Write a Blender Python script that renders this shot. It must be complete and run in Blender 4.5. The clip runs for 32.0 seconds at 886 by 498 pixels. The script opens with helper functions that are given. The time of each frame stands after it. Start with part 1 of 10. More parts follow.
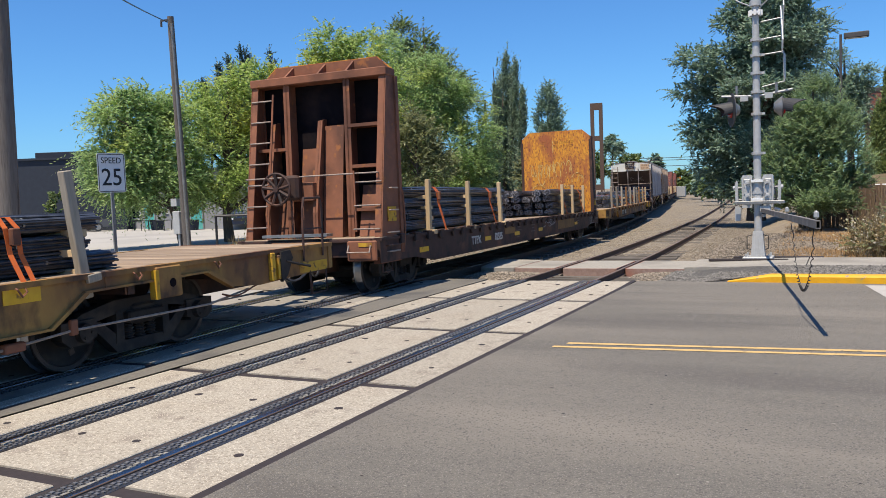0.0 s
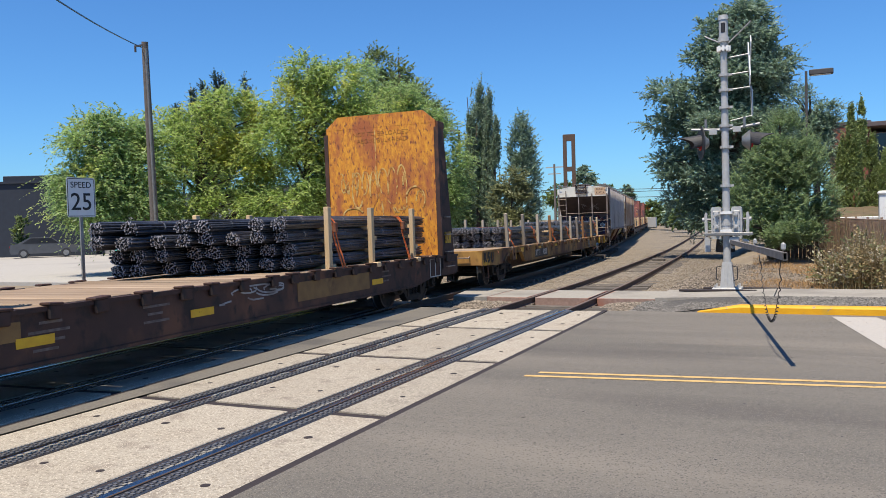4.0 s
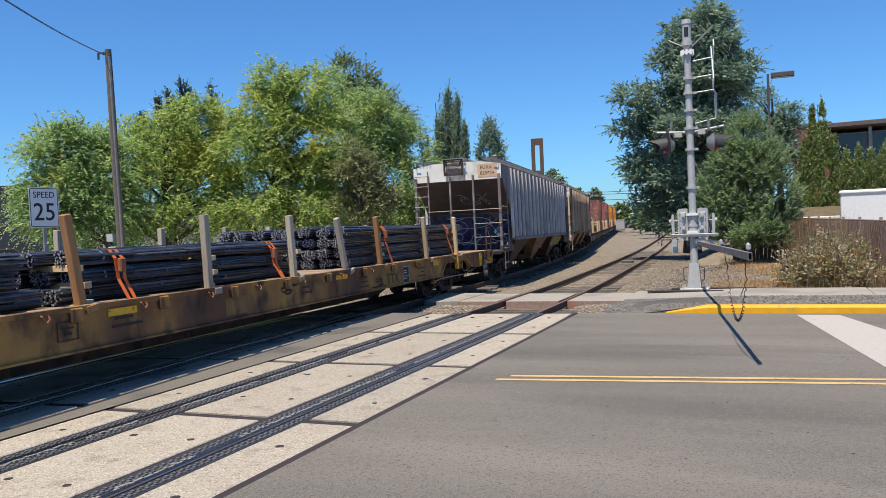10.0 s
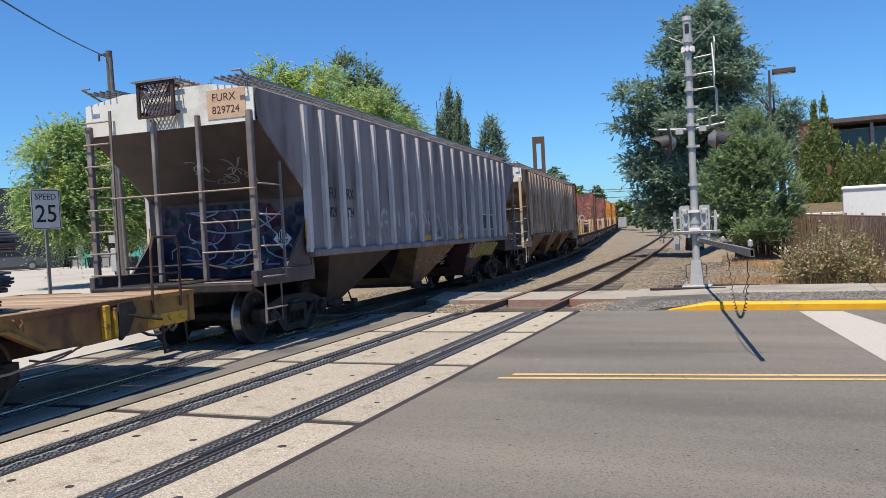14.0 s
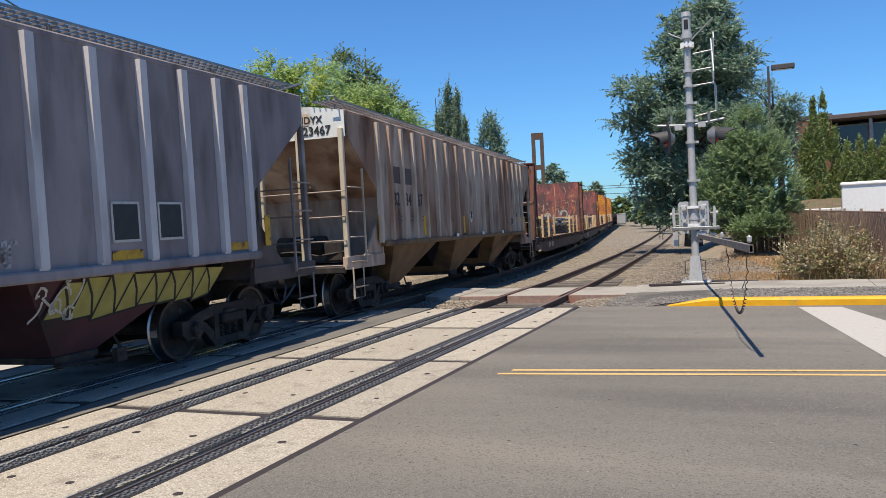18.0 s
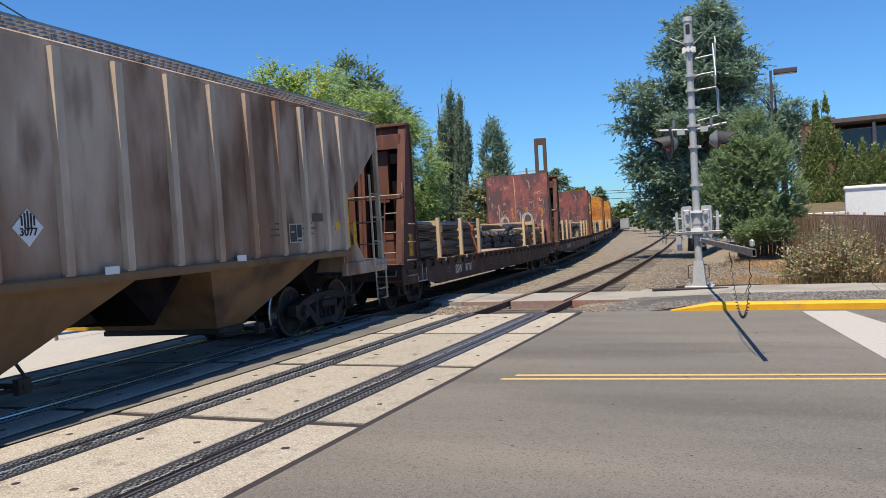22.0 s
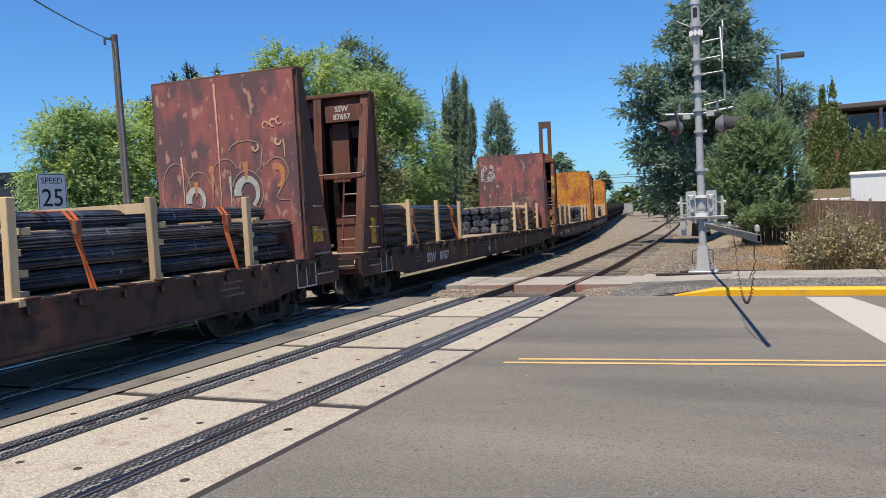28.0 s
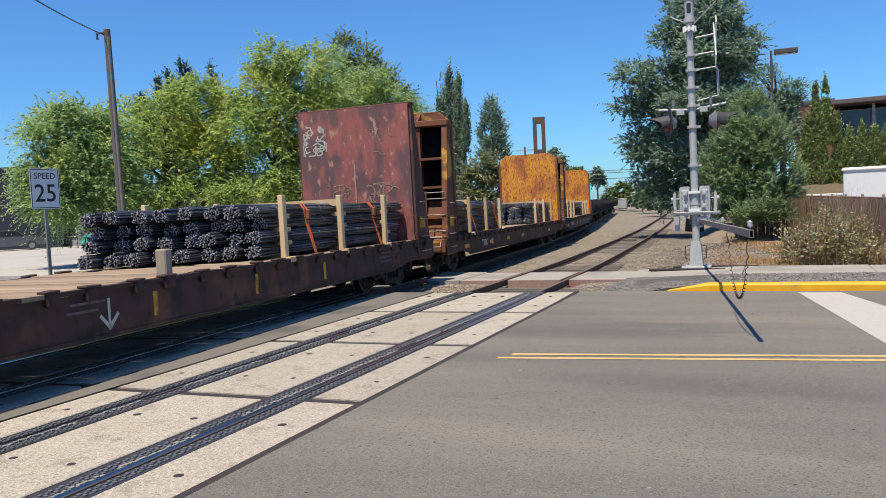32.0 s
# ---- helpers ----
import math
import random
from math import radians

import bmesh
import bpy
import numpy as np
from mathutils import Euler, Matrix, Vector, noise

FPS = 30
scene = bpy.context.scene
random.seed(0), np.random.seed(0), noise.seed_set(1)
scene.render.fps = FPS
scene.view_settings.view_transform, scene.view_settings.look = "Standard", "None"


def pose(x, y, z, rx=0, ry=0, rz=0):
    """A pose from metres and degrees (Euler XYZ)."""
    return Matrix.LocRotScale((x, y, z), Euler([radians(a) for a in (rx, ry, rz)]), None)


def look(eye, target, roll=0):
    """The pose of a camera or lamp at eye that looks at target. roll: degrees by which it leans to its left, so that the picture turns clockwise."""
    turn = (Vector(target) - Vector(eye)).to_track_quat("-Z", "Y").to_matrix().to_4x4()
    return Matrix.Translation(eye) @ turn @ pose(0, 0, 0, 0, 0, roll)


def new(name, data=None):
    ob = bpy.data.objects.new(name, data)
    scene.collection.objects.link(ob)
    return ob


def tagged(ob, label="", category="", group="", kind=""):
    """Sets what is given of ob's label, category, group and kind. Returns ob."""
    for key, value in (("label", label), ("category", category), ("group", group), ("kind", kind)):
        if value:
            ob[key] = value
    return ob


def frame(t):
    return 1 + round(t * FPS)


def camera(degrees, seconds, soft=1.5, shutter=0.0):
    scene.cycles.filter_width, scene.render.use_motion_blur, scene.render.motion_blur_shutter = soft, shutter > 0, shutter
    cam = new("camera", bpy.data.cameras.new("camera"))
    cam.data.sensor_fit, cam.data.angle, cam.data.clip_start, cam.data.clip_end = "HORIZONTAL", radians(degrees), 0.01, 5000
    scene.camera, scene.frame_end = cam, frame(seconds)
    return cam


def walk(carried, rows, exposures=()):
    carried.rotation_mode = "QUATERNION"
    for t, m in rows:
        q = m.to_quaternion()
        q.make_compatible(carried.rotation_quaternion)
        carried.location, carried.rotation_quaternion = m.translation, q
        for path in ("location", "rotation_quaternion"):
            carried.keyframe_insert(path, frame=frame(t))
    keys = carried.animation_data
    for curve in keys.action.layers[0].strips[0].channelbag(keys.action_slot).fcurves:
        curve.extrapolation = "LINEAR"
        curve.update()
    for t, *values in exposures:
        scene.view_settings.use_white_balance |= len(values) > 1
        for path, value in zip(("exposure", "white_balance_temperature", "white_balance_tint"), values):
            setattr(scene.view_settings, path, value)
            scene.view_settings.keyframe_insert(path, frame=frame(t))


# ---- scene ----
# ------------------------------------------------------------------ camera
CAM_DEG = 57.6
cam = camera(CAM_DEG, 32.0, soft=0.7)
PATH = [
    (0, (5.040, 0.000, 1.761), (0.590, 8.930, 1.083), -2.25),
    (0.5, (5.052, -0.021, 1.767), (0.610, 8.920, 1.186), -2.39),
    (1, (5.046, -0.002, 1.761), (0.624, 8.952, 1.261), -2.48),
    (1.5, (5.057, -0.016, 1.768), (0.655, 8.951, 1.308), -2.43),
    (2, (5.055, -0.011, 1.761), (0.694, 8.978, 1.323), -2.25),
    (2.5, (5.044, -0.007, 1.758), (0.743, 9.012, 1.339), -1.90),
    (3, (5.031, 0.001, 1.755), (0.793, 9.051, 1.367), -1.57),
    (3.5, (5.046, -0.007, 1.761), (0.863, 9.070, 1.419), -1.49),
    (5.5, (5.048, 0.009, 1.755), (0.984, 9.140, 1.417), -2.02),
    (6, (5.057, -0.012, 1.759), (1.022, 9.132, 1.422), -1.93),
    (6.5, (5.047, -0.009, 1.760), (1.052, 9.152, 1.425), -1.77),
    (7, (5.041, -0.003, 1.755), (1.090, 9.177, 1.419), -1.73),
    (7.5, (5.046, 0.000, 1.753), (1.130, 9.195, 1.404), -1.80),
    (8, (5.053, 0.001, 1.755), (1.164, 9.208, 1.405), -2.01),
    (8.5, (5.055, -0.009, 1.756), (1.193, 9.209, 1.419), -2.23),
    (9, (5.054, -0.002, 1.754), (1.210, 9.224, 1.435), -2.40),
    (9.5, (5.054, 0.010, 1.752), (1.229, 9.245, 1.457), -2.49),
    (10, (5.055, -0.005, 1.759), (1.247, 9.237, 1.473), -2.44),
    (10.5, (5.054, -0.001, 1.757), (1.256, 9.246, 1.492), -2.46),
    (11, (5.054, 0.010, 1.753), (1.256, 9.257, 1.504), -2.48),
    (11.5, (5.058, -0.005, 1.760), (1.253, 9.239, 1.513), -2.47),
    (12, (5.059, 0.004, 1.754), (1.242, 9.244, 1.506), -2.55),
    (12.5, (5.060, -0.004, 1.757), (1.234, 9.231, 1.493), -2.58),
    (13, (5.055, -0.001, 1.753), (1.223, 9.231, 1.476), -2.66),
    (13.5, (5.057, 0.002, 1.753), (1.224, 9.233, 1.461), -2.73),
    (14, (5.060, 0.005, 1.756), (1.227, 9.237, 1.459), -2.86),
    (14.5, (5.061, 0.007, 1.755), (1.234, 9.241, 1.460), -2.93),
    (16.5, (5.061, 0.001, 1.752), (1.225, 9.230, 1.452), -2.76),
    (17, (5.058, 0.016, 1.751), (1.232, 9.250, 1.432), -2.80),
    (17.5, (5.059, 0.004, 1.756), (1.237, 9.239, 1.418), -2.83),
    (18, (5.057, 0.002, 1.752), (1.234, 9.236, 1.410), -2.92),
    (18.5, (5.059, 0.005, 1.751), (1.227, 9.235, 1.410), -2.99),
    (19, (5.054, 0.003, 1.755), (1.211, 9.229, 1.420), -2.98),
    (19.5, (5.058, 0.002, 1.750), (1.203, 9.224, 1.438), -2.96),
    (20, (5.060, 0.007, 1.753), (1.200, 9.227, 1.459), -2.92),
    (20.5, (5.059, -0.005, 1.757), (1.199, 9.215, 1.477), -2.90),
    (21, (5.061, 0.001, 1.755), (1.201, 9.222, 1.487), -2.98),
    (21.5, (5.060, 0.003, 1.752), (1.202, 9.225, 1.487), -3.05),
    (22, (5.068, -0.006, 1.750), (1.209, 9.216, 1.481), -3.18),
    (22.5, (5.072, -0.013, 1.751), (1.210, 9.207, 1.461), -3.25),
    (23, (5.063, 0.001, 1.757), (1.203, 9.220, 1.436), -3.22),
    (23.5, (5.064, 0.001, 1.753), (1.200, 9.217, 1.395), -3.13),
    (24, (5.059, 0.004, 1.754), (1.189, 9.216, 1.350), -3.04),
    (24.5, (5.052, 0.008, 1.750), (1.173, 9.214, 1.304), -2.85),
    (25, (5.049, 0.001, 1.750), (1.160, 9.202, 1.275), -2.67),
    (25.5, (5.042, 0.011, 1.750), (1.147, 9.209, 1.269), -2.48),
    (27.5, (5.051, 0.002, 1.754), (1.154, 9.199, 1.284), -2.54),
    (28, (5.056, 0.010, 1.750), (1.153, 9.204, 1.273), -2.74),
    (28.5, (5.060, -0.006, 1.750), (1.161, 9.191, 1.275), -2.84),
    (29, (5.064, -0.012, 1.757), (1.166, 9.186, 1.297), -2.84),
    (29.5, (5.058, -0.004, 1.752), (1.172, 9.199, 1.318), -2.85),
    (30, (5.069, -0.020, 1.759), (1.190, 9.187, 1.329), -2.82),
    (30.5, (5.068, -0.010, 1.752), (1.197, 9.200, 1.306), -2.79),
    (31, (5.055, 0.014, 1.748), (1.199, 9.227, 1.259), -2.73),
    (31.5, (5.067, 0.000, 1.749), (1.219, 9.215, 1.227), -2.75),
    (32, (5.063, 0.003, 1.751), (1.225, 9.222, 1.214), -2.73),
]
walk(cam, [(t, look(eye, target, roll)) for t, eye, target, roll in PATH])

# ------------------------------------------------------------------ light
SUN_AZ, SUN_EL = 186.4, 68.0          # degrees from +y (to the right), elevation
world = bpy.data.worlds.new("sky")
scene.world = world
world.use_nodes = True
wn = world.node_tree.nodes
sky = wn.new("ShaderNodeTexSky")
sky.sky_type = "NISHITA"
sky.sun_disc = False
sky.sun_elevation, sky.sun_rotation = radians(SUN_EL), radians(SUN_AZ)
sky.air_density, sky.dust_density, sky.ozone_density = 1.0, 0.3, 1.5
tint = wn.new("ShaderNodeMix")
tint.data_type, tint.blend_type = "RGBA", "MULTIPLY"
tint.inputs[0].default_value, tint.inputs[7].default_value = 1.0, (0.46, 0.87, 1.34, 1.0)
world.node_tree.links.new(sky.outputs[0], tint.inputs[6])
world.node_tree.links.new(tint.outputs[2], wn["Background"].inputs[0])
wn["Background"].inputs[1].default_value = 0.085
sun = new("sun", bpy.data.lights.new("sun", "SUN"))
sun.data.energy, sun.data.angle, sun.data.color = 5.0, radians(0.53), (1.0, 0.89, 0.73)
_a, _e = radians(SUN_AZ), radians(SUN_EL)
SUN_DIR = Vector((math.sin(_a) * math.cos(_e), math.cos(_a) * math.cos(_e), math.sin(_e)))
sun.matrix_world = look(SUN_DIR * 60, (0, 0, 0))
scene.view_settings.exposure = 0.42

# ------------------------------------------------------------------ materials
MATS = {}
ALBEDO = 0.91              # trims all base colours alike


def mat(name, c1, c2=None, scale=6.0, rough=0.8, metal=0.0, bump=0.15, bscale=60.0, c3=None, s3=1.2, lo=0.52, hi=0.66,
        stretch=(1, 1, 1), c4=None, s4=8.0, lo4=0.6, hi4=0.68, vary=0.0, trans=0.0, spec=0.4, island=0.0, speck=None):
    """Two colours by fine noise, a third in large patches, a fourth in small spots, with relief."""
    if name in MATS:
        return MATS[name]
    m = bpy.data.materials.new(name)
    MATS[name] = m
    m.use_nodes = True
    nt = m.node_tree
    N, L = nt.nodes, nt.links
    b = N["Principled BSDF"]
    b.inputs["Roughness"].default_value = rough
    b.inputs["Metallic"].default_value = metal
    b.inputs["Specular IOR Level"].default_value = spec
    co = N.new("ShaderNodeTexCoord")
    mp = N.new("ShaderNodeMapping")
    mp.inputs["Scale"].default_value = stretch
    L.new(co.outputs["Object"], mp.inputs[0])

    def nz(s, det=6.0):
        n = N.new("ShaderNodeTexNoise")
        n.inputs["Scale"].default_value, n.inputs["Detail"].default_value = s, det
        L.new(mp.outputs[0], n.inputs["Vector"])
        return n.outputs[0]

    def ramp(src, a, c):
        r = N.new("ShaderNodeMapRange")
        r.inputs[1].default_value, r.inputs[2].default_value = a, c
        L.new(src, r.inputs[0])
        return r.outputs[0]

    def mix(f, a, c):
        x = N.new("ShaderNodeMix")
        x.data_type = "RGBA"
        for i, v in ((0, f), (6, a), (7, c)):
            if isinstance(v, (tuple, list)):
                x.inputs[i].default_value = (*v, 1.0)
            elif isinstance(v, float):
                x.inputs[i].default_value = v
            else:
                L.new(v, x.inputs[i])
        return x.outputs[2]

    c2 = c2 or tuple(v * 0.7 for v in c1)
    c1, c2, c3, c4 = (None if c is None else tuple(v * ALBEDO for v in c) for c in (c1, c2, c3, c4))
    col = mix(ramp(nz(scale), 0.3, 0.7), c1, c2)
    if c3:
        col = mix(ramp(nz(s3, 8.0), lo, hi), col, c3)
    if c4:
        col = mix(ramp(nz(s4, 8.0), lo4, hi4), col, c4)
    if speck:               # light and dark grit
        for k_, (cc, s_) in enumerate(((speck[0], speck[2]), (speck[1], speck[2] * 0.6))):
            vo = N.new("ShaderNodeTexVoronoi")
            vo.inputs["Scale"].default_value = s_
            L.new(co.outputs["Object"], vo.inputs["Vector"])
            pick = N.new("ShaderNodeSeparateColor")
            L.new(vo.outputs["Color"], pick.inputs[0])
            col = mix(ramp(pick.outputs[k_], 0.80, 0.93), col, tuple(v * ALBEDO for v in cc))
    if vary or island:
        hsv = N.new("ShaderNodeHueSaturation")
        r = N.new("ShaderNodeMapRange")
        r.inputs[3].default_value, r.inputs[4].default_value = 1 - (vary or island), 1 + (vary or island)
        if island:
            g = N.new("ShaderNodeNewGeometry")
            L.new(g.outputs["Random Per Island"], r.inputs[0])
        else:
            oi = N.new("ShaderNodeObjectInfo")
            L.new(oi.outputs["Random"], r.inputs[0])
        L.new(r.outputs[0], hsv.inputs["Value"])
        L.new(col, hsv.inputs["Color"])
        col = hsv.outputs[0]
    L.new(col, b.inputs["Base Color"])
    if bump:
        bn = N.new("ShaderNodeBump")
        bn.inputs["Strength"].default_value, bn.inputs["Distance"].default_value = bump, 0.02
        L.new(nz(bscale, 4.0), bn.inputs["Height"])
        L.new(bn.outputs[0], b.inputs["Normal"])
    if trans:
        t = N.new("ShaderNodeBsdfTranslucent")
        L.new(col, t.inputs[0])
        s = N.new("ShaderNodeMixShader")
        s.inputs[0].default_value = trans
        L.new(b.outputs[0], s.inputs[1])
        L.new(t.outputs[0], s.inputs[2])
        L.new(s.outputs[0], N["Material Output"].inputs[0])
    return m


ASPHALT = mat("asphalt", (0.168, 0.155, 0.133), (0.130, 0.120, 0.105), scale=90, rough=0.9, bump=0.6, bscale=160, c3=(0.222, 0.199, 0.167), s3=0.5, lo=0.44, hi=0.64, c4=(0.108, 0.098, 0.088), s4=0.75, lo4=0.52, hi4=0.68, stretch=(0.2, 1, 1), speck=((0.245, 0.222, 0.19), (0.105, 0.095, 0.086), 150))
ASPHALT_PATCH = mat("asphalt_patch", (0.19, 0.175, 0.15), (0.13, 0.12, 0.105), scale=30, rough=0.9, bump=0.4, bscale=150, c3=(0.10, 0.095, 0.09), s3=0.8)
LOT = mat("lot_concrete", (0.43, 0.41, 0.375), (0.37, 0.35, 0.32), scale=9, rough=0.9, bump=0.2, bscale=60, c3=(0.33, 0.315, 0.29), s3=0.2)
PANEL = mat("panel_concrete", (0.425, 0.38, 0.31), (0.31, 0.278, 0.226), scale=30, rough=0.9, bump=0.35, bscale=140, c3=(0.33, 0.285, 0.225), s3=0.9, lo=0.5, hi=0.75, c4=(0.21, 0.175, 0.145), s4=3.2, lo4=0.56, hi4=0.72, vary=0.08, speck=((0.56, 0.50, 0.41), (0.25, 0.215, 0.17), 110))
RED_PANEL = mat("red_panel_concrete", (0.34, 0.235, 0.195), (0.25, 0.165, 0.135), scale=14, rough=0.85, bump=0.25, bscale=90, c3=(0.30, 0.13, 0.09), s3=1.1, lo=0.55, hi=0.68, vary=0.1)
RUBBER = mat("rubber", (0.030, 0.030, 0.033), (0.048, 0.047, 0.049), scale=20, rough=0.27, bump=0.12, spec=0.6)
RUBBER_RIDGE = mat("rubber_ridge", (0.165, 0.168, 0.180), (0.10, 0.10, 0.108), scale=25, rough=0.34, bump=0.2)
TAR = mat("tar_joint", (0.042, 0.032, 0.033), (0.030, 0.024, 0.025), scale=20, rough=0.8)
RAIL_RUST = mat("rail_rust", (0.13, 0.08, 0.055), (0.085, 0.055, 0.042), scale=20, rough=0.75, bump=0.2)
RAIL_SHINE = mat("rail_shine", (0.62, 0.62, 0.62), (0.5, 0.49, 0.48), scale=30, rough=0.25, metal=1.0, bump=0.05)
RAIL_DULL = mat("rail_dull", (0.50, 0.50, 0.52), (0.36, 0.355, 0.36), scale=30, rough=0.24, metal=1.0, bump=0.08)
BALLAST = mat("ballast", speck=((0.40, 0.35, 0.28), (0.10, 0.085, 0.07), 26), c1=(0.27, 0.225, 0.165), c2=(0.17, 0.145, 0.11), scale=16, rough=0.95, bump=1.0, bscale=45, c3=(0.17, 0.145, 0.115), s3=0.45, lo=0.45, hi=0.65, c4=(0.36, 0.31, 0.25), s4=30, lo4=0.6, hi4=0.7)
STONE = mat("gravel_stone", (0.28, 0.23, 0.17), (0.17, 0.14, 0.105), scale=5, rough=0.95, bump=0.4, bscale=60, island=0.35)
STONE_DARK = mat("dark_gravel_stone", (0.19, 0.178, 0.162), (0.115, 0.108, 0.10), scale=5, rough=0.95, bump=0.4, bscale=60, island=0.5)
TIE = mat("tie_wood", (0.15, 0.13, 0.11), (0.08, 0.07, 0.06), scale=14, rough=0.9, stretch=(0.2, 1, 1), bump=0.4, vary=0.2)
GROUND = mat("dry_ground", (0.27, 0.22, 0.155), (0.20, 0.16, 0.115), scale=3, rough=0.95, bump=0.6, bscale=30, c3=(0.17, 0.15, 0.115), s3=0.25, c4=(0.30, 0.25, 0.18), s4=1.3)
SIDEWALK = mat("sidewalk", (0.36, 0.335, 0.29), (0.29, 0.27, 0.235), scale=12, rough=0.9, bump=0.3, bscale=80, c3=(0.25, 0.23, 0.2), s3=0.7)
YELLOW_KERB = mat("yellow_kerb_paint", (0.82, 0.42, 0.008), (0.72, 0.35, 0.008), scale=6, rough=0.6, bump=0.25, c3=(0.62, 0.36, 0.03), s3=2.0, lo=0.6, hi=0.7, c4=(0.35, 0.27, 0.14), s4=7, lo4=0.69, hi4=0.74)
YELLOW_LINE = mat("yellow_line_paint", (0.62, 0.42, 0.17), (0.52, 0.35, 0.14), scale=18, rough=0.8, c4=(0.16, 0.14, 0.11), s4=14, lo4=0.62, hi4=0.72)
WHITE_LINE = mat("white_line_paint", (0.46, 0.43, 0.39), (0.40, 0.375, 0.34), scale=18, rough=0.8, c4=(0.25, 0.24, 0.22), s4=9, lo4=0.66, hi4=0.75)

# rolling stock
BROWN = mat("boxcar_brown", (0.14, 0.052, 0.033), (0.10, 0.038, 0.026), scale=4, rough=0.7, bump=0.15, c3=(0.075, 0.035, 0.026), s3=0.9, c4=(0.17, 0.07, 0.035), s4=6, stretch=(1, 1, 0.35))
BROWN_DARK = mat("dark_brown_steel", (0.068, 0.032, 0.024), (0.047, 0.024, 0.019), scale=5, rough=0.7, c3=(0.14, 0.060, 0.034), s3=1.6, lo=0.54, hi=0.66, c4=(0.022, 0.015, 0.014), s4=4, lo4=0.53, hi4=0.64, stretch=(1, 1, 0.8))
RUST_ORANGE = mat("rust_orange_steel", (0.28, 0.108, 0.055), (0.205, 0.082, 0.045), scale=5, rough=0.75, c3=(0.12, 0.05, 0.03), s3=1.0, c4=(0.32, 0.12, 0.04), s4=5)
ORANGE_PANEL = mat("rusted_yellow_panel", (0.76, 0.345, 0.032), (0.48, 0.16, 0.028), scale=12, rough=0.7, bump=0.45, bscale=18, c3=(0.38, 0.115, 0.038), s3=1.5, lo=0.48, hi=0.62, c4=(0.20, 0.064, 0.032), s4=13, lo4=0.55, hi4=0.66, stretch=(1.3, 1, 0.6))
# near-black steel with the shade of recesses and gaps put into the colour
RECESS_SHADE = mat("sooty_steel", (0.014, 0.012, 0.014), (0.009, 0.008, 0.010), scale=5, rough=1.0, spec=0.05, c3=(0.03, 0.02, 0.018), s3=1.4)
RUST_FRAME = mat("rust_brown_frame", (0.20, 0.075, 0.035), (0.14, 0.055, 0.03), scale=5, rough=0.75, c3=(0.50, 0.27, 0.04), s3=0.75, lo=0.61, hi=0.64, c4=(0.08, 0.04, 0.028), s4=5)
YELLOW_CAR = mat("weathered_yellow_car", (0.40, 0.225, 0.058), (0.29, 0.145, 0.045), scale=4, rough=0.75, bump=0.2, c3=(0.13, 0.058, 0.032), s3=0.9, lo=0.45, hi=0.64, c4=(0.045, 0.027, 0.021), s4=3.2, lo4=0.52, hi4=0.70, stretch=(1, 1, 0.6))
DECK_WOOD = mat("flatcar_deck", (0.32, 0.235, 0.16), (0.24, 0.17, 0.115), scale=6, rough=0.9, stretch=(0.4, 3, 1), bump=0.3, c3=(0.38, 0.29, 0.21), s3=0.7, vary=0.18)
STEEL_DARK = mat("truck_steel", (0.030, 0.025, 0.022), (0.018, 0.015, 0.014), scale=8, rough=0.75, bump=0.2, c3=(0.06, 0.045, 0.034), s3=3)
WHEEL_RIM = mat("wheel_rim", (0.10, 0.08, 0.07), (0.07, 0.055, 0.05), scale=10, rough=0.45, metal=0.5)
WHEEL_TREAD = mat("wheel_tread", (0.55, 0.55, 0.56), (0.45, 0.44, 0.44), scale=10, rough=0.3, metal=1.0)
GREY_HOPPER = mat("grey_hopper", (0.29, 0.252, 0.25), (0.215, 0.186, 0.184), scale=4, rough=0.8, spec=0.15, bump=0.08, c3=(0.36, 0.315, 0.31), s3=0.8, lo=0.50, hi=0.74, c4=(0.12, 0.103, 0.10), s4=1.9, lo4=0.50, hi4=0.70, stretch=(1, 1, 0.25))
GREY_RIB = mat("grey_rib", (0.62, 0.575, 0.56), (0.50, 0.455, 0.44), scale=6, rough=0.5, stretch=(1, 1, 0.3), c3=(0.27, 0.235, 0.225), s3=1.2, lo=0.56, hi=0.74)
TAN_RIB = mat("cream_rib", (0.62, 0.49, 0.37), (0.48, 0.36, 0.26), scale=6, rough=0.55, stretch=(1, 1, 0.3), c3=(0.36, 0.20, 0.12), s3=0.9, lo=0.48, hi=0.66)
TAN_HOPPER = mat("rusty_grey_hopper", (0.60, 0.47, 0.365), (0.48, 0.365, 0.275), scale=4, rough=0.8, spec=0.15, bump=0.08, c3=(0.27, 0.16, 0.105), s3=0.75, lo=0.42, hi=0.62, c4=(0.14, 0.072, 0.046), s4=1.9, lo4=0.48, hi4=0.70, stretch=(1, 1, 0.33))
CHUTE = mat("hopper_chute", (0.23, 0.135, 0.062), (0.16, 0.092, 0.046), scale=3, rough=0.75, c3=(0.07, 0.045, 0.03), s3=0.9)
CHUTE_MAROON = mat("maroon_chute", (0.085, 0.028, 0.036), (0.055, 0.022, 0.026), scale=3, rough=0.7, c3=(0.035, 0.022, 0.022), s3=0.9)
SSW_PANEL = mat("peeling_maroon_panel", (0.33, 0.105, 0.085), (0.225, 0.080, 0.070), scale=7, rough=0.6, bump=0.25, c3=(0.125, 0.068, 0.068), s3=2.2, lo=0.45, hi=0.56, c4=(0.42, 0.22, 0.15), s4=8, lo4=0.59, hi4=0.67, stretch=(1, 1, 0.5))
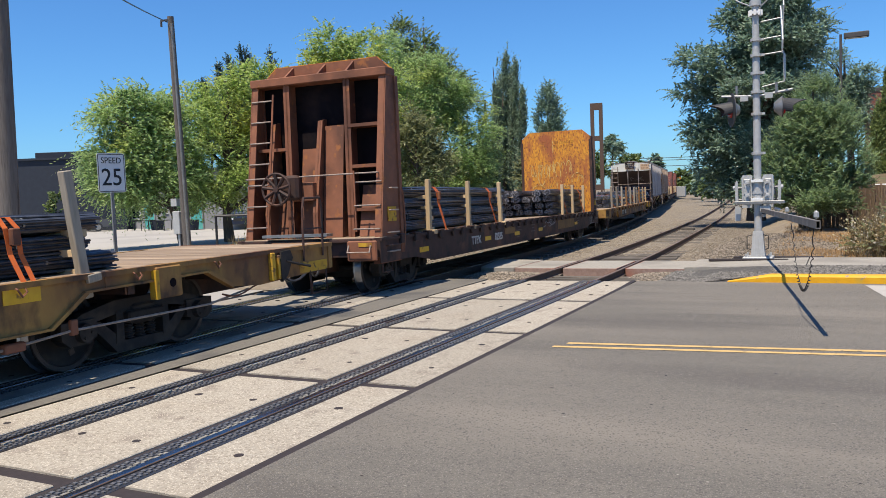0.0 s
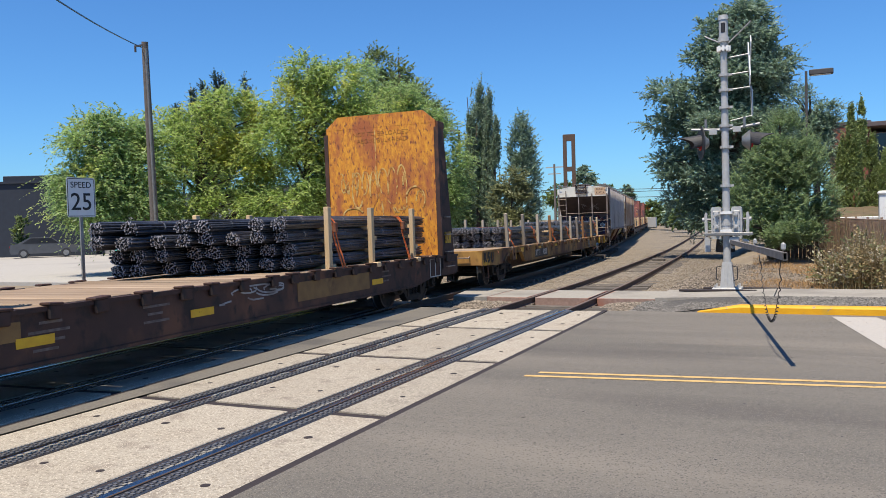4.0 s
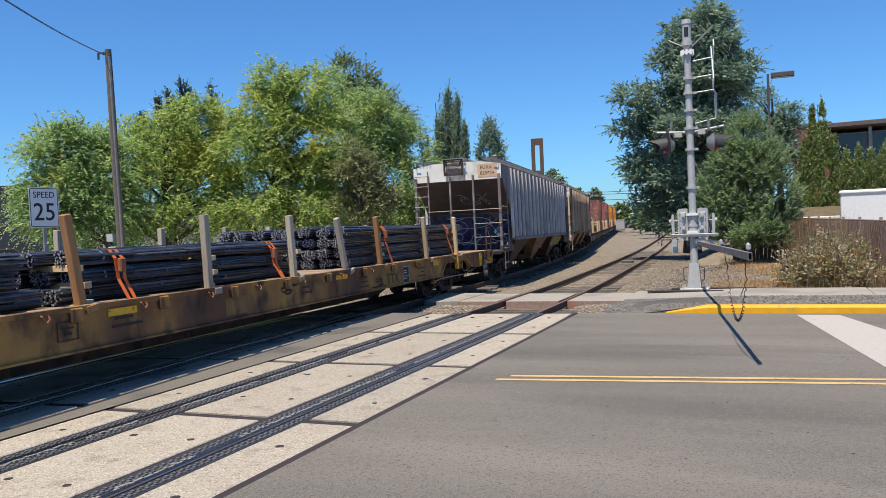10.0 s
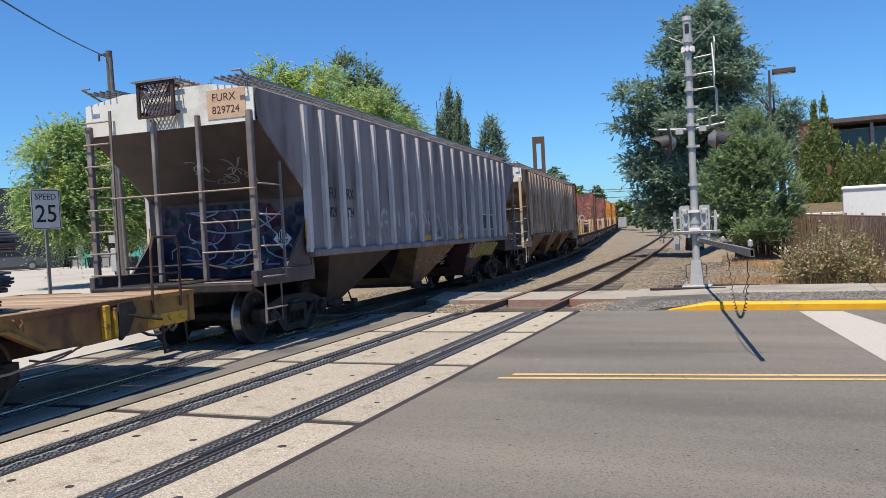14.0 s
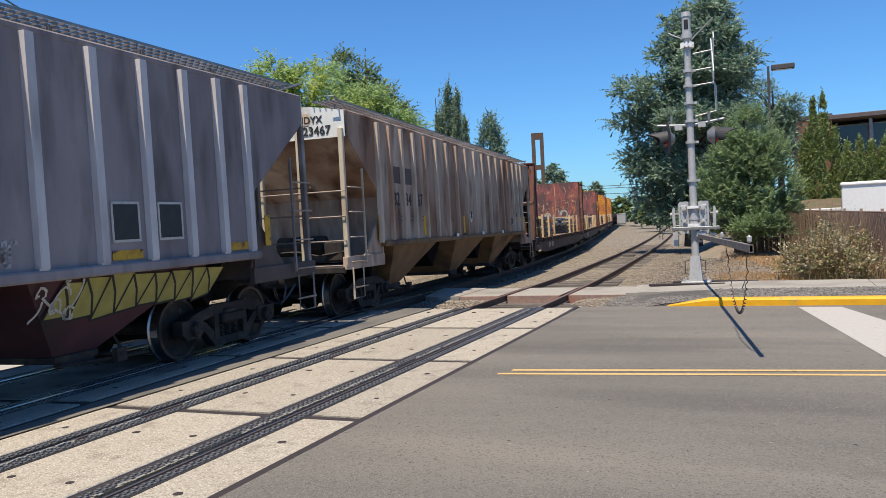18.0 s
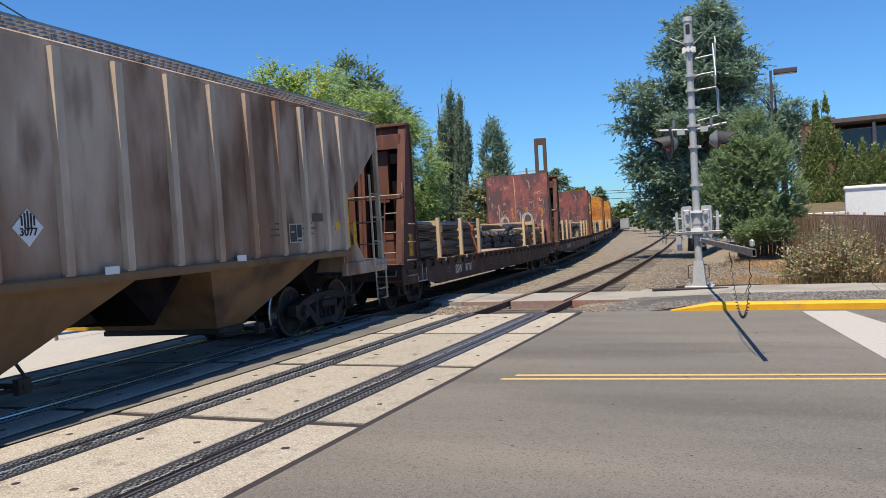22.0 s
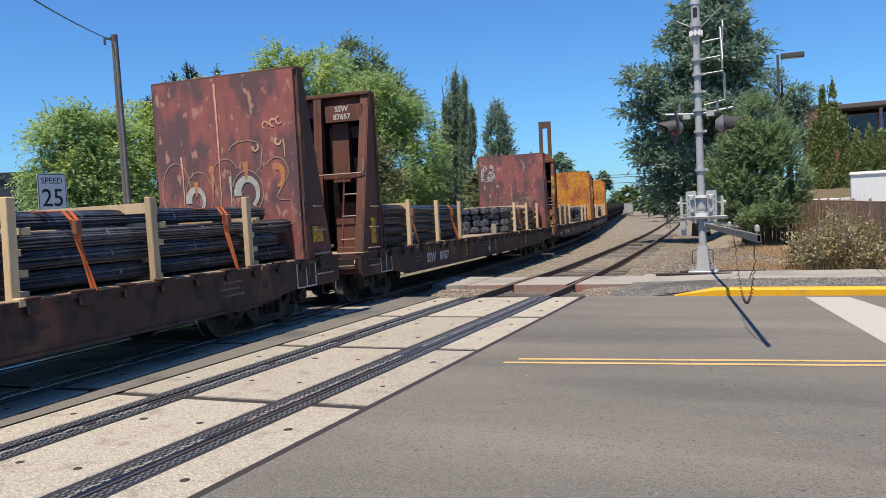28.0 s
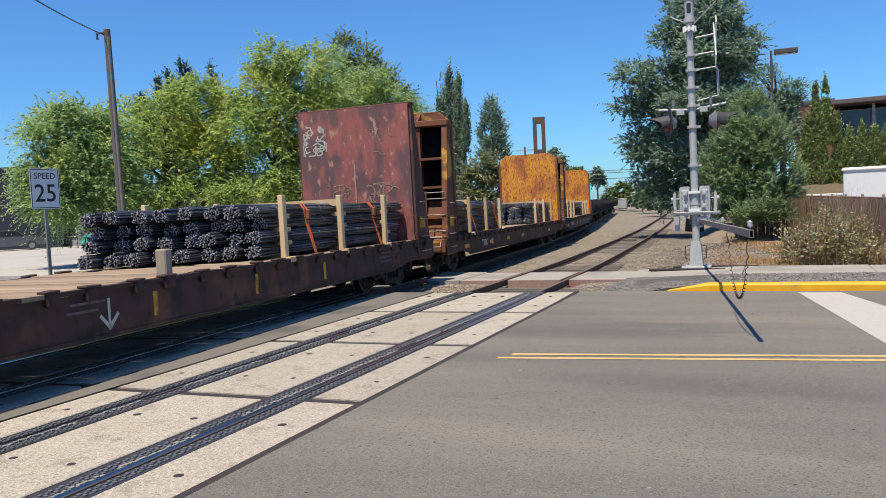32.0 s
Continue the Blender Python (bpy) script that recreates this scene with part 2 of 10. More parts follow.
HOPPER_WHITE = mat("hopper_white", (0.74, 0.74, 0.69), (0.66, 0.66, 0.60), scale=4, rough=0.6, c3=(0.42, 0.38, 0.32), s3=1.8, lo=0.55, hi=0.7)
REBAR = mat("black_rebar", (0.115, 0.122, 0.142), (0.052, 0.057, 0.070), scale=9, rough=0.32, bump=0.3, bscale=160, spec=0.6, island=0.6, metal=0.35)
REBAR_END = mat("cut_rebar_ends", (0.36, 0.355, 0.38), (0.20, 0.196, 0.215), scale=40, rough=0.55, metal=0.1, island=0.5)
LUMBER = mat("raw_lumber", (0.62, 0.46, 0.27), (0.52, 0.37, 0.21), scale=10, rough=0.8, stretch=(3, 3, 0.4), vary=0.22)
LUMBER_OLD = mat("grey_lumber", (0.42, 0.36, 0.28), (0.30, 0.26, 0.2), scale=10, rough=0.85, stretch=(3, 3, 0.4), vary=0.22)
STRAP = mat("orange_strap", (0.72, 0.16, 0.03), (0.6, 0.12, 0.025), scale=10, rough=0.7)
REFLECT_YELLOW = mat("yellow_reflective_film", (0.80, 0.47, 0.02), (0.66, 0.36, 0.02), scale=8, rough=0.4, c4=(0.25, 0.13, 0.03), s4=9, lo4=0.62, hi4=0.7)
TAN_PATCH = mat("faded_tan_patch", (0.27, 0.155, 0.055), (0.19, 0.105, 0.042), scale=5, rough=0.75, c3=(0.10, 0.055, 0.03), s3=2.5, lo=0.55, hi=0.66)
YELLOW_PAINT = mat("yellow_paint", (0.64, 0.38, 0.025), (0.52, 0.28, 0.025), scale=8, rough=0.65, c3=(0.30, 0.14, 0.03), s3=3, c4=(0.14, 0.07, 0.035), s4=9, lo4=0.55, hi4=0.64)
# rungs, grab irons and rods: sunlight on the bars is put into this pale colour
SUNLIT_BAR = mat("worn_rung", (0.42, 0.34, 0.28), (0.28, 0.21, 0.165), scale=20, rough=0.55, metal=0.2)
WHITE_MARK = mat("white_stencil", (0.60, 0.58, 0.53), (0.44, 0.42, 0.37), scale=20, rough=0.7)
BLACK_MARK = mat("black_stencil", (0.02, 0.02, 0.02), (0.03, 0.03, 0.03), scale=20, rough=0.7)
# street things
GALV = mat("galvanised_steel", (0.31, 0.305, 0.295), (0.24, 0.235, 0.225), scale=12, rough=0.45, metal=0.6, bump=0.05, c3=(0.36, 0.355, 0.34), s3=2)
SILVER = mat("silver_paint", (0.50, 0.50, 0.49), (0.42, 0.42, 0.41), scale=10, rough=0.5, metal=0.2, c4=(0.3, 0.27, 0.24), s4=9, lo4=0.68, hi4=0.74)
SIGN_BLACK = mat("black_enamel", (0.02, 0.02, 0.022), (0.03, 0.03, 0.03), scale=8, rough=0.5)
LENS_RED = mat("red_lens", (0.45, 0.015, 0.015), (0.3, 0.01, 0.01), scale=20, rough=0.2)
SIGN_WHITE = mat("sign_white", (0.80, 0.80, 0.78), (0.74, 0.74, 0.72), scale=8, rough=0.45)
POLE_WOOD = mat("pole_wood", (0.20, 0.172, 0.15), (0.13, 0.11, 0.095), scale=14, rough=0.9, stretch=(3, 3, 0.15), bump=0.5, c4=(0.08, 0.06, 0.05), s4=5)
POLE_STEEL = mat("grey_pole", (0.075, 0.07, 0.07), (0.055, 0.05, 0.05), scale=8, rough=0.6)
BARK = mat("bark", (0.14, 0.105, 0.08), (0.08, 0.062, 0.05), scale=12, rough=0.95, stretch=(2, 2, 0.4), bump=0.8, bscale=30)


def leafy(name, a, b, trans=0.35, c=None):
    return mat(name, a, b, scale=0.6, rough=0.42, bump=0.0, trans=trans, island=0.45, spec=0.5, c3=c, s3=0.45, lo=0.52, hi=0.66)


LEAF_LOCUST = leafy("locust_leaf", (0.49, 0.60, 0.18), (0.34, 0.46, 0.155), 0.6, (0.70, 0.66, 0.13))
LEAF_LOCUST_B = leafy("shaded_locust_leaf", (0.42, 0.56, 0.22), (0.30, 0.43, 0.18), 0.6, (0.53, 0.59, 0.18))
LEAF_DARKER = leafy("darker_leaf", (0.22, 0.29, 0.10), (0.16, 0.215, 0.08), 0.45)
LEAF_DULL = leafy("dull_leaf", (0.33, 0.35, 0.17), (0.25, 0.27, 0.13), 0.5)
NEEDLE_BLUE = leafy("cedar_needle", (0.31, 0.42, 0.30), (0.23, 0.33, 0.24), 0.45)
NEEDLE_DARK = leafy("spire_needle", (0.10, 0.16, 0.13), (0.075, 0.12, 0.105), 0.3)
NEEDLE_PINE = leafy("pine_needle", (0.34, 0.45, 0.22), (0.26, 0.355, 0.18), 0.55)
LEAF_POPLAR = leafy("poplar_leaf", (0.27, 0.36, 0.235), (0.20, 0.275, 0.18), 0.4)
LEAF_ARBOR = leafy("arborvitae_leaf", (0.33, 0.40, 0.14), (0.25, 0.32, 0.115), 0.45)
SEED = mat("pale_seed_head", (0.62, 0.57, 0.45), (0.48, 0.43, 0.32), scale=2, rough=0.9, bump=0, trans=0.3, island=0.3)
DRY_GRASS = mat("dry_grass", (0.50, 0.31, 0.14), (0.36, 0.22, 0.10), scale=1.0, rough=0.8, bump=0, trans=0.3, island=0.45)
WEED = mat("weed_stem", (0.38, 0.29, 0.15), (0.27, 0.21, 0.11), scale=1.0, rough=0.8, bump=0, trans=0.3, island=0.35)

# ------------------------------------------------------------------ mesh building


class MB:
    """Collects vertices and faces for one mesh."""

    def __init__(self):
        self.v, self.f, self.m, self.n = [], [], [], 0

    def add(self, verts, faces, mi=0, M=None):
        verts = np.asarray(verts, float)
        if M is not None:
            A = np.array(M)
            verts = verts @ A[:3, :3].T + A[:3, 3]
        self.v.append(verts)
        self.f.extend([tuple(i + self.n for i in f) for f in faces])
        self.m.extend([mi] * len(faces))
        self.n += len(verts)
        return self

    def box(self, c, s, mi=0, M=None, bev=0.0):
        x, y, z = s[0] / 2, s[1] / 2, s[2] / 2
        if bev <= 0:
            v = [(sx * x, sy * y, sz * z) for sz in (-1, 1) for sy in (-1, 1) for sx in (-1, 1)]
            f = [(0, 2, 3, 1), (4, 5, 7, 6), (0, 1, 5, 4), (2, 6, 7, 3), (0, 4, 6, 2), (1, 3, 7, 5)]
        else:
            b = min(bev, x * 0.9, y * 0.9, z * 0.9)
            ring = [(-x + b, -y), (x - b, -y), (x, -y + b), (x, y - b), (x - b, y), (-x + b, y), (-x, y - b), (-x, -y + b)]
            sh = 1 - b / max(x, 1e-6), 1 - b / max(y, 1e-6)
            v = [(a * sh[0], c2 * sh[1], -z) for a, c2 in ring] + [(a, c2, -z + b) for a, c2 in ring] + [(a, c2, z - b) for a, c2 in ring] + [(a * sh[0], c2 * sh[1], z) for a, c2 in ring]
            f = [tuple(range(7, -1, -1)), tuple(range(24, 32))]
            for k in range(3):
                f += [(k * 8 + i, k * 8 + (i + 1) % 8, k * 8 + 8 + (i + 1) % 8, k * 8 + 8 + i) for i in range(8)]
        v = np.array(v) + np.array(c)
        return self.add(v, f, mi, M)

    def cyl(self, p0, p1, r0, r1=None, n=10, mi=0, caps=True, M=None):
        r1 = r0 if r1 is None else r1
        p0, p1 = np.array(p0, float), np.array(p1, float)
        d = p1 - p0
        d = d / (np.linalg.norm(d) + 1e-9)
        a = np.cross(d, (0, 0, 1.0) if abs(d[2]) < 0.9 else (1.0, 0, 0))
        a /= np.linalg.norm(a)
        b = np.cross(d, a)
        an = np.linspace(0, 2 * np.pi, n, endpoint=False)
        ring = np.cos(an)[:, None] * a + np.sin(an)[:, None] * b
        v = np.concatenate([p0 + ring * r0, p1 + ring * r1])
        f = [(i, i + n, (i + 1) % n + n, (i + 1) % n) for i in range(n)]
        if caps:
            f += [tuple(range(n)), tuple(range(2 * n - 1, n - 1, -1))]
        return self.add(v, f, mi, M)

    def tube(self, pts, r, n=6, mi=0):
        """One unbroken round bar through the points."""
        P = [np.array(q, float) for q in pts]
        v, m = [], len(P)
        up = None
        for k, q in enumerate(P):
            d0 = P[k] - P[k - 1] if k else P[1] - P[0]
            d1 = P[k + 1] - P[k] if k < m - 1 else d0
            d0, d1 = d0 / (np.linalg.norm(d0) + 1e-9), d1 / (np.linalg.norm(d1) + 1e-9)
            d = d0 + d1
            ln = np.linalg.norm(d)
            d = d / ln if ln > 1e-6 else d0
            if up is None:
                up = np.cross(d, (0, 0, 1.0) if abs(d[2]) < 0.9 else (1.0, 0, 0))
            up = up - d * np.dot(up, d)
            up /= np.linalg.norm(up) + 1e-9
            side = np.cross(d, up)
            rr = r / max(0.5, ln / 2)
            for i in range(n):
                t = 2 * math.pi * i / n
                v.append(q + (up * math.cos(t) + side * math.sin(t)) * (rr if 0 < k < m - 1 else r))
        f = [(k * n + i, k * n + (i + 1) % n, (k + 1) * n + (i + 1) % n, (k + 1) * n + i) for k in range(m - 1) for i in range(n)]
        f += [tuple(range(n - 1, -1, -1)), tuple((m - 1) * n + i for i in range(n))]
        return self.add(v, f, mi)

    def prism(self, poly, axis, a, b, mi=0, M=None):
        """A polygon in the two other axes (in x, y, z order), drawn out along an axis from a to b."""
        k = "xyz".index(axis)
        o = [i for i in range(3) if i != k]
        v = []
        for w in (a, b):
            for p in poly:
                q = [0, 0, 0]
                q[k], q[o[0]], q[o[1]] = w, p[0], p[1]
                v.append(q)
        n = len(poly)
        f = [tuple(range(n - 1, -1, -1)), tuple(range(n, 2 * n))] + [(i, (i + 1) % n, (i + 1) % n + n, i + n) for i in range(n)]
        return self.add(v, f, mi, M)

    def mesh(self, name, mats, smooth=False):
        me = bpy.data.meshes.new(name)
        me.from_pydata(np.concatenate(self.v) if self.v else [], [], self.f)
        for m in mats if isinstance(mats, (list, tuple)) else [mats]:
            me.materials.append(m)
        me.polygons.foreach_set("material_index", self.m)
        bm = bmesh.new()
        bm.from_mesh(me)
        if len(bm.faces) < 60000:
            bmesh.ops.recalc_face_normals(bm, faces=bm.faces)
        bm.to_mesh(me)
        bm.free()
        if smooth:
            me.polygons.foreach_set("use_smooth", [True] * len(me.polygons))
            me.set_sharp_from_angle(angle=radians(40))
        me.update()
        return me


def part(name, mb, material, parent=None, label="", M=None, smooth=False):
    me = mb if isinstance(mb, bpy.types.Mesh) else mb.mesh(name, material, smooth)
    ob = new(name, me)
    if parent is not None:
        ob.parent = parent
    if M is not None:
        ob.matrix_basis = M
    if label:
        ob["label"] = label
    return ob


def thing(name, label, category, group="", kind="", M=None, data=None):
    ob = new(name, data)
    tagged(ob, label, category, group, kind)
    if M is not None:
        ob.matrix_basis = M
    return ob


def solid(name, mb, material, label, category, group="", kind="", M=None, smooth=False):
    ob = part(name, mb, material, None, "", M, smooth)
    return tagged(ob, label, category, group, kind)


def text_mesh(word, size, bold=0.0, extrude=0.002):
    cu = bpy.data.curves.new("lettering", "FONT")
    cu.body, cu.size, cu.extrude, cu.offset, cu.align_x, cu.align_y, cu.resolution_u = word, size, extrude, bold, "CENTER", "CENTER", 3
    ob = bpy.data.objects.new("lettering", cu)
    scene.collection.objects.link(ob)
    bpy.context.view_layer.update()
    me = bpy.data.meshes.new_from_object(ob.evaluated_get(bpy.context.evaluated_depsgraph_get()))
    bpy.data.objects.remove(ob)
    bpy.data.curves.remove(cu)
    return me


def lettering(name, word, size, M, material, parent, label="", bold=0.0, squeeze=1.0):
    me = text_mesh(word, size, bold)
    me.materials.clear()
    me.materials.append(material)
    me.transform(Matrix.Diagonal((squeeze, 1, 1, 1)))
    return part(name, me, material, parent, label, M)


FACE_X = Matrix(((0, 0, 1, 0), (1, 0, 0, 0), (0, 1, 0, 0), (0, 0, 0, 1)))     # text on a side that looks to +x, read with +y to the right
FACE_YN = Matrix(((1, 0, 0, 0), (0, 0, -1, 0), (0, 1, 0, 0), (0, 0, 0, 1)))   # text on an end that looks to -y


SIDE = Matrix(((0, -1, 0, 0), (1, 0, 0, 0), (0, 0, 1, 0), (0, 0, 0, 1)))      # strokes in x, z laid onto a side that looks to +x


def strokes(rng, n, w, h, width):
    """A tag of plain curved strokes, in x and z, as flat ribbons."""
    mb = MB()
    for _ in range(n):
        x0, z0 = rng.uniform(-w, w), rng.uniform(-h, h)
        ang, turn = rng.uniform(0, 6.28), rng.uniform(-1.0, 1.0)
        pts = []
        for _k in range(rng.randint(5, 10)):
            pts.append((x0, z0))
            x0 += math.cos(ang) * w * 0.16
            z0 += math.sin(ang) * h * 0.28
            x0, z0 = max(-w, min(w, x0)), max(-h, min(h, z0))
            ang += turn * rng.uniform(0.3, 1.4)
        for (ax, az), (bx, bz) in zip(pts[:-1], pts[1:]):
            d = math.hypot(bx - ax, bz - az)
            if d < 1e-4:
                continue
            nx, nz = -(bz - az) / d * width, (bx - ax) / d * width
            ex, ez = (bx - ax) / d * width * 0.6, (bz - az) / d * width * 0.6
            mb.add([(ax + nx - ex, 0, az + nz - ez), (bx + nx + ex, 0, bz + nz + ez), (bx - nx + ex, 0, bz - nz + ez), (ax - nx - ex, 0, az - nz - ez)], [(0, 1, 2, 3)])
    return mb

# ------------------------------------------------------------------ the two tracks
def train_x(y):
    """The centre line of the curved siding on which the train runs."""
    if y < -10:
        return train_x(-10) - 0.025 * (y + 10)
    if y > 55:
        return train_x(55) - 0.155 * (y - 55)
    return -3.0 - 0.045 * y - 0.001 * y * y


def main_x(y):
    """The centre line of the main track, straight over the street and bending off behind it."""
    if y < 13:
        return 0.0
    return -0.075 * (y - 13 - 3 * (1 - math.exp((13 - y) / 3))) - 0.0007 * max(0.0, y - 45) ** 1.6


def main_z(y):
    """The main track falls away behind the street."""
    return float(np.interp(y, (14, 17.3, 19, 24.3, 30, 36, 42.6, 55, 70), (0, -0.06, -0.09, -0.20, -0.285, -0.36, -0.44, -0.55, -0.60)))


def train_z(y):
    """So does the siding, a little less."""
    return float(np.interp(y, (10, 13, 21, 27, 36, 55, 75), (0, -0.02, -0.13, -0.19, -0.28, -0.42, -0.48)))


def bed_z(y):
    return min(main_z(y), train_z(y)) - 0.03


_ys = np.arange(-190.0, 340.0, 0.5)
_xs = np.array([train_x(float(y)) for y in _ys])
_ss = np.concatenate([[0], np.cumsum(np.hypot(np.diff(_xs), np.diff(_ys)))])
_ss -= np.interp(0, _ys, _ss)


def on_track(s):
    y = float(np.interp(s, _ss, _ys))
    return train_x(y), y


def sweep(mb, line, ys, section, mi=0):
    """A cross-section (offset, z) drawn along a track's centre line."""
    rows = []
    for y in ys:
        x = line(y)
        d = (line(y + 0.1) - line(y - 0.1)) / 0.2
        k = 1 / math.hypot(1, d)
        fall = main_z(y) if line is main_x else train_z(y)
        rows.append([(x + o * k, y - o * d * k, z + fall) for o, z in section])
    n = len(section)
    v = [p for r in rows for p in r]
    f = [(i * n + j, i * n + (j + 1) % n, (i + 1) * n + (j + 1) % n, (i + 1) * n + j) for i in range(len(rows) - 1) for j in range(n)]
    f += [tuple(range(n - 1, -1, -1)), tuple((len(rows) - 1) * n + j for j in range(n))]
    return mb.add(v, f, mi)


def steps(a, b, d):
    n = max(1, round((b - a) / d))
    return [a + (b - a) * i / n for i in range(n + 1)]


GROUND_Z = -0.10
# ground: one sheet to the horizon, finer near by
gmb = MB()
gx = sorted(set([-900, -500, -300, -200, -140] + list(np.arange(-100, -20, 4.0)) + list(np.arange(-20, 8, 1.0)) + list(np.arange(8, 60, 4.0)) + [80, 140, 200, 300, 500, 900]))
gy = sorted(set([-900, -500, -300, -200, -120] + list(np.arange(-80, 12, 4.0)) + list(np.arange(12, 80, 2.0)) + list(np.arange(80, 160, 4.0)) + [200, 300, 500, 900, 1500]))
gv = []
for y in gy:
    for x in gx:
        off = abs(x - 0.5 * (main_x(y) + train_x(y)) - 0.4)
        low = (0.12 - bed_z(y)) * min(1.0, max(0.0, (6.6 - off) / 1.2)) if y > 13 else 0.0
        gv.append((x, y, GROUND_Z - 0.05 - low))
gf = [(j * len(gx) + i, j * len(gx) + i + 1, (j + 1) * len(gx) + i + 1, (j + 1) * len(gx) + i) for j in range(len(gy) - 1) for i in range(len(gx) - 1)]
gmb.add(gv, gf)
solid("ground", gmb, GROUND, "dry tan dirt and gravel ground", "ground", kind="structure")

# ballast beds with a rough crown
rng = random.Random(4)


def ballast_bed(line, y0, y1, half, name, label):
    mb = MB()
    ys = steps(y0, y1, 0.7)
    offs = [-half - 0.7, -half, -half * 0.75, -half * 0.5, -0.5, 0, 0.5, half * 0.5, half * 0.75, half, half + 0.7]
    v = []
    for y in ys:
        for k, o in enumerate(offs):
            edge = k in (0, len(offs) - 1)
            z = GROUND_Z - 0.16 if edge else GROUND_Z - 0.055 + 0.02 * noise.noise((o * 1.7, y * 1.7, 3.0)) - 0.05 * (abs(o) / half) ** 4
            fall = bed_z(y) - (0.04 if 14 < y < 18.0 else 0.0)
            v.append((line(y) + o, y, z + fall))
    n = len(offs)
    f = [(j * n + i, j * n + i + 1, (j + 1) * n + i + 1, (j + 1) * n + i) for j in range(len(ys) - 1) for i in range(n - 1)]
    mb.add(v, f)
    solid(name, mb, BALLAST, label, "gravel", kind="structure", smooth=True)


ballast_bed(lambda y: 0.5 * (main_x(y) + train_x(y)) + 0.4, 14.9, 230, 5.6, "ballast_bed", "tan and grey track ballast gravel under both tracks")
ballast_bed(lambda y: 0.5 * train_x(y), -120, -1.0, 5.2, "ballast_bed", "tan and grey track ballast gravel under both tracks")

# roads: the asphalt street over the crossing, and its paler stretch beyond the tracks
ROAD_Y0, ROAD_Y1 = -0.6, 15.05


def slab(name, pts, z0, z1, material, label, category, kind="structure"):
    mb = MB()
    n = len(pts)
    mb.add([(x, y, z0) for x, y in pts] + [(x, y, z1) for x, y in pts], [tuple(range(n - 1, -1, -1)), tuple(range(n, 2 * n))] + [(i, (i + 1) % n, (i + 1) % n + n, i + n) for i in range(n)])
    return solid(name, mb, material, label, category, kind=kind)


PX0, PX1 = -1.42, 1.52
slab("road", [(PX1 + 0.065, ROAD_Y0), (300, ROAD_Y0), (300, ROAD_Y1), (PX1 + 0.065, ROAD_Y1)], -0.3, 0.0, ASPHALT, "worn grey asphalt street leading over the level crossing", "road")
NEAR_EDGE = [(train_x(y) + 1.55, y) for y in steps(ROAD_Y0, ROAD_Y1, 1.6)]
slab("road", [(PX0 - 0.06, ROAD_Y1), (PX0 - 0.06, ROAD_Y0)] + NEAR_EDGE, -0.3, -0.004, ASPHALT_PATCH, "strip of worn asphalt between the two tracks", "road")
FAR_EDGE = [(train_x(y) - 1.55, y) for y in steps(ROAD_Y0, ROAD_Y1 - 2.4, 1.6)]
slab("road", FAR_EDGE + [(-300, ROAD_Y1 - 2.4 + 1.5), (-300, ROAD_Y0)], -0.3, -0.004, LOT, "pale sunlit concrete street beyond the tracks", "road")
slab("pavement", [(-140, 20.5), (-11.5, 20.5), (-15, 36), (-26, 60), (-140, 60)], -0.3, -0.02, LOT, "wide pale concrete lot behind the train", "pavement")
slab("pavement", [(PX1, -14), (300, -14), (300, ROAD_Y0 - 0.01), (PX1, ROAD_Y0 - 0.01)], -0.3, 0.02, SIDEWALK, "pale concrete pavement beside the street", "pavement")

# kerb, gravel strip and pavement on the far side of the street
kmb = MB()
prof = [(ROAD_Y1 - 0.0, -0.2), (ROAD_Y1 + 0.0, 0.10), (ROAD_Y1 + 0.03, 0.135), (ROAD_Y1 + 0.17, 0.14), (ROAD_Y1 + 0.17, -0.2)]
prof0 = [(y, min(z, 0.008)) for y, z in prof]
kx = [(3.18, prof0), (3.9, prof), (9.9, prof), (9.9, prof), (40, prof)]
kv = [(x, y, z) for x, p in kx for y, z in p]
kf = [(i * 5 + j, i * 5 + (j + 1) % 5, (i + 1) * 5 + (j + 1) % 5, (i + 1) * 5 + j) for i in range(4) for j in range(5)] + [(4, 3, 2, 1, 0), (20, 21, 22, 23, 24)]
kmb.add(kv, kf)
solid("kerb", kmb, YELLOW_KERB, "yellow-painted concrete kerb ramping up from the street", "kerb", kind="structure")
kk = MB()
ka, kb = Vector((-7.7, 13.4, 0)), Vector((-13.6, 10.3, 0))
kn = Vector((kb.y - ka.y, ka.x - kb.x, 0)).normalized() * 0.17
kk.add([ka + Vector((0, 0, -0.1)), kb + Vector((0, 0, -0.1)), kb + kn + Vector((0, 0, -0.1)), ka + kn + Vector((0, 0, -0.1)), ka + Vector((0, 0, 0.10)), kb + Vector((0, 0, 0.13)), kb + kn + Vector((0, 0, 0.14)), ka + kn + Vector((0, 0, 0.11))], [(3, 2, 1, 0), (4, 5, 6, 7), (0, 1, 5, 4), (1, 2, 6, 5), (2, 3, 7, 6), (3, 0, 4, 7)])
solid("kerb", kk, YELLOW_KERB, "yellow-painted kerb beyond the train", "kerb", kind="structure")
gsm = MB()
gsm.add([(2.0, ROAD_Y1 + 0.004, -0.05), (3.2, ROAD_Y1 + 0.004, -0.02), (4.0, ROAD_Y1 + 0.171, 0.10), (60, ROAD_Y1 + 0.171, 0.10), (60, 17.05, 0.11), (3.5, 17.05, 0.09), (2.6, 17.3, 0.0), (2.0, 17.3, -0.05)], [(0, 1, 6, 7), (1, 2, 5, 6), (2, 3, 4, 5)])
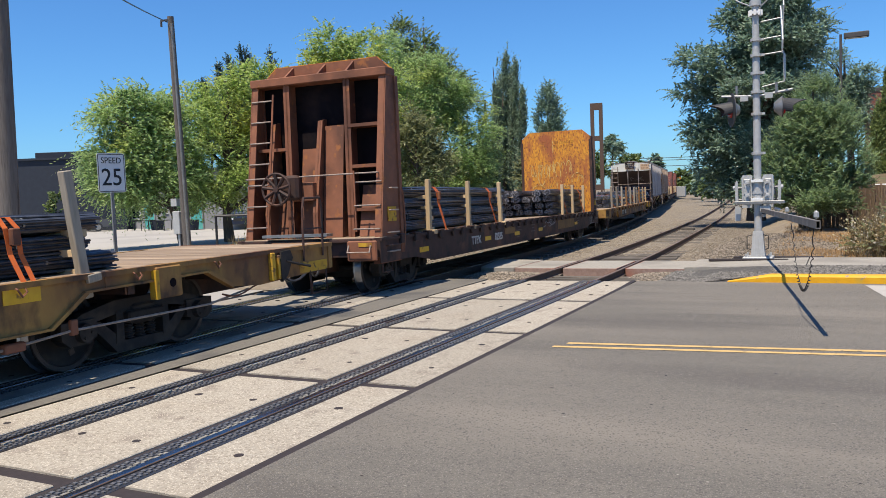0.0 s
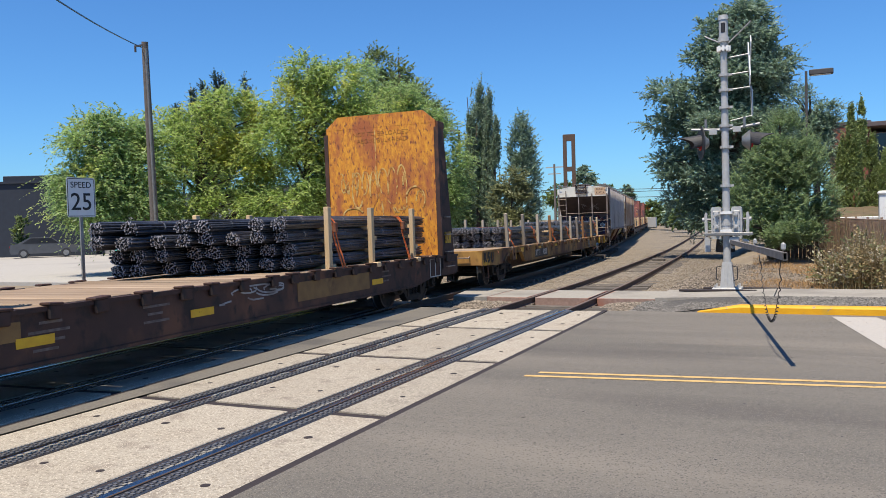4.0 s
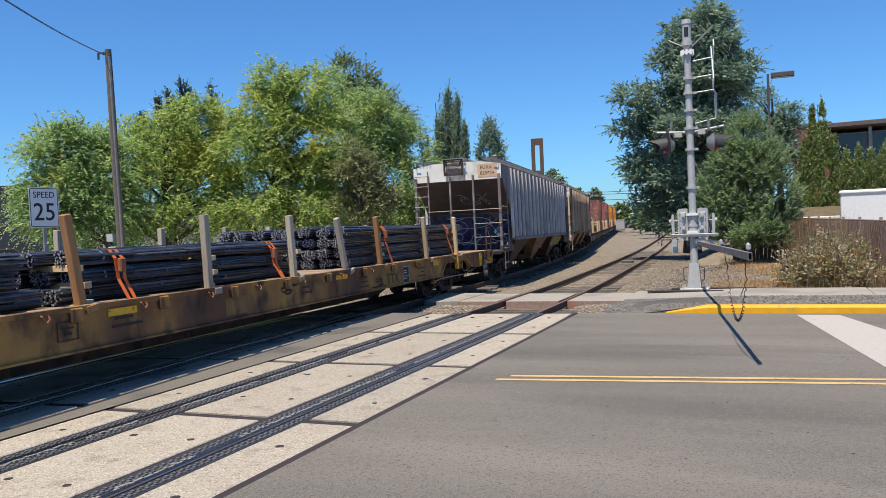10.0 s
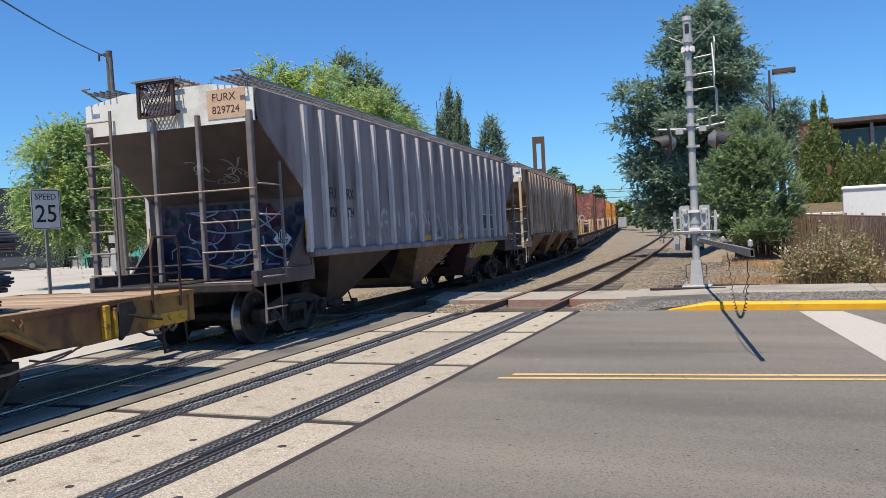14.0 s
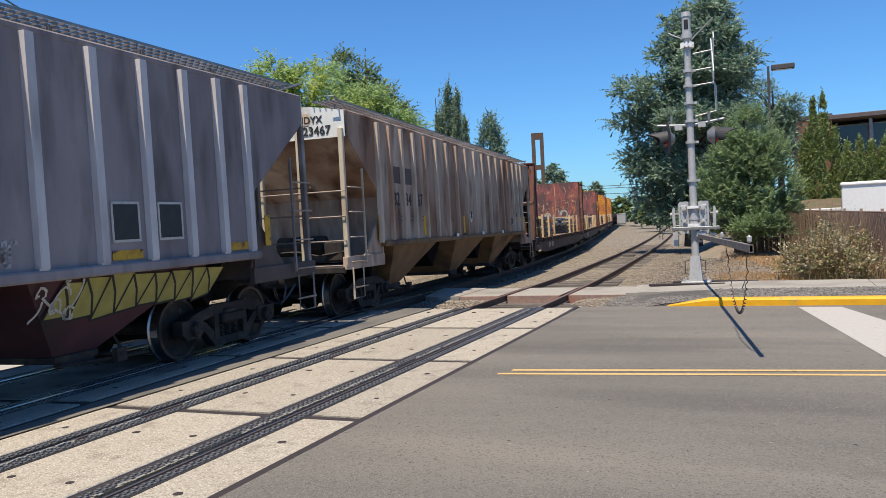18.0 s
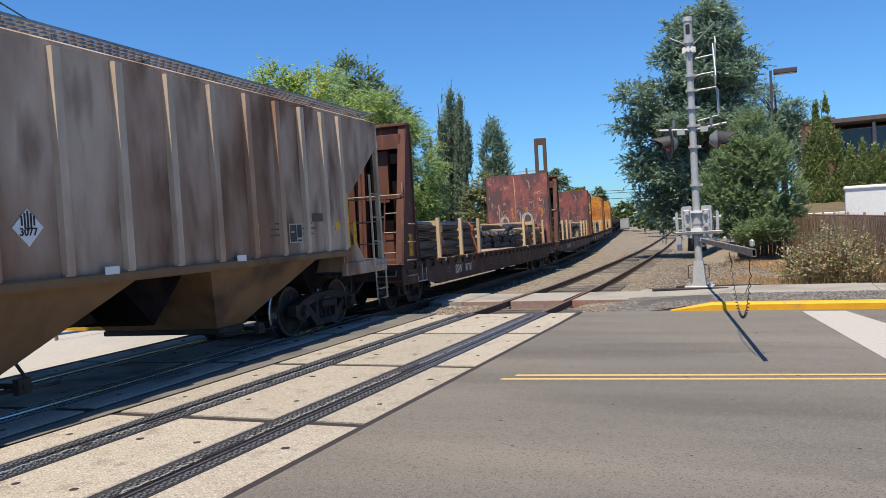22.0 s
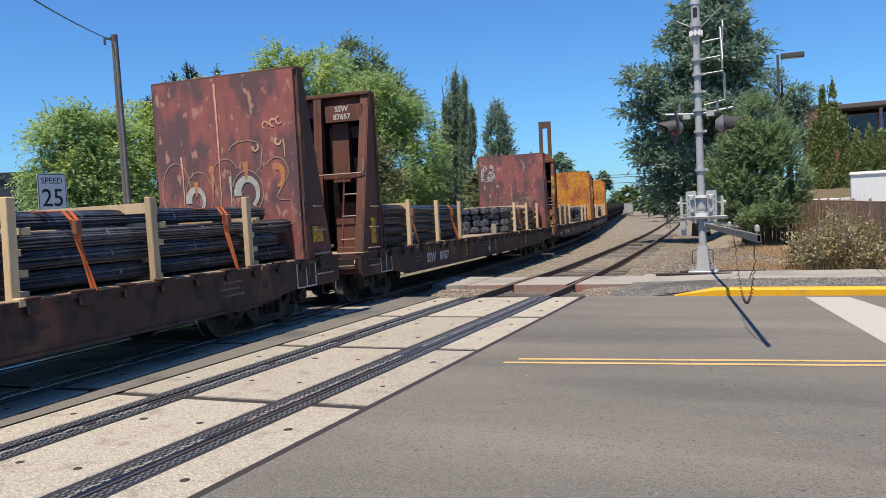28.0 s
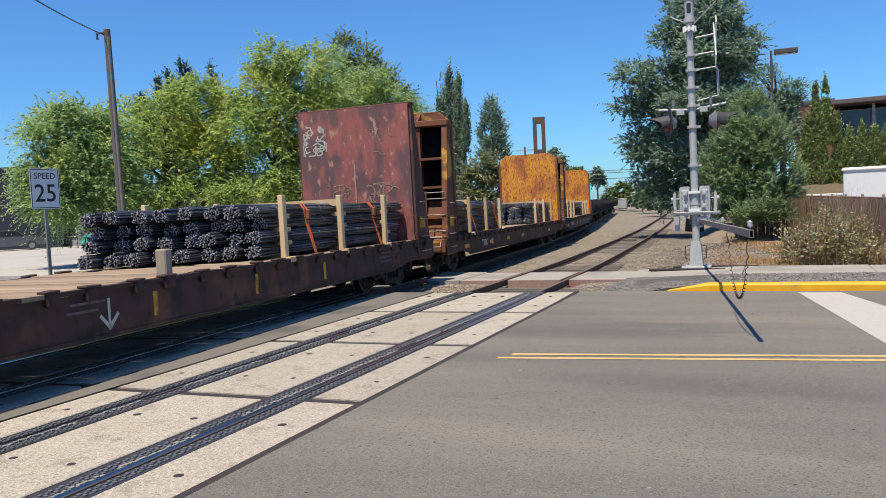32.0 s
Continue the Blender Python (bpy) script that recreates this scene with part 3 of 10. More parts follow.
DARK_GRAVEL = mat("dark_gravel", (0.115, 0.108, 0.10), (0.07, 0.066, 0.062), scale=20, rough=0.95, bump=1.0, bscale=50, c4=(0.2, 0.19, 0.175), s4=28, lo4=0.6, hi4=0.7)
solid("gravel_strip", gsm, DARK_GRAVEL, "dark crushed gravel strip behind the kerb", "gravel", kind="structure")
SW = [(2.05, 17.3, 19.2), (4.4, 17.15, 18.95), (6.8, 17.05, 18.8), (9.2, 17.0, 18.7), (11.6, 17.0, 18.7), (14, 17, 18.7)]
for (xa, a0, a1), (xb, b0, b1) in zip(SW[:-1], SW[1:]):
    m = MB()
    za, zb = (0.03, 0.10) if xa < 3 else (0.10, 0.11)
    m.add([(xa, a0, -0.2), (xb - 0.02, b0, -0.2), (xb - 0.02, b1, -0.2), (xa, a1, -0.2), (xa, a0, za), (xb - 0.02, b0, zb), (xb - 0.02, b1, zb), (xa, a1, za)], [(3, 2, 1, 0), (4, 5, 6, 7), (0, 1, 5, 4), (1, 2, 6, 5), (2, 3, 7, 6), (3, 0, 4, 7)])
    solid("pavement", m, SIDEWALK, "pale concrete pavement slab behind the kerb", "pavement", kind="structure")
slab("pavement", [(-3.05, 18.3), (-2.6, 18.05), (-2.12, 18.2), (-2.12, 20.3), (-3.45, 20.5)], -0.4, -0.085, SIDEWALK, "pale concrete pavement slab between the tracks", "pavement")

# painted lines
def paint(name, pts, material, label):
    mb = MB()
    mb.add([(x, y, 0.004) for x, y in pts], [tuple(range(len(pts)))])
    return solid(name, mb, material, label, "road marking", kind="structure")


paint("yellow_line", [(2.20, 8.76), (30, 11.92), (30, 12.01), (2.20, 8.85)], YELLOW_LINE, "thin yellow centre line on the asphalt")
paint("yellow_line", [(2.10, 8.53), (30, 11.69), (30, 11.78), (2.10, 8.62)], YELLOW_LINE, "thin yellow centre line on the asphalt")
paint("stop_line", [(5.36, 14.80), (6.02, 14.80), (7.2, 10.3), (7.1, 9.4), (6.15, 9.9)], WHITE_LINE, "wide white stop line across the lane")

# crossing panels of the main track and of the siding
JOINT = 2.913
JY = [6.374 + JOINT * k for k in range(-2, 4)]


# pale concrete darkened to carry the train's shade in its colour, plus grime patches
PANEL_SHADED = mat("grimy_panel_concrete", (0.34, 0.31, 0.265), (0.25, 0.228, 0.195), scale=30, rough=0.9, bump=0.35, bscale=140, c3=(0.11, 0.10, 0.09), s3=0.8, lo=0.50, hi=0.64, vary=0.08)


def crossing_panels(line, top, label, material=PANEL):
    for o0, o1 in ((PX0, -0.955), (-0.50, 0.50), (0.97, PX1 if material is PANEL else 1.46)):
        for a, b in zip(JY[:-1], JY[1:]):
            mb = MB()
            yy = steps(a + 0.075, b - 0.075, 1.5)
            sec = [(o0, top - 0.2), (o0, top - 0.008), (o0 + 0.008, top), (o1 - 0.008, top), (o1, top - 0.008), (o1, top - 0.2)]
            sweep(mb, line, yy, sec)
            ob = solid("crossing_panel", mb, material, label, "crossing panel", "crossing panels", kind="structure")
            if material is not PANEL and o0 > 0:
                # strip in the undarkened colour, painted as sun beyond the train's shadow
                mb = MB()
                sweep(mb, line, yy, [(1.27, top - 0.1), (1.27, top + 0.003), (o1 - 0.008, top + 0.003), (o1 - 0.002, top - 0.006), (o1 - 0.002, top - 0.1)])
                part("swept_edge", mb, PANEL, ob, "pale outer edge of the panel, painted as the sunlit strip")
            for fy in (0.28, 0.72):
                for fx in ((0.5,) if o1 - o0 < 0.7 else (0.2, 0.8)):
                    yc = a + (b - a) * fy
                    xc2 = line(yc) + o0 + (o1 - o0) * fx
                    xc2 += rng.uniform(-0.03, 0.03)
                    part("lifting_eye", MB().cyl((xc2, yc, top - 0.01), (xc2, yc, top + 0.003), rng.uniform(0.028, 0.040), n=9), TAR, ob, "dark round lifting eye")


def crossing_bed(line, z):
    mb = MB()
    sweep(mb, line, steps(JY[0], JY[-1], 1.5), [(PX0 - 0.06, z - 0.3), (PX0 - 0.06, z), (PX1 + 0.065, z), (PX1 + 0.065, z - 0.3)])
    solid("crossing_bed", mb, TAR, "dark tarred joints and edge strips of the crossing", "crossing panel", kind="structure")


mb = MB()
row = [(main_x(y) + PX1 - 0.012, main_x(y) + PX1 + 0.072 + rng.uniform(-0.010, 0.012), y) for y in steps(JY[0], JY[-1], 0.16)]
for (a0, b0, y0), (a1, b1, y1) in zip(row[:-1], row[1:]):
    mb.add([(a0, y0, 0.0015), (b0, y0, -0.001), (b1, y1, -0.001), (a1, y1, 0.0015), (a0, y0, -0.05), (b0, y0, -0.05), (b1, y1, -0.05), (a1, y1, -0.05)], [(0, 1, 2, 3), (1, 5, 6, 2), (4, 0, 3, 7)])
solid("tar_strip", mb, TAR, "ragged dark tar joint between crossing panels and asphalt", "road joint", kind="structure")
crossing_panels(main_x, 0.0, "pale aggregate concrete crossing panel with stained edges")
crossing_bed(main_x, -0.014)
crossing_panels(train_x, 0.0, "concrete crossing panel of the siding with grime patches, darkened for the shade of the train", PANEL_SHADED)
crossing_bed(train_x, -0.014)


def flangeways(line, rails_at, top):
    """Ribbed rubber on both sides of each rail through the crossing."""
    for o in rails_at:
        for side in (-1, 1):
            base = MB()
            gauge = side * o < 0
            c = o + side * (0.135 if gauge else 0.115)
            sweep(base, line, steps(JY[0], JY[-1], 1.5), [(c - 0.075, top - 0.1), (c - 0.075, top - 0.012), (c + 0.075, top - 0.012), (c + 0.075, top - 0.1)])
            ob = solid("flangeway_rubber", base, RUBBER, "black ribbed rubber filler beside the rail", "rubber filler", kind="structure")
            ribs = MB()
            y = JY[0] + 0.04
            while y < JY[-1]:
                x = line(y)
                for q in (-0.032, 0.018):
                    ribs.box((x + c + q, y, top - 0.010), (0.032, 0.026, 0.012))
                    ribs.box((x + c + q + 0.012, y + 0.042, top - 0.011), (0.026, 0.022, 0.010))
                y += 0.085
            tagged(part("rib", ribs, RUBBER_RIDGE, ob, "small raised rubber treads"), kind="stuff")


def flangeway_dust(line, o, side):
    """Pale grit packed beside the rail head, broken here and there."""
    r = random.Random(int(o * 1000) + 77)
    y = JY[0] + 0.1
    while y < JY[-1] - 1.0:
        n = r.uniform(0.5, 2.2)
        m = MB()
        k = int(n / 0.035)
        for i in range(k):
            yy = y + n * (i + r.uniform(-0.4, 0.4)) / k
            for j in range(2):
                q = r.uniform(0.010, 0.020)
                m.box((line(yy) + o + side * r.uniform(0.042, 0.066), yy, -0.010 + r.uniform(-0.004, 0.008)), (q * 1.5, q * 2.2, q))
        sweep(m, line, steps(y, y + n, 0.8), [(o + side * 0.038 - 0.002, -0.03), (o + side * 0.038 - 0.002, -0.010), (o + side * 0.062 + 0.002, -0.010), (o + side * 0.062 + 0.002, -0.03)])
        tagged(solid("flangeway_grit", m, FLANGE_GRIT, "pale grit packed in the flangeway beside the rail", "grit", kind="structure"), kind="stuff")
        y += n + r.choice((0.0, 0.15, 0.6))


FLANGE_GRIT = mat("flangeway_grit", (0.36, 0.34, 0.30), (0.20, 0.19, 0.17), scale=40, rough=0.9, bump=0.6, bscale=120)
flangeway_dust(main_x, -0.7525, 1)
flangeway_dust(main_x, 0.7525, -1)
flangeways(main_x, (-0.7525, 0.7525), 0.0)
flangeways(train_x, (-0.7525, 0.7525), 0.0)


def rail(line, o, y0, y1, head, label):
    mb = MB()
    ys = steps(y0, y1, 1.2)
    z = 0.0
    sec = [(-0.065, -0.155), (0.065, -0.155), (0.065, -0.145), (0.012, -0.125), (0.012, -0.04), (0.035, -0.032), (0.035, -0.006), (0.029, 0.0), (-0.029, 0.0), (-0.035, -0.006), (-0.035, -0.032), (-0.012, -0.04), (-0.012, -0.125), (-0.065, -0.145)]
    sweep(mb, line, ys, [(o + a, z + b) for a, b in sec])
    hd = MB()
    sweep(hd, line, ys, [(o - 0.028, -0.002), (o + 0.028, -0.002), (o + 0.026, 0.003), (o - 0.026, 0.003)])
    ob = solid("rail", mb, RAIL_RUST, label, "rail", "rails", kind="structure")
    part("rail_head", hd, head, ob)


RAIL_TOP = mat("rusty_rail_head", (0.20, 0.14, 0.105), (0.13, 0.09, 0.07), scale=30, rough=0.6, metal=0.1)
for o in (-0.7525, 0.7525):
    rail(main_x, o, -100, 15.2, RAIL_DULL, "worn steel rail of the empty main track in the crossing")
    rail(main_x, o, 15.205, 210, RAIL_TOP, "rusty brown steel rail of the empty main track")
    rail(train_x, o, -180, 330, RAIL_SHINE, "steel rail of the siding with a polished head")

# ties
tie_me = MB().box((0, 0, 0), (2.6, 0.22, 0.16), bev=0.012).mesh("tie", TIE)
for line, span in ((main_x, [15.9 + 0.53 * i for i in range(130)]), (train_x, [15.9 + 0.53 * i for i in range(90)])):
    for y in span:
        if 18.0 < y < 20.4 or (line is main_x and 25.6 < y < 33 and rng.random() < 0.8) or y > 60:
            continue
        d = (line(y + 0.1) - line(y - 0.1)) / 0.2
        near = line is main_x
        part("tie", tie_me, TIE, None, M=pose(line(y) + rng.uniform(-0.06, 0.06), y, -0.228 + 0.02 * rng.random() + (main_z(y) if near else train_z(y)) - (0.035 if y > 24.5 and near else 0.0), 0, rng.uniform(-0.8, 0.8), -math.degrees(math.atan(d)) + rng.uniform(-1.5, 1.5)))
        tagged(bpy.context.scene.collection.objects[-1], "weathered grey wooden railway tie", "railway tie", "railway ties", "structure")

# footway panels over the main track, pale on top with reddish rusted steel edges
for a, b in ((-2.10, -1.10), (-0.88, 0.38), (0.60, 1.92)):
    z = main_z(19.2)
    p = slab("footway_panel", [(a, 18.22), (b, 18.20), (b, 20.15), (a, 20.2)], z - 0.24, z, SIDEWALK, "worn pale concrete footway panel with reddish steel edges", "crossing panel")
    part("edge_angle", MB().box(((a + b) / 2, 18.20, z - 0.115), (b - a, 0.03, 0.235), bev=0.006), RED_PANEL, p, "reddish rusted steel edge")
    for x in (a, b):
        part("edge_angle", MB().box((x, 19.18, z - 0.10), (0.03, 1.95, 0.21), bev=0.006), RED_PANEL, p, "reddish rusted steel edge")
# ------------------------------------------------------------------ train
MOVERS = []          # (thing, first truck, second truck) by distance along the siding at the start
TURNERS = []         # (wheelset, local pose, phase)


def travelled(t):
    return 3.78 * t + 0.004 * t * t


WHEEL_R = 0.44


def wheel_mesh():
    mb = MB()
    n = 28
    for s in (-1, 1):
        x = s * 0.7525
        prof = [(0.065, 0.0), (0.065, WHEEL_R), (0.03, WHEEL_R + 0.001), (-0.055, WHEEL_R + 0.004), (-0.07, WHEEL_R + 0.03), (-0.09, WHEEL_R + 0.028), (-0.09, 0.0)]
        v, f = [], []
        for k in range(n):
            a = 2 * math.pi * k / n
            for o, r in prof:
                v.append((x + s * o, r * math.cos(a), r * math.sin(a)))
        P = len(prof)
        for k in range(n):
            for j in range(P - 1):
                f.append((k * P + j, ((k + 1) % n) * P + j, ((k + 1) % n) * P + j + 1, k * P + j + 1))
        mb.add(v, f[:], 0)
        mb.m[-len(f):] = [1 if (i % (P - 1)) in (1, 2, 3) else 0 for i in range(len(f))]
        # rim step, hub and plate holes of the wheel's outside
        mb.cyl((x + s * 0.05, 0, 0), (x + s * 0.11, 0, 0), 0.11, 0.09, 14, 2)
        ring = [(0.068, WHEEL_R - 0.005), (0.085, WHEEL_R - 0.01), (0.085, WHEEL_R - 0.055), (0.068, WHEEL_R - 0.07)]
        v, f = [], []
        for k in range(n):
            a = 2 * math.pi * k / n
            v += [(x + s * o, r * math.cos(a), r * math.sin(a)) for o, r in ring]
        for k in range(n):
            f += [(k * 4 + j, ((k + 1) % n) * 4 + j, ((k + 1) % n) * 4 + j + 1, k * 4 + j + 1) for j in range(3)]
        mb.add(v, f, 2)
        for k in range(3):
            a = 2 * math.pi * k / 3
            mb.box((x + s * 0.068, 0.25 * math.cos(a), 0.25 * math.sin(a)), (0.012, 0.07, 0.07), 2)
    mb.cyl((-1.02, 0, 0), (1.02, 0, 0), 0.075, n=12, mi=0)
    return mb.mesh("wheelset", [STEEL_DARK, WHEEL_TREAD, WHEEL_RIM])


WHEELSET = wheel_mesh()


def side_frame_mesh():
    """A cast truck side: bowed top chord, tension arms, columns and journal pedestals."""
    mb = MB()
    W = 0.89

    def plate(poly, x0=-0.07, x1=0.07):
        mb.prism(poly, "x", x0, x1)

    plate([(-1.12, 0.50), (-0.86, 0.62), (-0.42, 0.71), (0.42, 0.71), (0.86, 0.62), (1.12, 0.50), (1.12, 0.38), (0.80, 0.49), (0.40, 0.56), (-0.40, 0.56), (-0.80, 0.49), (-1.12, 0.38)])
    plate([(-0.78, 0.50), (-0.62, 0.50), (-0.30, 0.24), (0.30, 0.24), (0.62, 0.50), (0.78, 0.50), (0.40, 0.12), (-0.40, 0.12)])
    for s in (-1, 1):
        plate([(s * 0.30, 0.22), (s * 0.42, 0.22), (s * 0.40, 0.58), (s * 0.30, 0.58)], -0.08, 0.08)
        plate([(s * 1.16, 0.56), (s * 0.70, 0.56), (s * 0.70, 0.36), (s * 0.76, 0.34), (s * 0.76, 0.30), (s * 1.06, 0.30), (s * 1.16, 0.38)], -0.06, 0.10)
        mb.cyl((0.06, s * W, 0.43), (0.17, s * W, 0.43), 0.115, 0.10, 14)
        for k in range(3):
            a = k * 2.094
            mb.cyl((0.17, s * W + 0.06 * math.cos(a), 0.43 + 0.06 * math.sin(a)), (0.185, s * W + 0.06 * math.cos(a), 0.43 + 0.06 * math.sin(a)), 0.018, n=6)
    mb.box((0.0, 0, 0.50), (0.30, 0.56, 0.14), bev=0.02)
    return mb.mesh("side_frame", STEEL_DARK)


def spring_mesh():
    mb = MB()
    n, zs = 9, [0.25 + 0.0095 * k for k in range(21)]
    v = [((0.068 if k % 4 in (0, 1) else 0.052) * math.cos(2 * math.pi * i / n), (0.068 if k % 4 in (0, 1) else 0.052) * math.sin(2 * math.pi * i / n), z) for k, z in enumerate(zs) for i in range(n)]
    mb.add(v, [(k * n + i, k * n + (i + 1) % n, (k + 1) * n + (i + 1) % n, (k + 1) * n + i) for k in range(len(zs) - 1) for i in range(n)])
    return mb.mesh("spring", STEEL_DARK)


SIDE_FRAME, SPRINGS = side_frame_mesh(), spring_mesh()
BOLSTER = MB().box((0, 0, 0.52), (2.2, 0.36, 0.24), bev=0.03).cyl((0, 0, 0.6), (0, 0, 0.74), 0.22, n=12).box((0, 0.52, 0.34), (1.5, 0.10, 0.18)).box((0, -0.52, 0.34), (1.5, 0.10, 0.18)).mesh("bolster", STEEL_DARK)


def truck(car, y):
    tr = part("truck", BOLSTER, None, car, "dirty dark cast-steel wheel truck", pose(0, y, 0))
    for s in (-1, 1):
        part("side_frame", SIDE_FRAME, None, tr, M=pose(s * 1.0, 0, 0, 0, 0, 0 if s > 0 else 180))
        for y_ in (-0.17, 0.0, 0.17):
            part("spring", SPRINGS, None, tr, M=pose(s * 1.0, y_, 0))
        w = part("wheelset", WHEELSET, None, tr, "steel wheels with polished treads", pose(0, s * 0.89, WHEEL_R))
        TURNERS.append((w, s * 0.89))
    return tr


def coupler(car, y, s):
    mb = MB()
    mb.box((0, y + s * 0.28, 0.84), (0.16, 0.56, 0.17), bev=0.02)
    mb.box((0.03, y + s * 0.62, 0.84), (0.30, 0.22, 0.27), bev=0.05)
    mb.box((-0.10, y + s * 0.78, 0.84), (0.09, 0.18, 0.24), bev=0.03)
    part("coupler", mb, STEEL_DARK, car, "dark steel knuckle coupler")
    h = MB()
    pts = [(0.28 + 0.03 * k, y + s * (0.05 + 0.11 * k), 0.72 - 0.30 * math.sin(math.pi * k / 8)) for k in range(9)]
    h.tube(pts, 0.022)
    part("brake_hose", h, RUBBER, car, "black rubber air hose")


def grab(mb, x, y0, y1, z, out=0.07, r=0.011):
    mb.tube([(x, y0, z), (x + out, y0, z), (x + out, y1, z), (x, y1, z)], r)


def bundle_mesh(length, w, h, seed, rods):
    """A bundle of long thin black bars, with the bar ends uneven and faintly sagging."""
    r = random.Random(seed)
    mb = MB()
    dx = w / rods
    rows_n = max(3, round(h / (dx * 0.95)))
    for j in range(rows_n):
        odd = j % 2
        for i in range(rods - odd):
            x = -w / 2 + dx * (i + 0.5 + 0.5 * odd)
            z = (j + 0.5) * h / rows_n
            if abs(2 * x / w) ** 2.4 + abs(2 * z / h - 1) ** 2.4 > 1.06:
                continue
            rim = abs(2 * x / w) ** 2.4 + abs(2 * z / h - 1) ** 2.4
            inner = rim < 0.52
            e0, e1 = r.gauss(0, 0.022), r.gauss(0, 0.022)
            rad = dx * 0.54
            x += r.uniform(-0.008, 0.008)
            z += r.uniform(-0.006, 0.006)
            if inner:
                for a, b in ((-length / 2 + e0, -length / 2 + 0.35), (length / 2 + e1, length / 2 - 0.35)):
                    mb.cyl((x + r.uniform(-0.012, 0.012), a, z + r.uniform(-0.022, 0.010)), (x, b, z), rad, n=5)
            else:
                pts = []
                for q in range(6):
                    yq = -length / 2 + e0 + (length + e1 - e0) * q / 5
                    pts.append((x + (r.uniform(-0.012, 0.012) if 0 < q < 5 else 0), yq, z + (r.uniform(-0.012, 0.006) if 0 < q < 5 else r.uniform(-0.03, 0.012))))
                for k, (p, q) in enumerate(zip(pts[:-1], pts[1:])):
                    mb.cyl(p, q, rad, n=5, caps=(k in (0, 4)))
    for k, f in enumerate(mb.f):
        if len(f) == 5:
            mb.m[k] = 1
    for y in (-length * 0.41, -length * 0.16, length * 0.12, length * 0.38):
        k = 10
        ring = [(0.51 * w * math.cos(2 * math.pi * i / k), h / 2 + 0.54 * h * math.sin(2 * math.pi * i / k)) for i in range(k)]
        mb.prism(ring, "y", y - 0.012, y + 0.012, 2)
    return mb.mesh("bar_bundle", [REBAR, REBAR_END, GALV])


BUNDLES = {}


def bundle(length, h, kind):
    key = (round(length, 1), h, kind % 3)
    if key not in BUNDLES:
        BUNDLES[key] = bundle_mesh(length, 0.30, h * 1.10, 10 * kind + int(length * 7), 12)
    return BUNDLES[key]


def load_stack(car_mid, half, y0, y1, layers, h, deck=1.06, seed=1, cols=8, straps=(), battens=(), stagger=0.0, sparse=0.0, label=""):
    """A stack of bundled black bars from y0 to y1 of a car, with timber between its layers and ratchet straps over it."""
    r = random.Random(seed)
    st = thing("bar_stack", label or "stack of black steel bar bundles strapped down between timber stakes", "steel bars", "bar stacks")
    z = deck + 0.05
    bt = 0.05
    for lay in range(layers):
        for y in battens:
            m = MB().box((0, 0, 0), (2.62 + r.uniform(-0.06, 0.10), 0.11, 0.075), bev=0.004)
            part("batten", m, LUMBER, st, "raw timber batten", pose(r.uniform(-0.04, 0.04), y + 0.18 + r.uniform(-0.05, 0.05), z - bt / 2 + 0.003, 0, 0, r.uniform(-1.5, 1.5)))
        push = (r.uniform(-0.25, 0.25), r.uniform(-0.30, 0.30))
        for i in range(cols):
            if lay == layers - 1 and r.random() < sparse:
                continue
            x = (i - (cols - 1) / 2) * 0.302 + r.uniform(-0.022, 0.022)
            f = i / (cols - 1)
            a = y0 + stagger * f + r.uniform(-0.10, 0.10) + push[0]
            L = round(y1 + push[1] + r.uniform(-0.08, 0.08) - a, 1)
            part("bar_bundle", bundle(L, h, r.randint(0, 2)), None, st, M=pose(x, a + L / 2, z + r.uniform(-0.012, 0.016) * (lay > 0), 0, r.uniform(-12, 12), r.uniform(-0.3, 0.3)))["kind"] = "stuff"
        z += h + bt
    top = z - bt + 0.01
    for y in straps:
        for dy in (0.0, 0.10):
            m = MB()
            w = 0.027
            lean = r.uniform(0.02, 0.16)
            pts = [(-1.40, y - lean, deck - 0.1), (-1.25, y, top - 0.03), (-0.6, y + 0.05, top + 0.012), (0.6, y + dy, top + 0.012), (1.20, y + dy, top + 0.005), (1.27, y + dy + lean * 0.3, top - 0.10), (1.29, y + dy * 0.6 + lean * 0.6, top - 0.35), (1.44, y + dy * 0.2 + lean, deck - 0.03)]
            for (ax, ay, az), (bx, by, bz) in zip(pts[:-1], pts[1:]):
                m.add([(ax, ay - w, az), (bx, by - w, bz), (bx, by + w, bz), (ax, ay + w, az), (ax + 0.004, ay - w, az + 0.005), (bx + 0.004, by - w, bz + 0.005), (bx + 0.004, by + w, bz + 0.005), (ax + 0.004, ay + w, az + 0.005)], [(0, 1, 2, 3), (7, 6, 5, 4), (0, 4, 5, 1), (3, 2, 6, 7), (0, 3, 7, 4), (1, 5, 6, 2)])
            part("strap", m, STRAP, st, "orange ratchet strap")
        part("ratchet", MB().box((1.31, y + 0.08, top - 0.18), (0.06, 0.10, 0.17), bev=0.012), RUST_ORANGE, st, "ratchet buckle")
    MOVERS.append((st, car_mid, half))
    return st


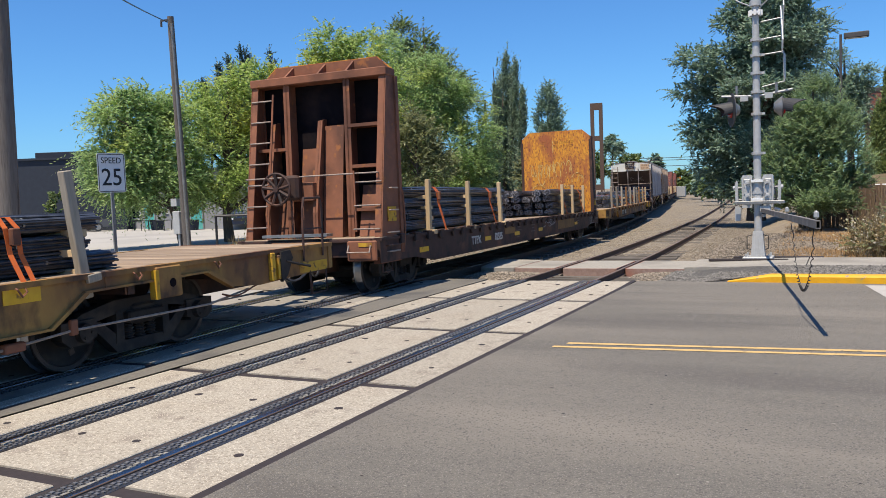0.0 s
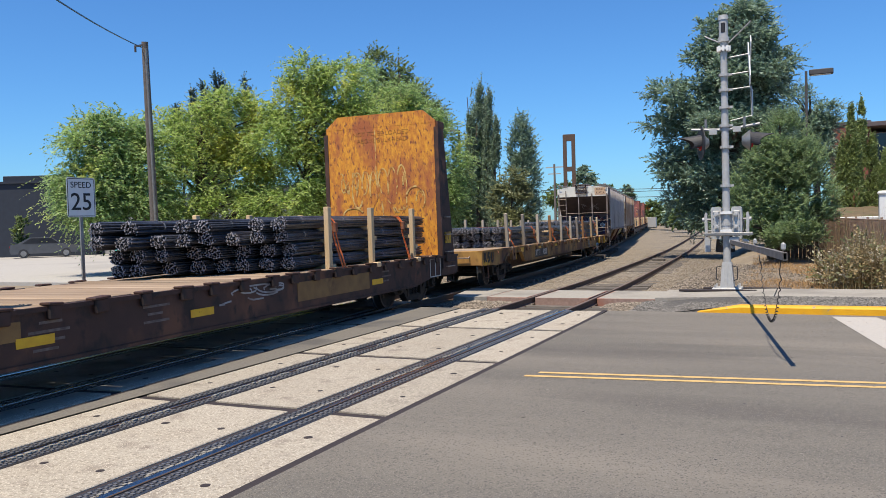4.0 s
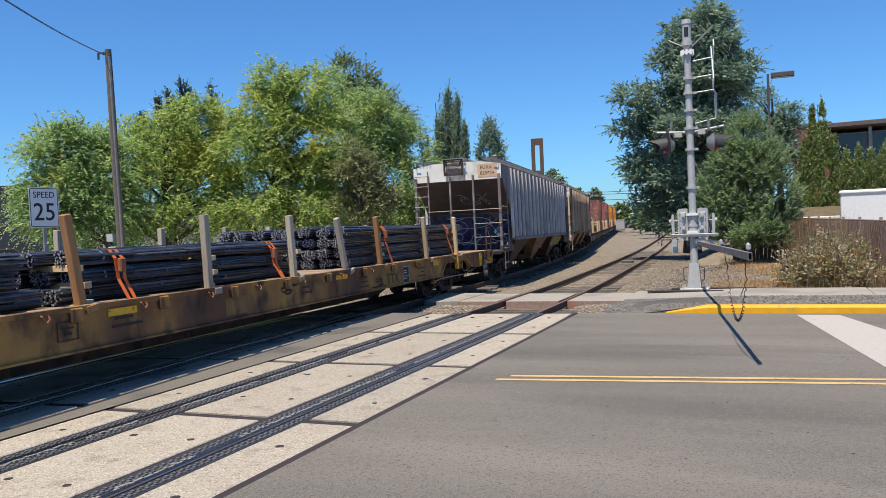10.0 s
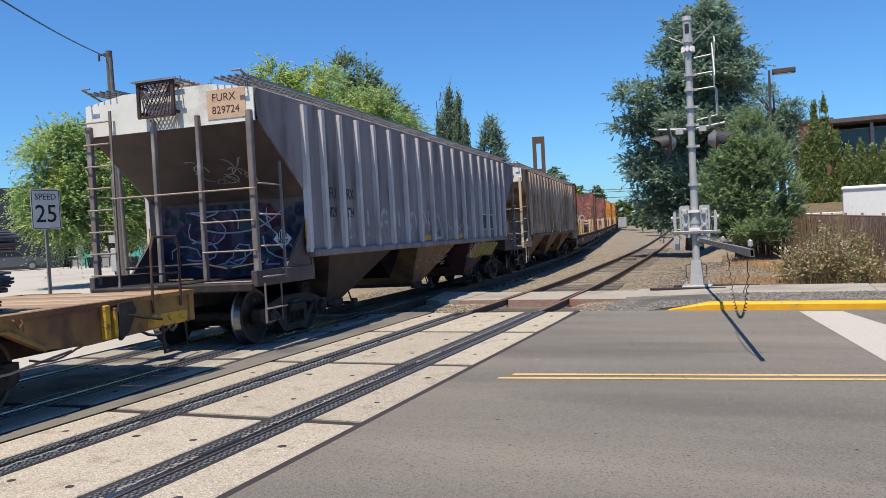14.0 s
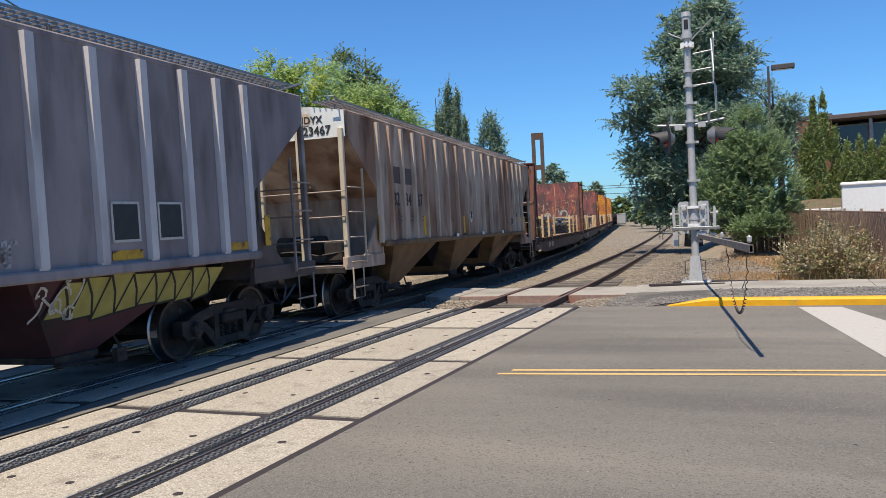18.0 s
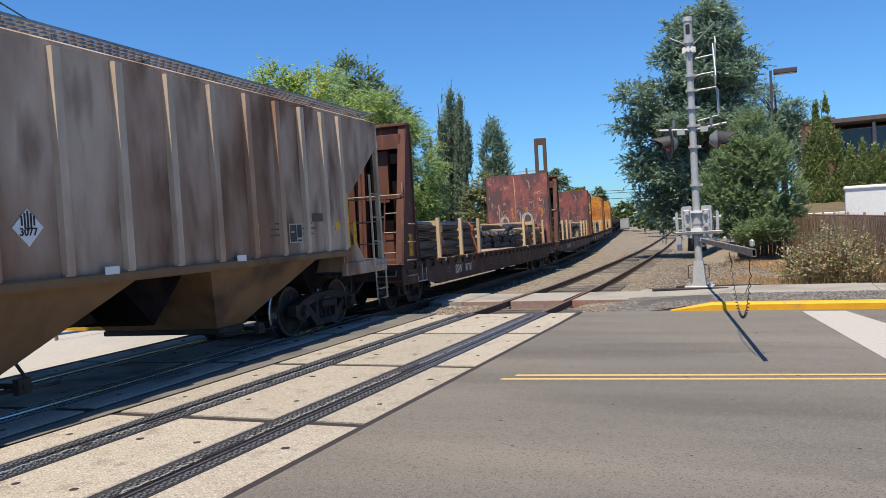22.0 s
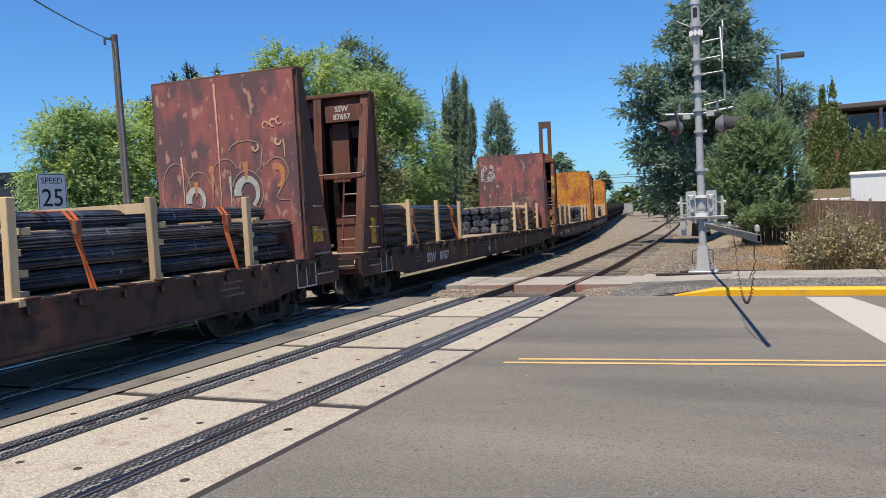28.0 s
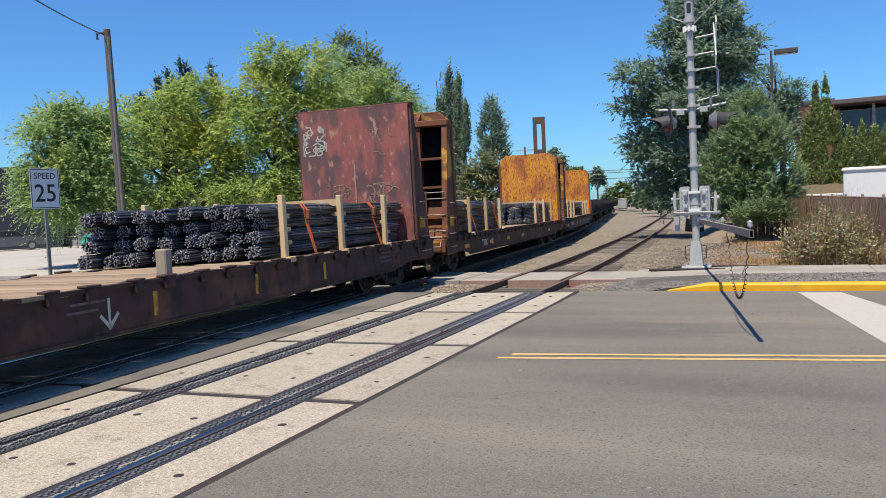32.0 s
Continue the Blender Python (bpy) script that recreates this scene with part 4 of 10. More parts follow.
def stake(car, y, h, x=1.345, material=None, deck=1.06, tilt=0.0, board=False, lean=0.0):
    """A timber stake in its pocket; board: with a plank across the load to the stake opposite."""
    m = MB().box((0, 0, h / 2 - 0.12), (0.09, 0.115, h + 0.24), bev=0.008)
    s = part("stake", m, material or LUMBER, car, "raw timber side stake", pose(x, y, deck, tilt, lean, 0))
    part("wedge", MB().box((0.09, 0.03, -0.03), (0.10, 0.18, 0.09), bev=0.01), material or LUMBER, s, "timber wedge at the stake's foot")
    if board:
        part("cross_board", MB().box((-x, 0.07, h - 0.13), (2 * x + 0.05, 0.035, 0.13)), LUMBER, s, "plank across the load to the far stake")
    return s


def flat_frame(car, L, half_w, deck, sill_deep, sill_end, knee, body, plank):
    """Deck of planks, fishbelly side sills, centre sill and cross-bearers of a flat car."""
    H = L / 2
    deck_boards(car, L, half_w, deck, plank)
    for s in (-1, 1):
        m = MB()
        zt = deck + 0.012
        poly = [(-H, zt), (H, zt), (H, sill_end), (H - knee, sill_end), (H - knee - 1.0, sill_deep), (-H + knee + 1.0, sill_deep), (-H + knee, sill_end), (-H, sill_end)]
        m.prism(poly, "x", s * half_w - 0.014, s * half_w + 0.014)
        m.prism([(-H, zt), (H, zt), (H, zt - 0.05), (-H, zt - 0.05)], "x", s * half_w - 0.10, s * half_w + 0.05)
        low = [(-H + knee + 1.0, sill_deep + 0.03), (H - knee - 1.0, sill_deep + 0.03), (H - knee - 1.0, sill_deep - 0.01), (-H + knee + 1.0, sill_deep - 0.01)]
        m.prism(low, "x", s * half_w - 0.09, s * half_w + 0.03)
        part("side_sill", m, body, car)
    k = 0
    y = -H + 0.9
    pk = [MB().box((0, 0, 0), (0.06, w, 0.15), bev=0.012).box((-0.03, 0, 0.085), (0.14, w * 1.25, 0.03), bev=0.008).mesh("stake_pocket", [body]) for w in (0.15, 0.19)]
    while y < H - 0.4:
        for s in (-1, 1):
            part("stake_pocket", pk[k % 2], None, car, M=pose(s * (half_w + 0.05), y + rng.uniform(-0.06, 0.06), deck - 0.055, rng.uniform(-3, 3), 0, 0))
        k += 1
        y += 0.66
    m = MB()
    m.box((0, 0, deck - 0.38), (0.34, L - 0.6, 0.5))
    for i in range(int(L / 1.5)):
        m.box((0, -H + 1.0 + 1.5 * i, deck - 0.16), (2 * half_w - 0.1, 0.10, 0.22))
    part("centre_sill", m, BROWN_DARK, car)
    for s in (-1, 1):
        m = MB().box((0, s * (H - 0.03), deck - 0.16), (2 * half_w, 0.06, 0.34), bev=0.012)
        m.box((0, s * (H - 0.02), 0.84), (0.5, 0.16, 0.42), bev=0.02)
        part("end_sill", m, body, car)
        coupler(car, s * H, s)
        for x in (-half_w + 0.3, half_w - 0.3):
            g = MB()
            g.tube([(x - 0.22, s * (H), deck - 0.1), (x - 0.22, s * (H + 0.09), deck - 0.1), (x + 0.22, s * (H + 0.09), deck - 0.1), (x + 0.22, s * H, deck - 0.1)], 0.012)
            part("grab_iron", g, body, car)
        # hanging step at the near corner
        for xs in (-1, 1):
            x = xs * (half_w - 0.03)
            yy = s * (H - 0.35)
            g = MB()
            g.tube([(x, yy - 0.2, sill_end), (x, yy - 0.2, 0.42), (x, yy + 0.2, 0.42), (x, yy + 0.2, sill_end)], 0.014)
            part("step", g, body, car, "hanging step iron at the car's corner")
            g = MB()
            grab(g, xs * half_w, s * (H - 0.75), s * (H - 0.25), deck - 0.14, xs * 0.07)
            part("grab_iron", g, body, car)


STENCIL_BROWN = mat("faded_brown_stencil", (0.11, 0.062, 0.036), (0.17, 0.10, 0.05), scale=12, rough=0.75)
PATCH_GREY = mat("dark_grey_patch", (0.060, 0.055, 0.052), (0.045, 0.040, 0.037), scale=6, rough=0.7, c3=(0.14, 0.095, 0.06), s3=2.2, lo=0.58, hi=0.72)
DULL_MARK = mat("dull_stencil", (0.20, 0.16, 0.145), (0.10, 0.075, 0.065), scale=14, rough=0.8)


def small_marks(car, half_w, zc, ys, rng2, material=DULL_MARK):
    """Rows of unreadable stencilling as plain bars."""
    for y in ys:
        m = MB()
        for j in range(rng2.randint(2, 4)):
            wdt = rng2.uniform(0.2, 0.55)
            m.box((half_w, y + rng2.uniform(-0.05, 0.05), zc - 0.09 * j), (0.004, wdt, 0.028))
        part("stencil_bar", m, material, car)


def new_car(name, label, front, rear, t_in, group="train"):
    car = thing(name, label, "freight car", group)
    mid = 0.5 * (front + rear)
    L = rear - front
    MOVERS.append((car, mid, L / 2 - t_in))
    for s in (-1, 1):
        truck(car, s * (L / 2 - t_in))
    return car, mid, L


def deck_boards(car, L, half_w, deck, plank):
    """Cross planks of a flat car's deck, unevenly cut and worn."""
    n = int(L / 0.31)
    boards = []
    for k in range(6):
        w0, w1 = half_w + rng.uniform(-0.10, 0.03), half_w + rng.uniform(-0.10, 0.03)
        boards.append(MB().box(((w1 - w0) / 2, 0, 0), (w0 + w1, L / n - rng.uniform(0.008, 0.02), 0.055), bev=0.006).mesh("deck_plank", plank))
    for i in range(n):
        a = -L / 2 + L * i / n
        part("deck_plank", boards[rng.randrange(6)], plank, car, M=pose(rng.uniform(-0.03, 0.03), a + L / n / 2, deck - 0.012 + rng.uniform(-0.006, 0.012), rng.uniform(-0.5, 0.5), 0, rng.uniform(-0.3, 0.3)))


def anchor_loop(car, y, z, xs=1.0):
    """A bent tie-down loop that hangs from the edge of the deck."""
    g = MB().tube([(xs * 1.46, y - 0.05, z), (xs * 1.50, y - 0.05, z - 0.02), (xs * 1.51, y - 0.01, z - 0.09), (xs * 1.50, y + 0.05, z - 0.05), (xs * 1.46, y + 0.05, z)], 0.009, n=5)
    part("anchor_loop", g, RUST_ORANGE, car, "worn steel tie-down loop")


def long_frame(car, L, body):
    """Frame of a long flat car: deep side sills, cut away over the trucks, with gussets, jacking pads and boxed ends."""
    H, hw, deck = L / 2, 1.43, 1.06
    deck_boards(car, L, hw, deck, DECK_WOOD)
    half = [(8.60, 0.60), (9.06, 0.89), (10.92, 0.91), (11.36, 0.68), (11.95, 0.63), (H, 0.69)]
    poly = [(H, deck + 0.015), (-H, deck + 0.015)] + [(-y, z) for y, z in reversed(half)] + half
    for s in (-1, 1):
        m = MB().prism(poly, "x", s * hw - 0.012, s * hw + 0.012)
        m.prism([(-H, deck + 0.02), (H, deck + 0.02), (H, deck - 0.035), (-H, deck - 0.035)], "x", s * hw - 0.08, s * hw + 0.045)
        m.prism([(-8.6, 0.60), (8.6, 0.60), (8.6, 0.575), (-8.6, 0.575)], "x", s * hw - 0.10, s * hw + 0.05)
        part("side_sill", m, body, car)
        for q in (-1, 1):
            g = MB().prism([(q * 8.58, 0.575), (q * 8.64, 0.575), (q * 9.10, 0.88), (q * 9.05, 0.90)], "x", s * hw - 0.05, s * hw + 0.05)
            g.prism([(q * 9.05, 0.885), (q * 10.94, 0.905), (q * 10.94, 0.93), (q * 9.05, 0.91)], "x", s * hw - 0.06, s * hw + 0.045)
            g.prism([(q * 10.90, 0.90), (q * 10.94, 0.93), (q * 11.39, 0.70), (q * 11.36, 0.665)], "x", s * hw - 0.05, s * hw + 0.05)
            part("sill_flange", g, body, car, "bent lower flange of the side sill")
            pad = part("jacking_pad", MB().box((s * 1.455, q * 10.215, 0.875), (0.10, 0.40, 0.36), bev=0.012), body, car, "ochre jacking pad with a round hole")
            part("pad_cheek", MB().box((s * 1.46, q * 10.02, 0.86), (0.10, 0.05, 0.33)), YELLOW_PAINT, pad, "bright yellow cheek plate")
            part("pad_hole", MB().cyl((s * 1.50, q * 10.26, 0.86), (s * 1.508, q * 10.26, 0.86), 0.052, n=12), RECESS_SHADE, pad)
            for y in (9.35, 11.15):
                part("gusset", MB().box((s * 1.40, q * y, 0.97), (0.10, 0.03, 0.15)), body, car)
            part("end_stiffener", MB().box((s * 1.448, q * 13.70, 0.88), (0.03, 0.10, 0.38), bev=0.006), body, car)
            # boxed end, open in the middle over the coupler
            m = MB().box((s * 0.90, q * (H - 0.03), 0.89), (1.06, 0.06, 0.385), bev=0.012)
            m.box((s * 0.36, q * (H - 0.22), 0.86), (0.05, 0.44, 0.30))
            part("end_sill", m, body, car)
            g = MB().tube([(s * 1.12, q * H, 0.95), (s * 1.12, q * (H + 0.07), 0.90), (s * 0.50, q * (H + 0.07), 0.90), (s * 0.50, q * H, 0.95)], 0.014)
            part("grab_iron", g, SUNLIT_BAR, car)
            g = MB().tube([(s * 1.44, q * 13.15, 0.70), (s * 1.46, q * 13.15, 0.36), (s * 1.46, q * 13.58, 0.36), (s * 1.44, q * 13.58, 0.70)], 0.016)
            part("step", g, BROWN_DARK, car, "hanging step iron at the car's corner")
            part("end_reflector", MB().box((s * 1.446, q * 13.25, 0.76), (0.006, 0.72, 0.15)), YELLOW_PAINT, car, "worn yellow painted corner")
        y = -12.2
        while y < 12.4:
            if abs(abs(y) - 10.2) > 0.3:
                anchor_loop(car, y + rng.uniform(-0.1, 0.1), deck - 0.02, s)
            y += 1.37
        y = -8.2
        pk = MB().box((0, 0, 0), (0.055, 0.17, 0.16), bev=0.012).mesh("stake_pocket", body)
        while y < 8.4:
            part("stake_pocket", pk, None, car, M=pose(s * (hw + 0.045), y + rng.uniform(-0.05, 0.05), deck - 0.075))
            y += 1.52
        # brake rod with its hangers along the truck, and the lever at the tail
        part("brake_rod", MB().tube([(s * 1.40, 8.1, 0.47), (s * 1.42, 8.9, 0.53), (s * 1.42, 10.95, 0.51), (s * 1.36, 11.8, 0.60)], 0.014, n=6), SUNLIT_BAR, car, "thin pale brake rod")
        part("rod_hanger", MB().box((s * 1.42, 8.92, 0.56), (0.05, 0.09, 0.16), bev=0.01), RUST_ORANGE, car)
        part("rod_end", MB().box((s * 1.40, 8.25, 0.48), (0.09, 0.22, 0.09), bev=0.012), RUST_ORANGE, car)
    m = MB().box((1.47, 12.20, 0.85), (0.07, 0.09, 0.38), bev=0.01).box((1.47, 12.33, 0.83), (0.07, 0.05, 0.34), bev=0.01)
    part("lever_bracket", m, YELLOW_PAINT, car, "bright yellow lever bracket")
    m = MB().prism([(12.38, 1.04), (12.60, 1.05), (12.66, 0.94), (12.52, 0.70), (12.40, 0.62), (12.36, 0.72)], "x", 1.45, 1.50)
    m.tube([(1.49, 12.5, 0.9), (1.52, 12.75, 0.84), (1.52, 13.05, 0.78)], 0.02)
    part("brake_lever", m, STEEL_DARK, car, "dark hand-brake lever and pawl")
    g = MB().tube([(1.47, 12.97, 0.86), (1.49, 12.97, 1.62), (1.49, 13.02, 1.77), (1.49, 13.43, 1.77), (1.49, 13.48, 1.62), (1.47, 13.48, 0.90)], 0.017)
    g.tube([(1.49, 12.97, 1.32), (1.49, 13.48, 1.32)], 0.013)
    part("hand_hoop", g, BROWN_DARK, car, "rusty steel hand hoop beside the brake step")
    ch = MB().tube([(1.42 + 0.01 * (k % 2), 11.2 + 0.06 * k, 0.60 - 0.05 * math.sin(k * 0.35)) for k in range(14)], 0.012, n=4)
    part("brake_chain", ch, RUST_ORANGE, car)
    m = MB().box((0, 0, deck - 0.36), (0.34, L - 0.6, 0.5))
    for i in range(int(L / 1.5)):
        m.box((0, -H + 1.0 + 1.5 * i, deck - 0.16), (2 * hw - 0.1, 0.10, 0.22))
    part("centre_sill", m, BROWN_DARK, car)
    for s in (-1, 1):
        part("draft_gear", MB().box((0, s * (H - 0.3), 0.84), (0.56, 0.8, 0.36), bev=0.03), BROWN_DARK, car)
        coupler(car, s * H, s)


def long_flat(front, rear, tag="", number="", graffiti=""):
    car, mid, L = new_car("flat_car", "long weathered yellow flat car with rusty brown patches", front, rear, 3.55)
    long_frame(car, L, YELLOW_CAR)
    part("belly_sill", MB().prism([(-8.3, 0.9), (8.3, 0.9), (8.3, 0.55), (7.0, 0.28), (-7.0, 0.28), (-8.3, 0.55)], "x", -0.42, 0.42), BROWN_DARK, car, "deep fishbelly centre sill")
    r2 = random.Random(int(front * 10) + 500)
    if number:
        for k, (ch, y) in enumerate(zip(tag, (-6.72, -6.47, -6.24, -5.98))):
            lettering("lettering", ch, 0.27, pose(1.452, y, 0.77) @ FACE_X, WHITE_MARK if k != 3 else DULL_MARK, car, "white stencilled letter", 0.010, 1.0)
        lettering("lettering", number[1:], 0.27, pose(1.452, -5.16, 0.77) @ FACE_X, WHITE_MARK, car, "white stencilled number", 0.009, 1.05)
        lettering("lettering", number[0], 0.27, pose(1.452, -5.62, 0.77) @ FACE_X, DULL_MARK, car, "worn stencilled figure", 0.002)
        part("dark_patch", MB().box((1.447, -5.75, 0.77), (0.005, 2.24, 0.27)), PATCH_GREY, car, "dark grey repainted patch behind the number")
        part("dark_patch", MB().box((1.447, -0.5, 0.78), (0.005, 0.55, 0.26)), TAN_PATCH, car, "faded tan repaint patch")
        m = MB()
        for a_, b_, c_, d_ in ((0, 0.10, 0.30, 0.012), (0, -0.10, 0.30, 0.012), (0.145, 0, 0.012, 0.2), (-0.145, 0, 0.012, 0.2), (0, 0.03, 0.16, 0.02), (0, -0.03, 0.10, 0.03)):
            m.box((1.452, -3.72 + a_, 0.83 + b_), (0.004, c_, d_))
        part("data_frame", m, BLACK_MARK, car, "small stencilled data frame")
        pl = part("data_panel", MB().box((1.447, 6.28, 0.79), (0.005, 0.36, 0.36)), BLACK_MARK, car, "black stencilled data panel")
        for a_, b_, c_, d_ in ((0, 0.18, 0.37, 0.014), (0, -0.18, 0.37, 0.014), (0, -0.03, 0.37, 0.012), (0.18, 0, 0.014, 0.36), (-0.18, 0, 0.014, 0.36), (-0.04, 0.09, 0.12, 0.02), (-0.04, 0.04, 0.15, 0.02), (-0.04, -0.08, 0.18, 0.02)):
            part("data_line", MB().box((1.452, 6.28 + a_, 0.79 + b_), (0.004, c_, d_)), WHITE_MARK, pl, "white line of the data panel")
        lettering("lettering", "TTX", 0.30, pose(1.452, 5.50, 0.75) @ FACE_X, STENCIL_BROWN, car, "faded brown stencilled letters", 0.010, 1.2)
        tagged(part("scribble", strokes(random.Random(63), 9, 0.42, 0.10, 0.010), BLACK_MARK, car, "thin dark scribbled tag", pose(1.453, 4.72, 0.74) @ SIDE), kind="stuff")
    small_marks(car, 1.452, 0.88, [-2.8, 1.6, 4.0, 7.3], r2, BLACK_MARK if number else DULL_MARK)
    for y in (-8.9, -6.1, -2.86, 3.0, 8.35):
        part("reflector", MB().box((1.449, y, 0.955), (0.008, 0.48, 0.085) if abs(y) < 8 else (0.008, 0.40, 0.14)), REFLECT_YELLOW, car, "yellow reflective strip")
    if graffiti:
        for k, ch in enumerate(graffiti):
            lettering("lettering", ch, 0.36, pose(1.458, -L / 2 + 0.35 + 0.36 * k, 0.89 - 0.02 * k) @ FACE_X, BLACK_MARK, car, "black sprayed tag letter", 0.018, 1.1)
    return car, mid, L


def bulkhead(car, y, s, half_w, deck, top, frame_mat, panel_mat, style):
    """An end bulkhead: flat inner sheet, deep posts that widen to the foot, and a box cap. s: the way its outer side looks."""
    cut = 0.30 if style == "a" else 0.02
    bk = part("bulkhead", MB().box((0, y - s * 0.02, (deck + top - cut) / 2), (2 * half_w - 0.06, 0.05, top - deck - cut)), panel_mat, car, "rusted steel bulkhead sheet")
    # shade of the cells between the posts is painted on this black sheet
    part("back_sheet", MB().box((0, y + s * 0.018, (deck + top - 0.4) / 2), (2 * half_w - 0.1, 0.02, top - deck - 0.4)), RECESS_SHADE, bk)
    for x in ((-1.05, -0.02) if style == "a" else ()):
        m = MB().prism([(y + s * 0.03, deck), (y + s * 0.62, deck), (y + s * 0.62, deck + 0.5), (y + s * 0.26, 3.25), (y + s * 0.03, 3.3)], "x", x - 0.012, x + 0.012)
        m.prism([(y + s * 0.60, deck), (y + s * 0.62, deck), (y + s * 0.62, deck + 0.5), (y + s * 0.26, 3.25), (y + s * 0.24, 3.25), (y + s * 0.60, deck + 0.5)], "x", x - 0.05, x + 0.05)
        part("fin", m, frame_mat, bk, "tapered stiffening fin")
    if style == "a":        # chamfered top corners with a folded cap
        m = MB()
        c = 0.34
        m.prism([(-half_w + 0.03, top - cut - 0.01), (half_w - 0.03, top - cut - 0.01), (half_w - 0.03, top - 0.26), (half_w - c, top), (-half_w + c, top), (-half_w + 0.03, top - 0.26)], "y", y - s * 0.045, y + s * 0.004)
        part("cap_sheet", m, panel_mat, bk)
        m = MB().prism([(-half_w + 0.05, top - cut), (half_w - 0.05, top - cut), (half_w - 0.05, top - 0.27), (half_w - c, top - 0.015), (-half_w + c, top - 0.015), (-half_w + 0.05, top - 0.27)], "y", y + s * 0.005, y + s * 0.012)
        part("cap_back", m, frame_mat, bk, "brown outer face of the cap")
        part("cap", MB().box((0, y + s * 0.20, top - 0.34), (2 * half_w + 0.02, 0.40, 0.15), bev=0.012), frame_mat, bk, "header beam across the posts")
        for x in (-0.7, 0.0, 0.6):
            m = MB().prism([(y + s * 0.006, top - 0.03), (y + s * 0.34, top - 0.262), (y + s * 0.006, top - 0.262)], "x", x - 0.02, x + 0.02)
            part("cap_rib", m, frame_mat, bk, "triangular gusset")
        posts = (-half_w + 0.02, -0.68, 0.60, half_w - 0.02)
    else:
        part("cap", MB().box((0, y + s * 0.12, top - 0.02), (2 * half_w + 0.02, 0.30, 0.07), bev=0.01), frame_mat, bk)
        posts = (-half_w + 0.02, -0.30, 0.31, half_w - 0.02)
    for x in posts:
        outer = abs(x) > half_w * 0.85
        d0, d1 = (0.90, 0.36) if style == "a" else (1.02, 0.22)
        w = 0.03
        if not outer:
            d0, d1 = (0.40, 0.34) if style == "a" else (0.46, 0.26)
        z0 = 0.58 if outer else deck
        zz = top - 0.40 if style == "a" else top - 0.05
        post = part("post", MB().prism([(y + s * 0.012, z0), (y + s * d0, z0), (y + s * d1, zz), (y + s * 0.012, zz)], "x", x - w / 2, x + w / 2), frame_mat, car)
        fl = 0.13 if style == "a" else 0.17
        xo = x - fl / 2 if x > half_w * 0.85 else x + fl / 2 if x < -half_w * 0.85 else x
        part("post_flange", MB().prism([(y + s * (d0 - 0.028), z0), (y + s * d0, z0), (y + s * d1, zz), (y + s * (d1 - 0.028), zz)], "x", xo - fl / 2, xo + fl / 2), frame_mat, post)
        if outer:
            yi = y - s * (0.06 if style == "a" else -0.008)
            part("post_foot", MB().prism([(yi, deck - 0.3), (y + s * 0.06, deck - 0.3), (y + s * 0.06, zz), (yi, zz)], "x", x - 0.05, x + 0.05), frame_mat, post)
    return bk


def rung(mb, x0, x1, y, z, out):
    mb.tube([(x0, y, z), (x0, y + out, z), (x1, y + out, z), (x1, y, z)], 0.011)


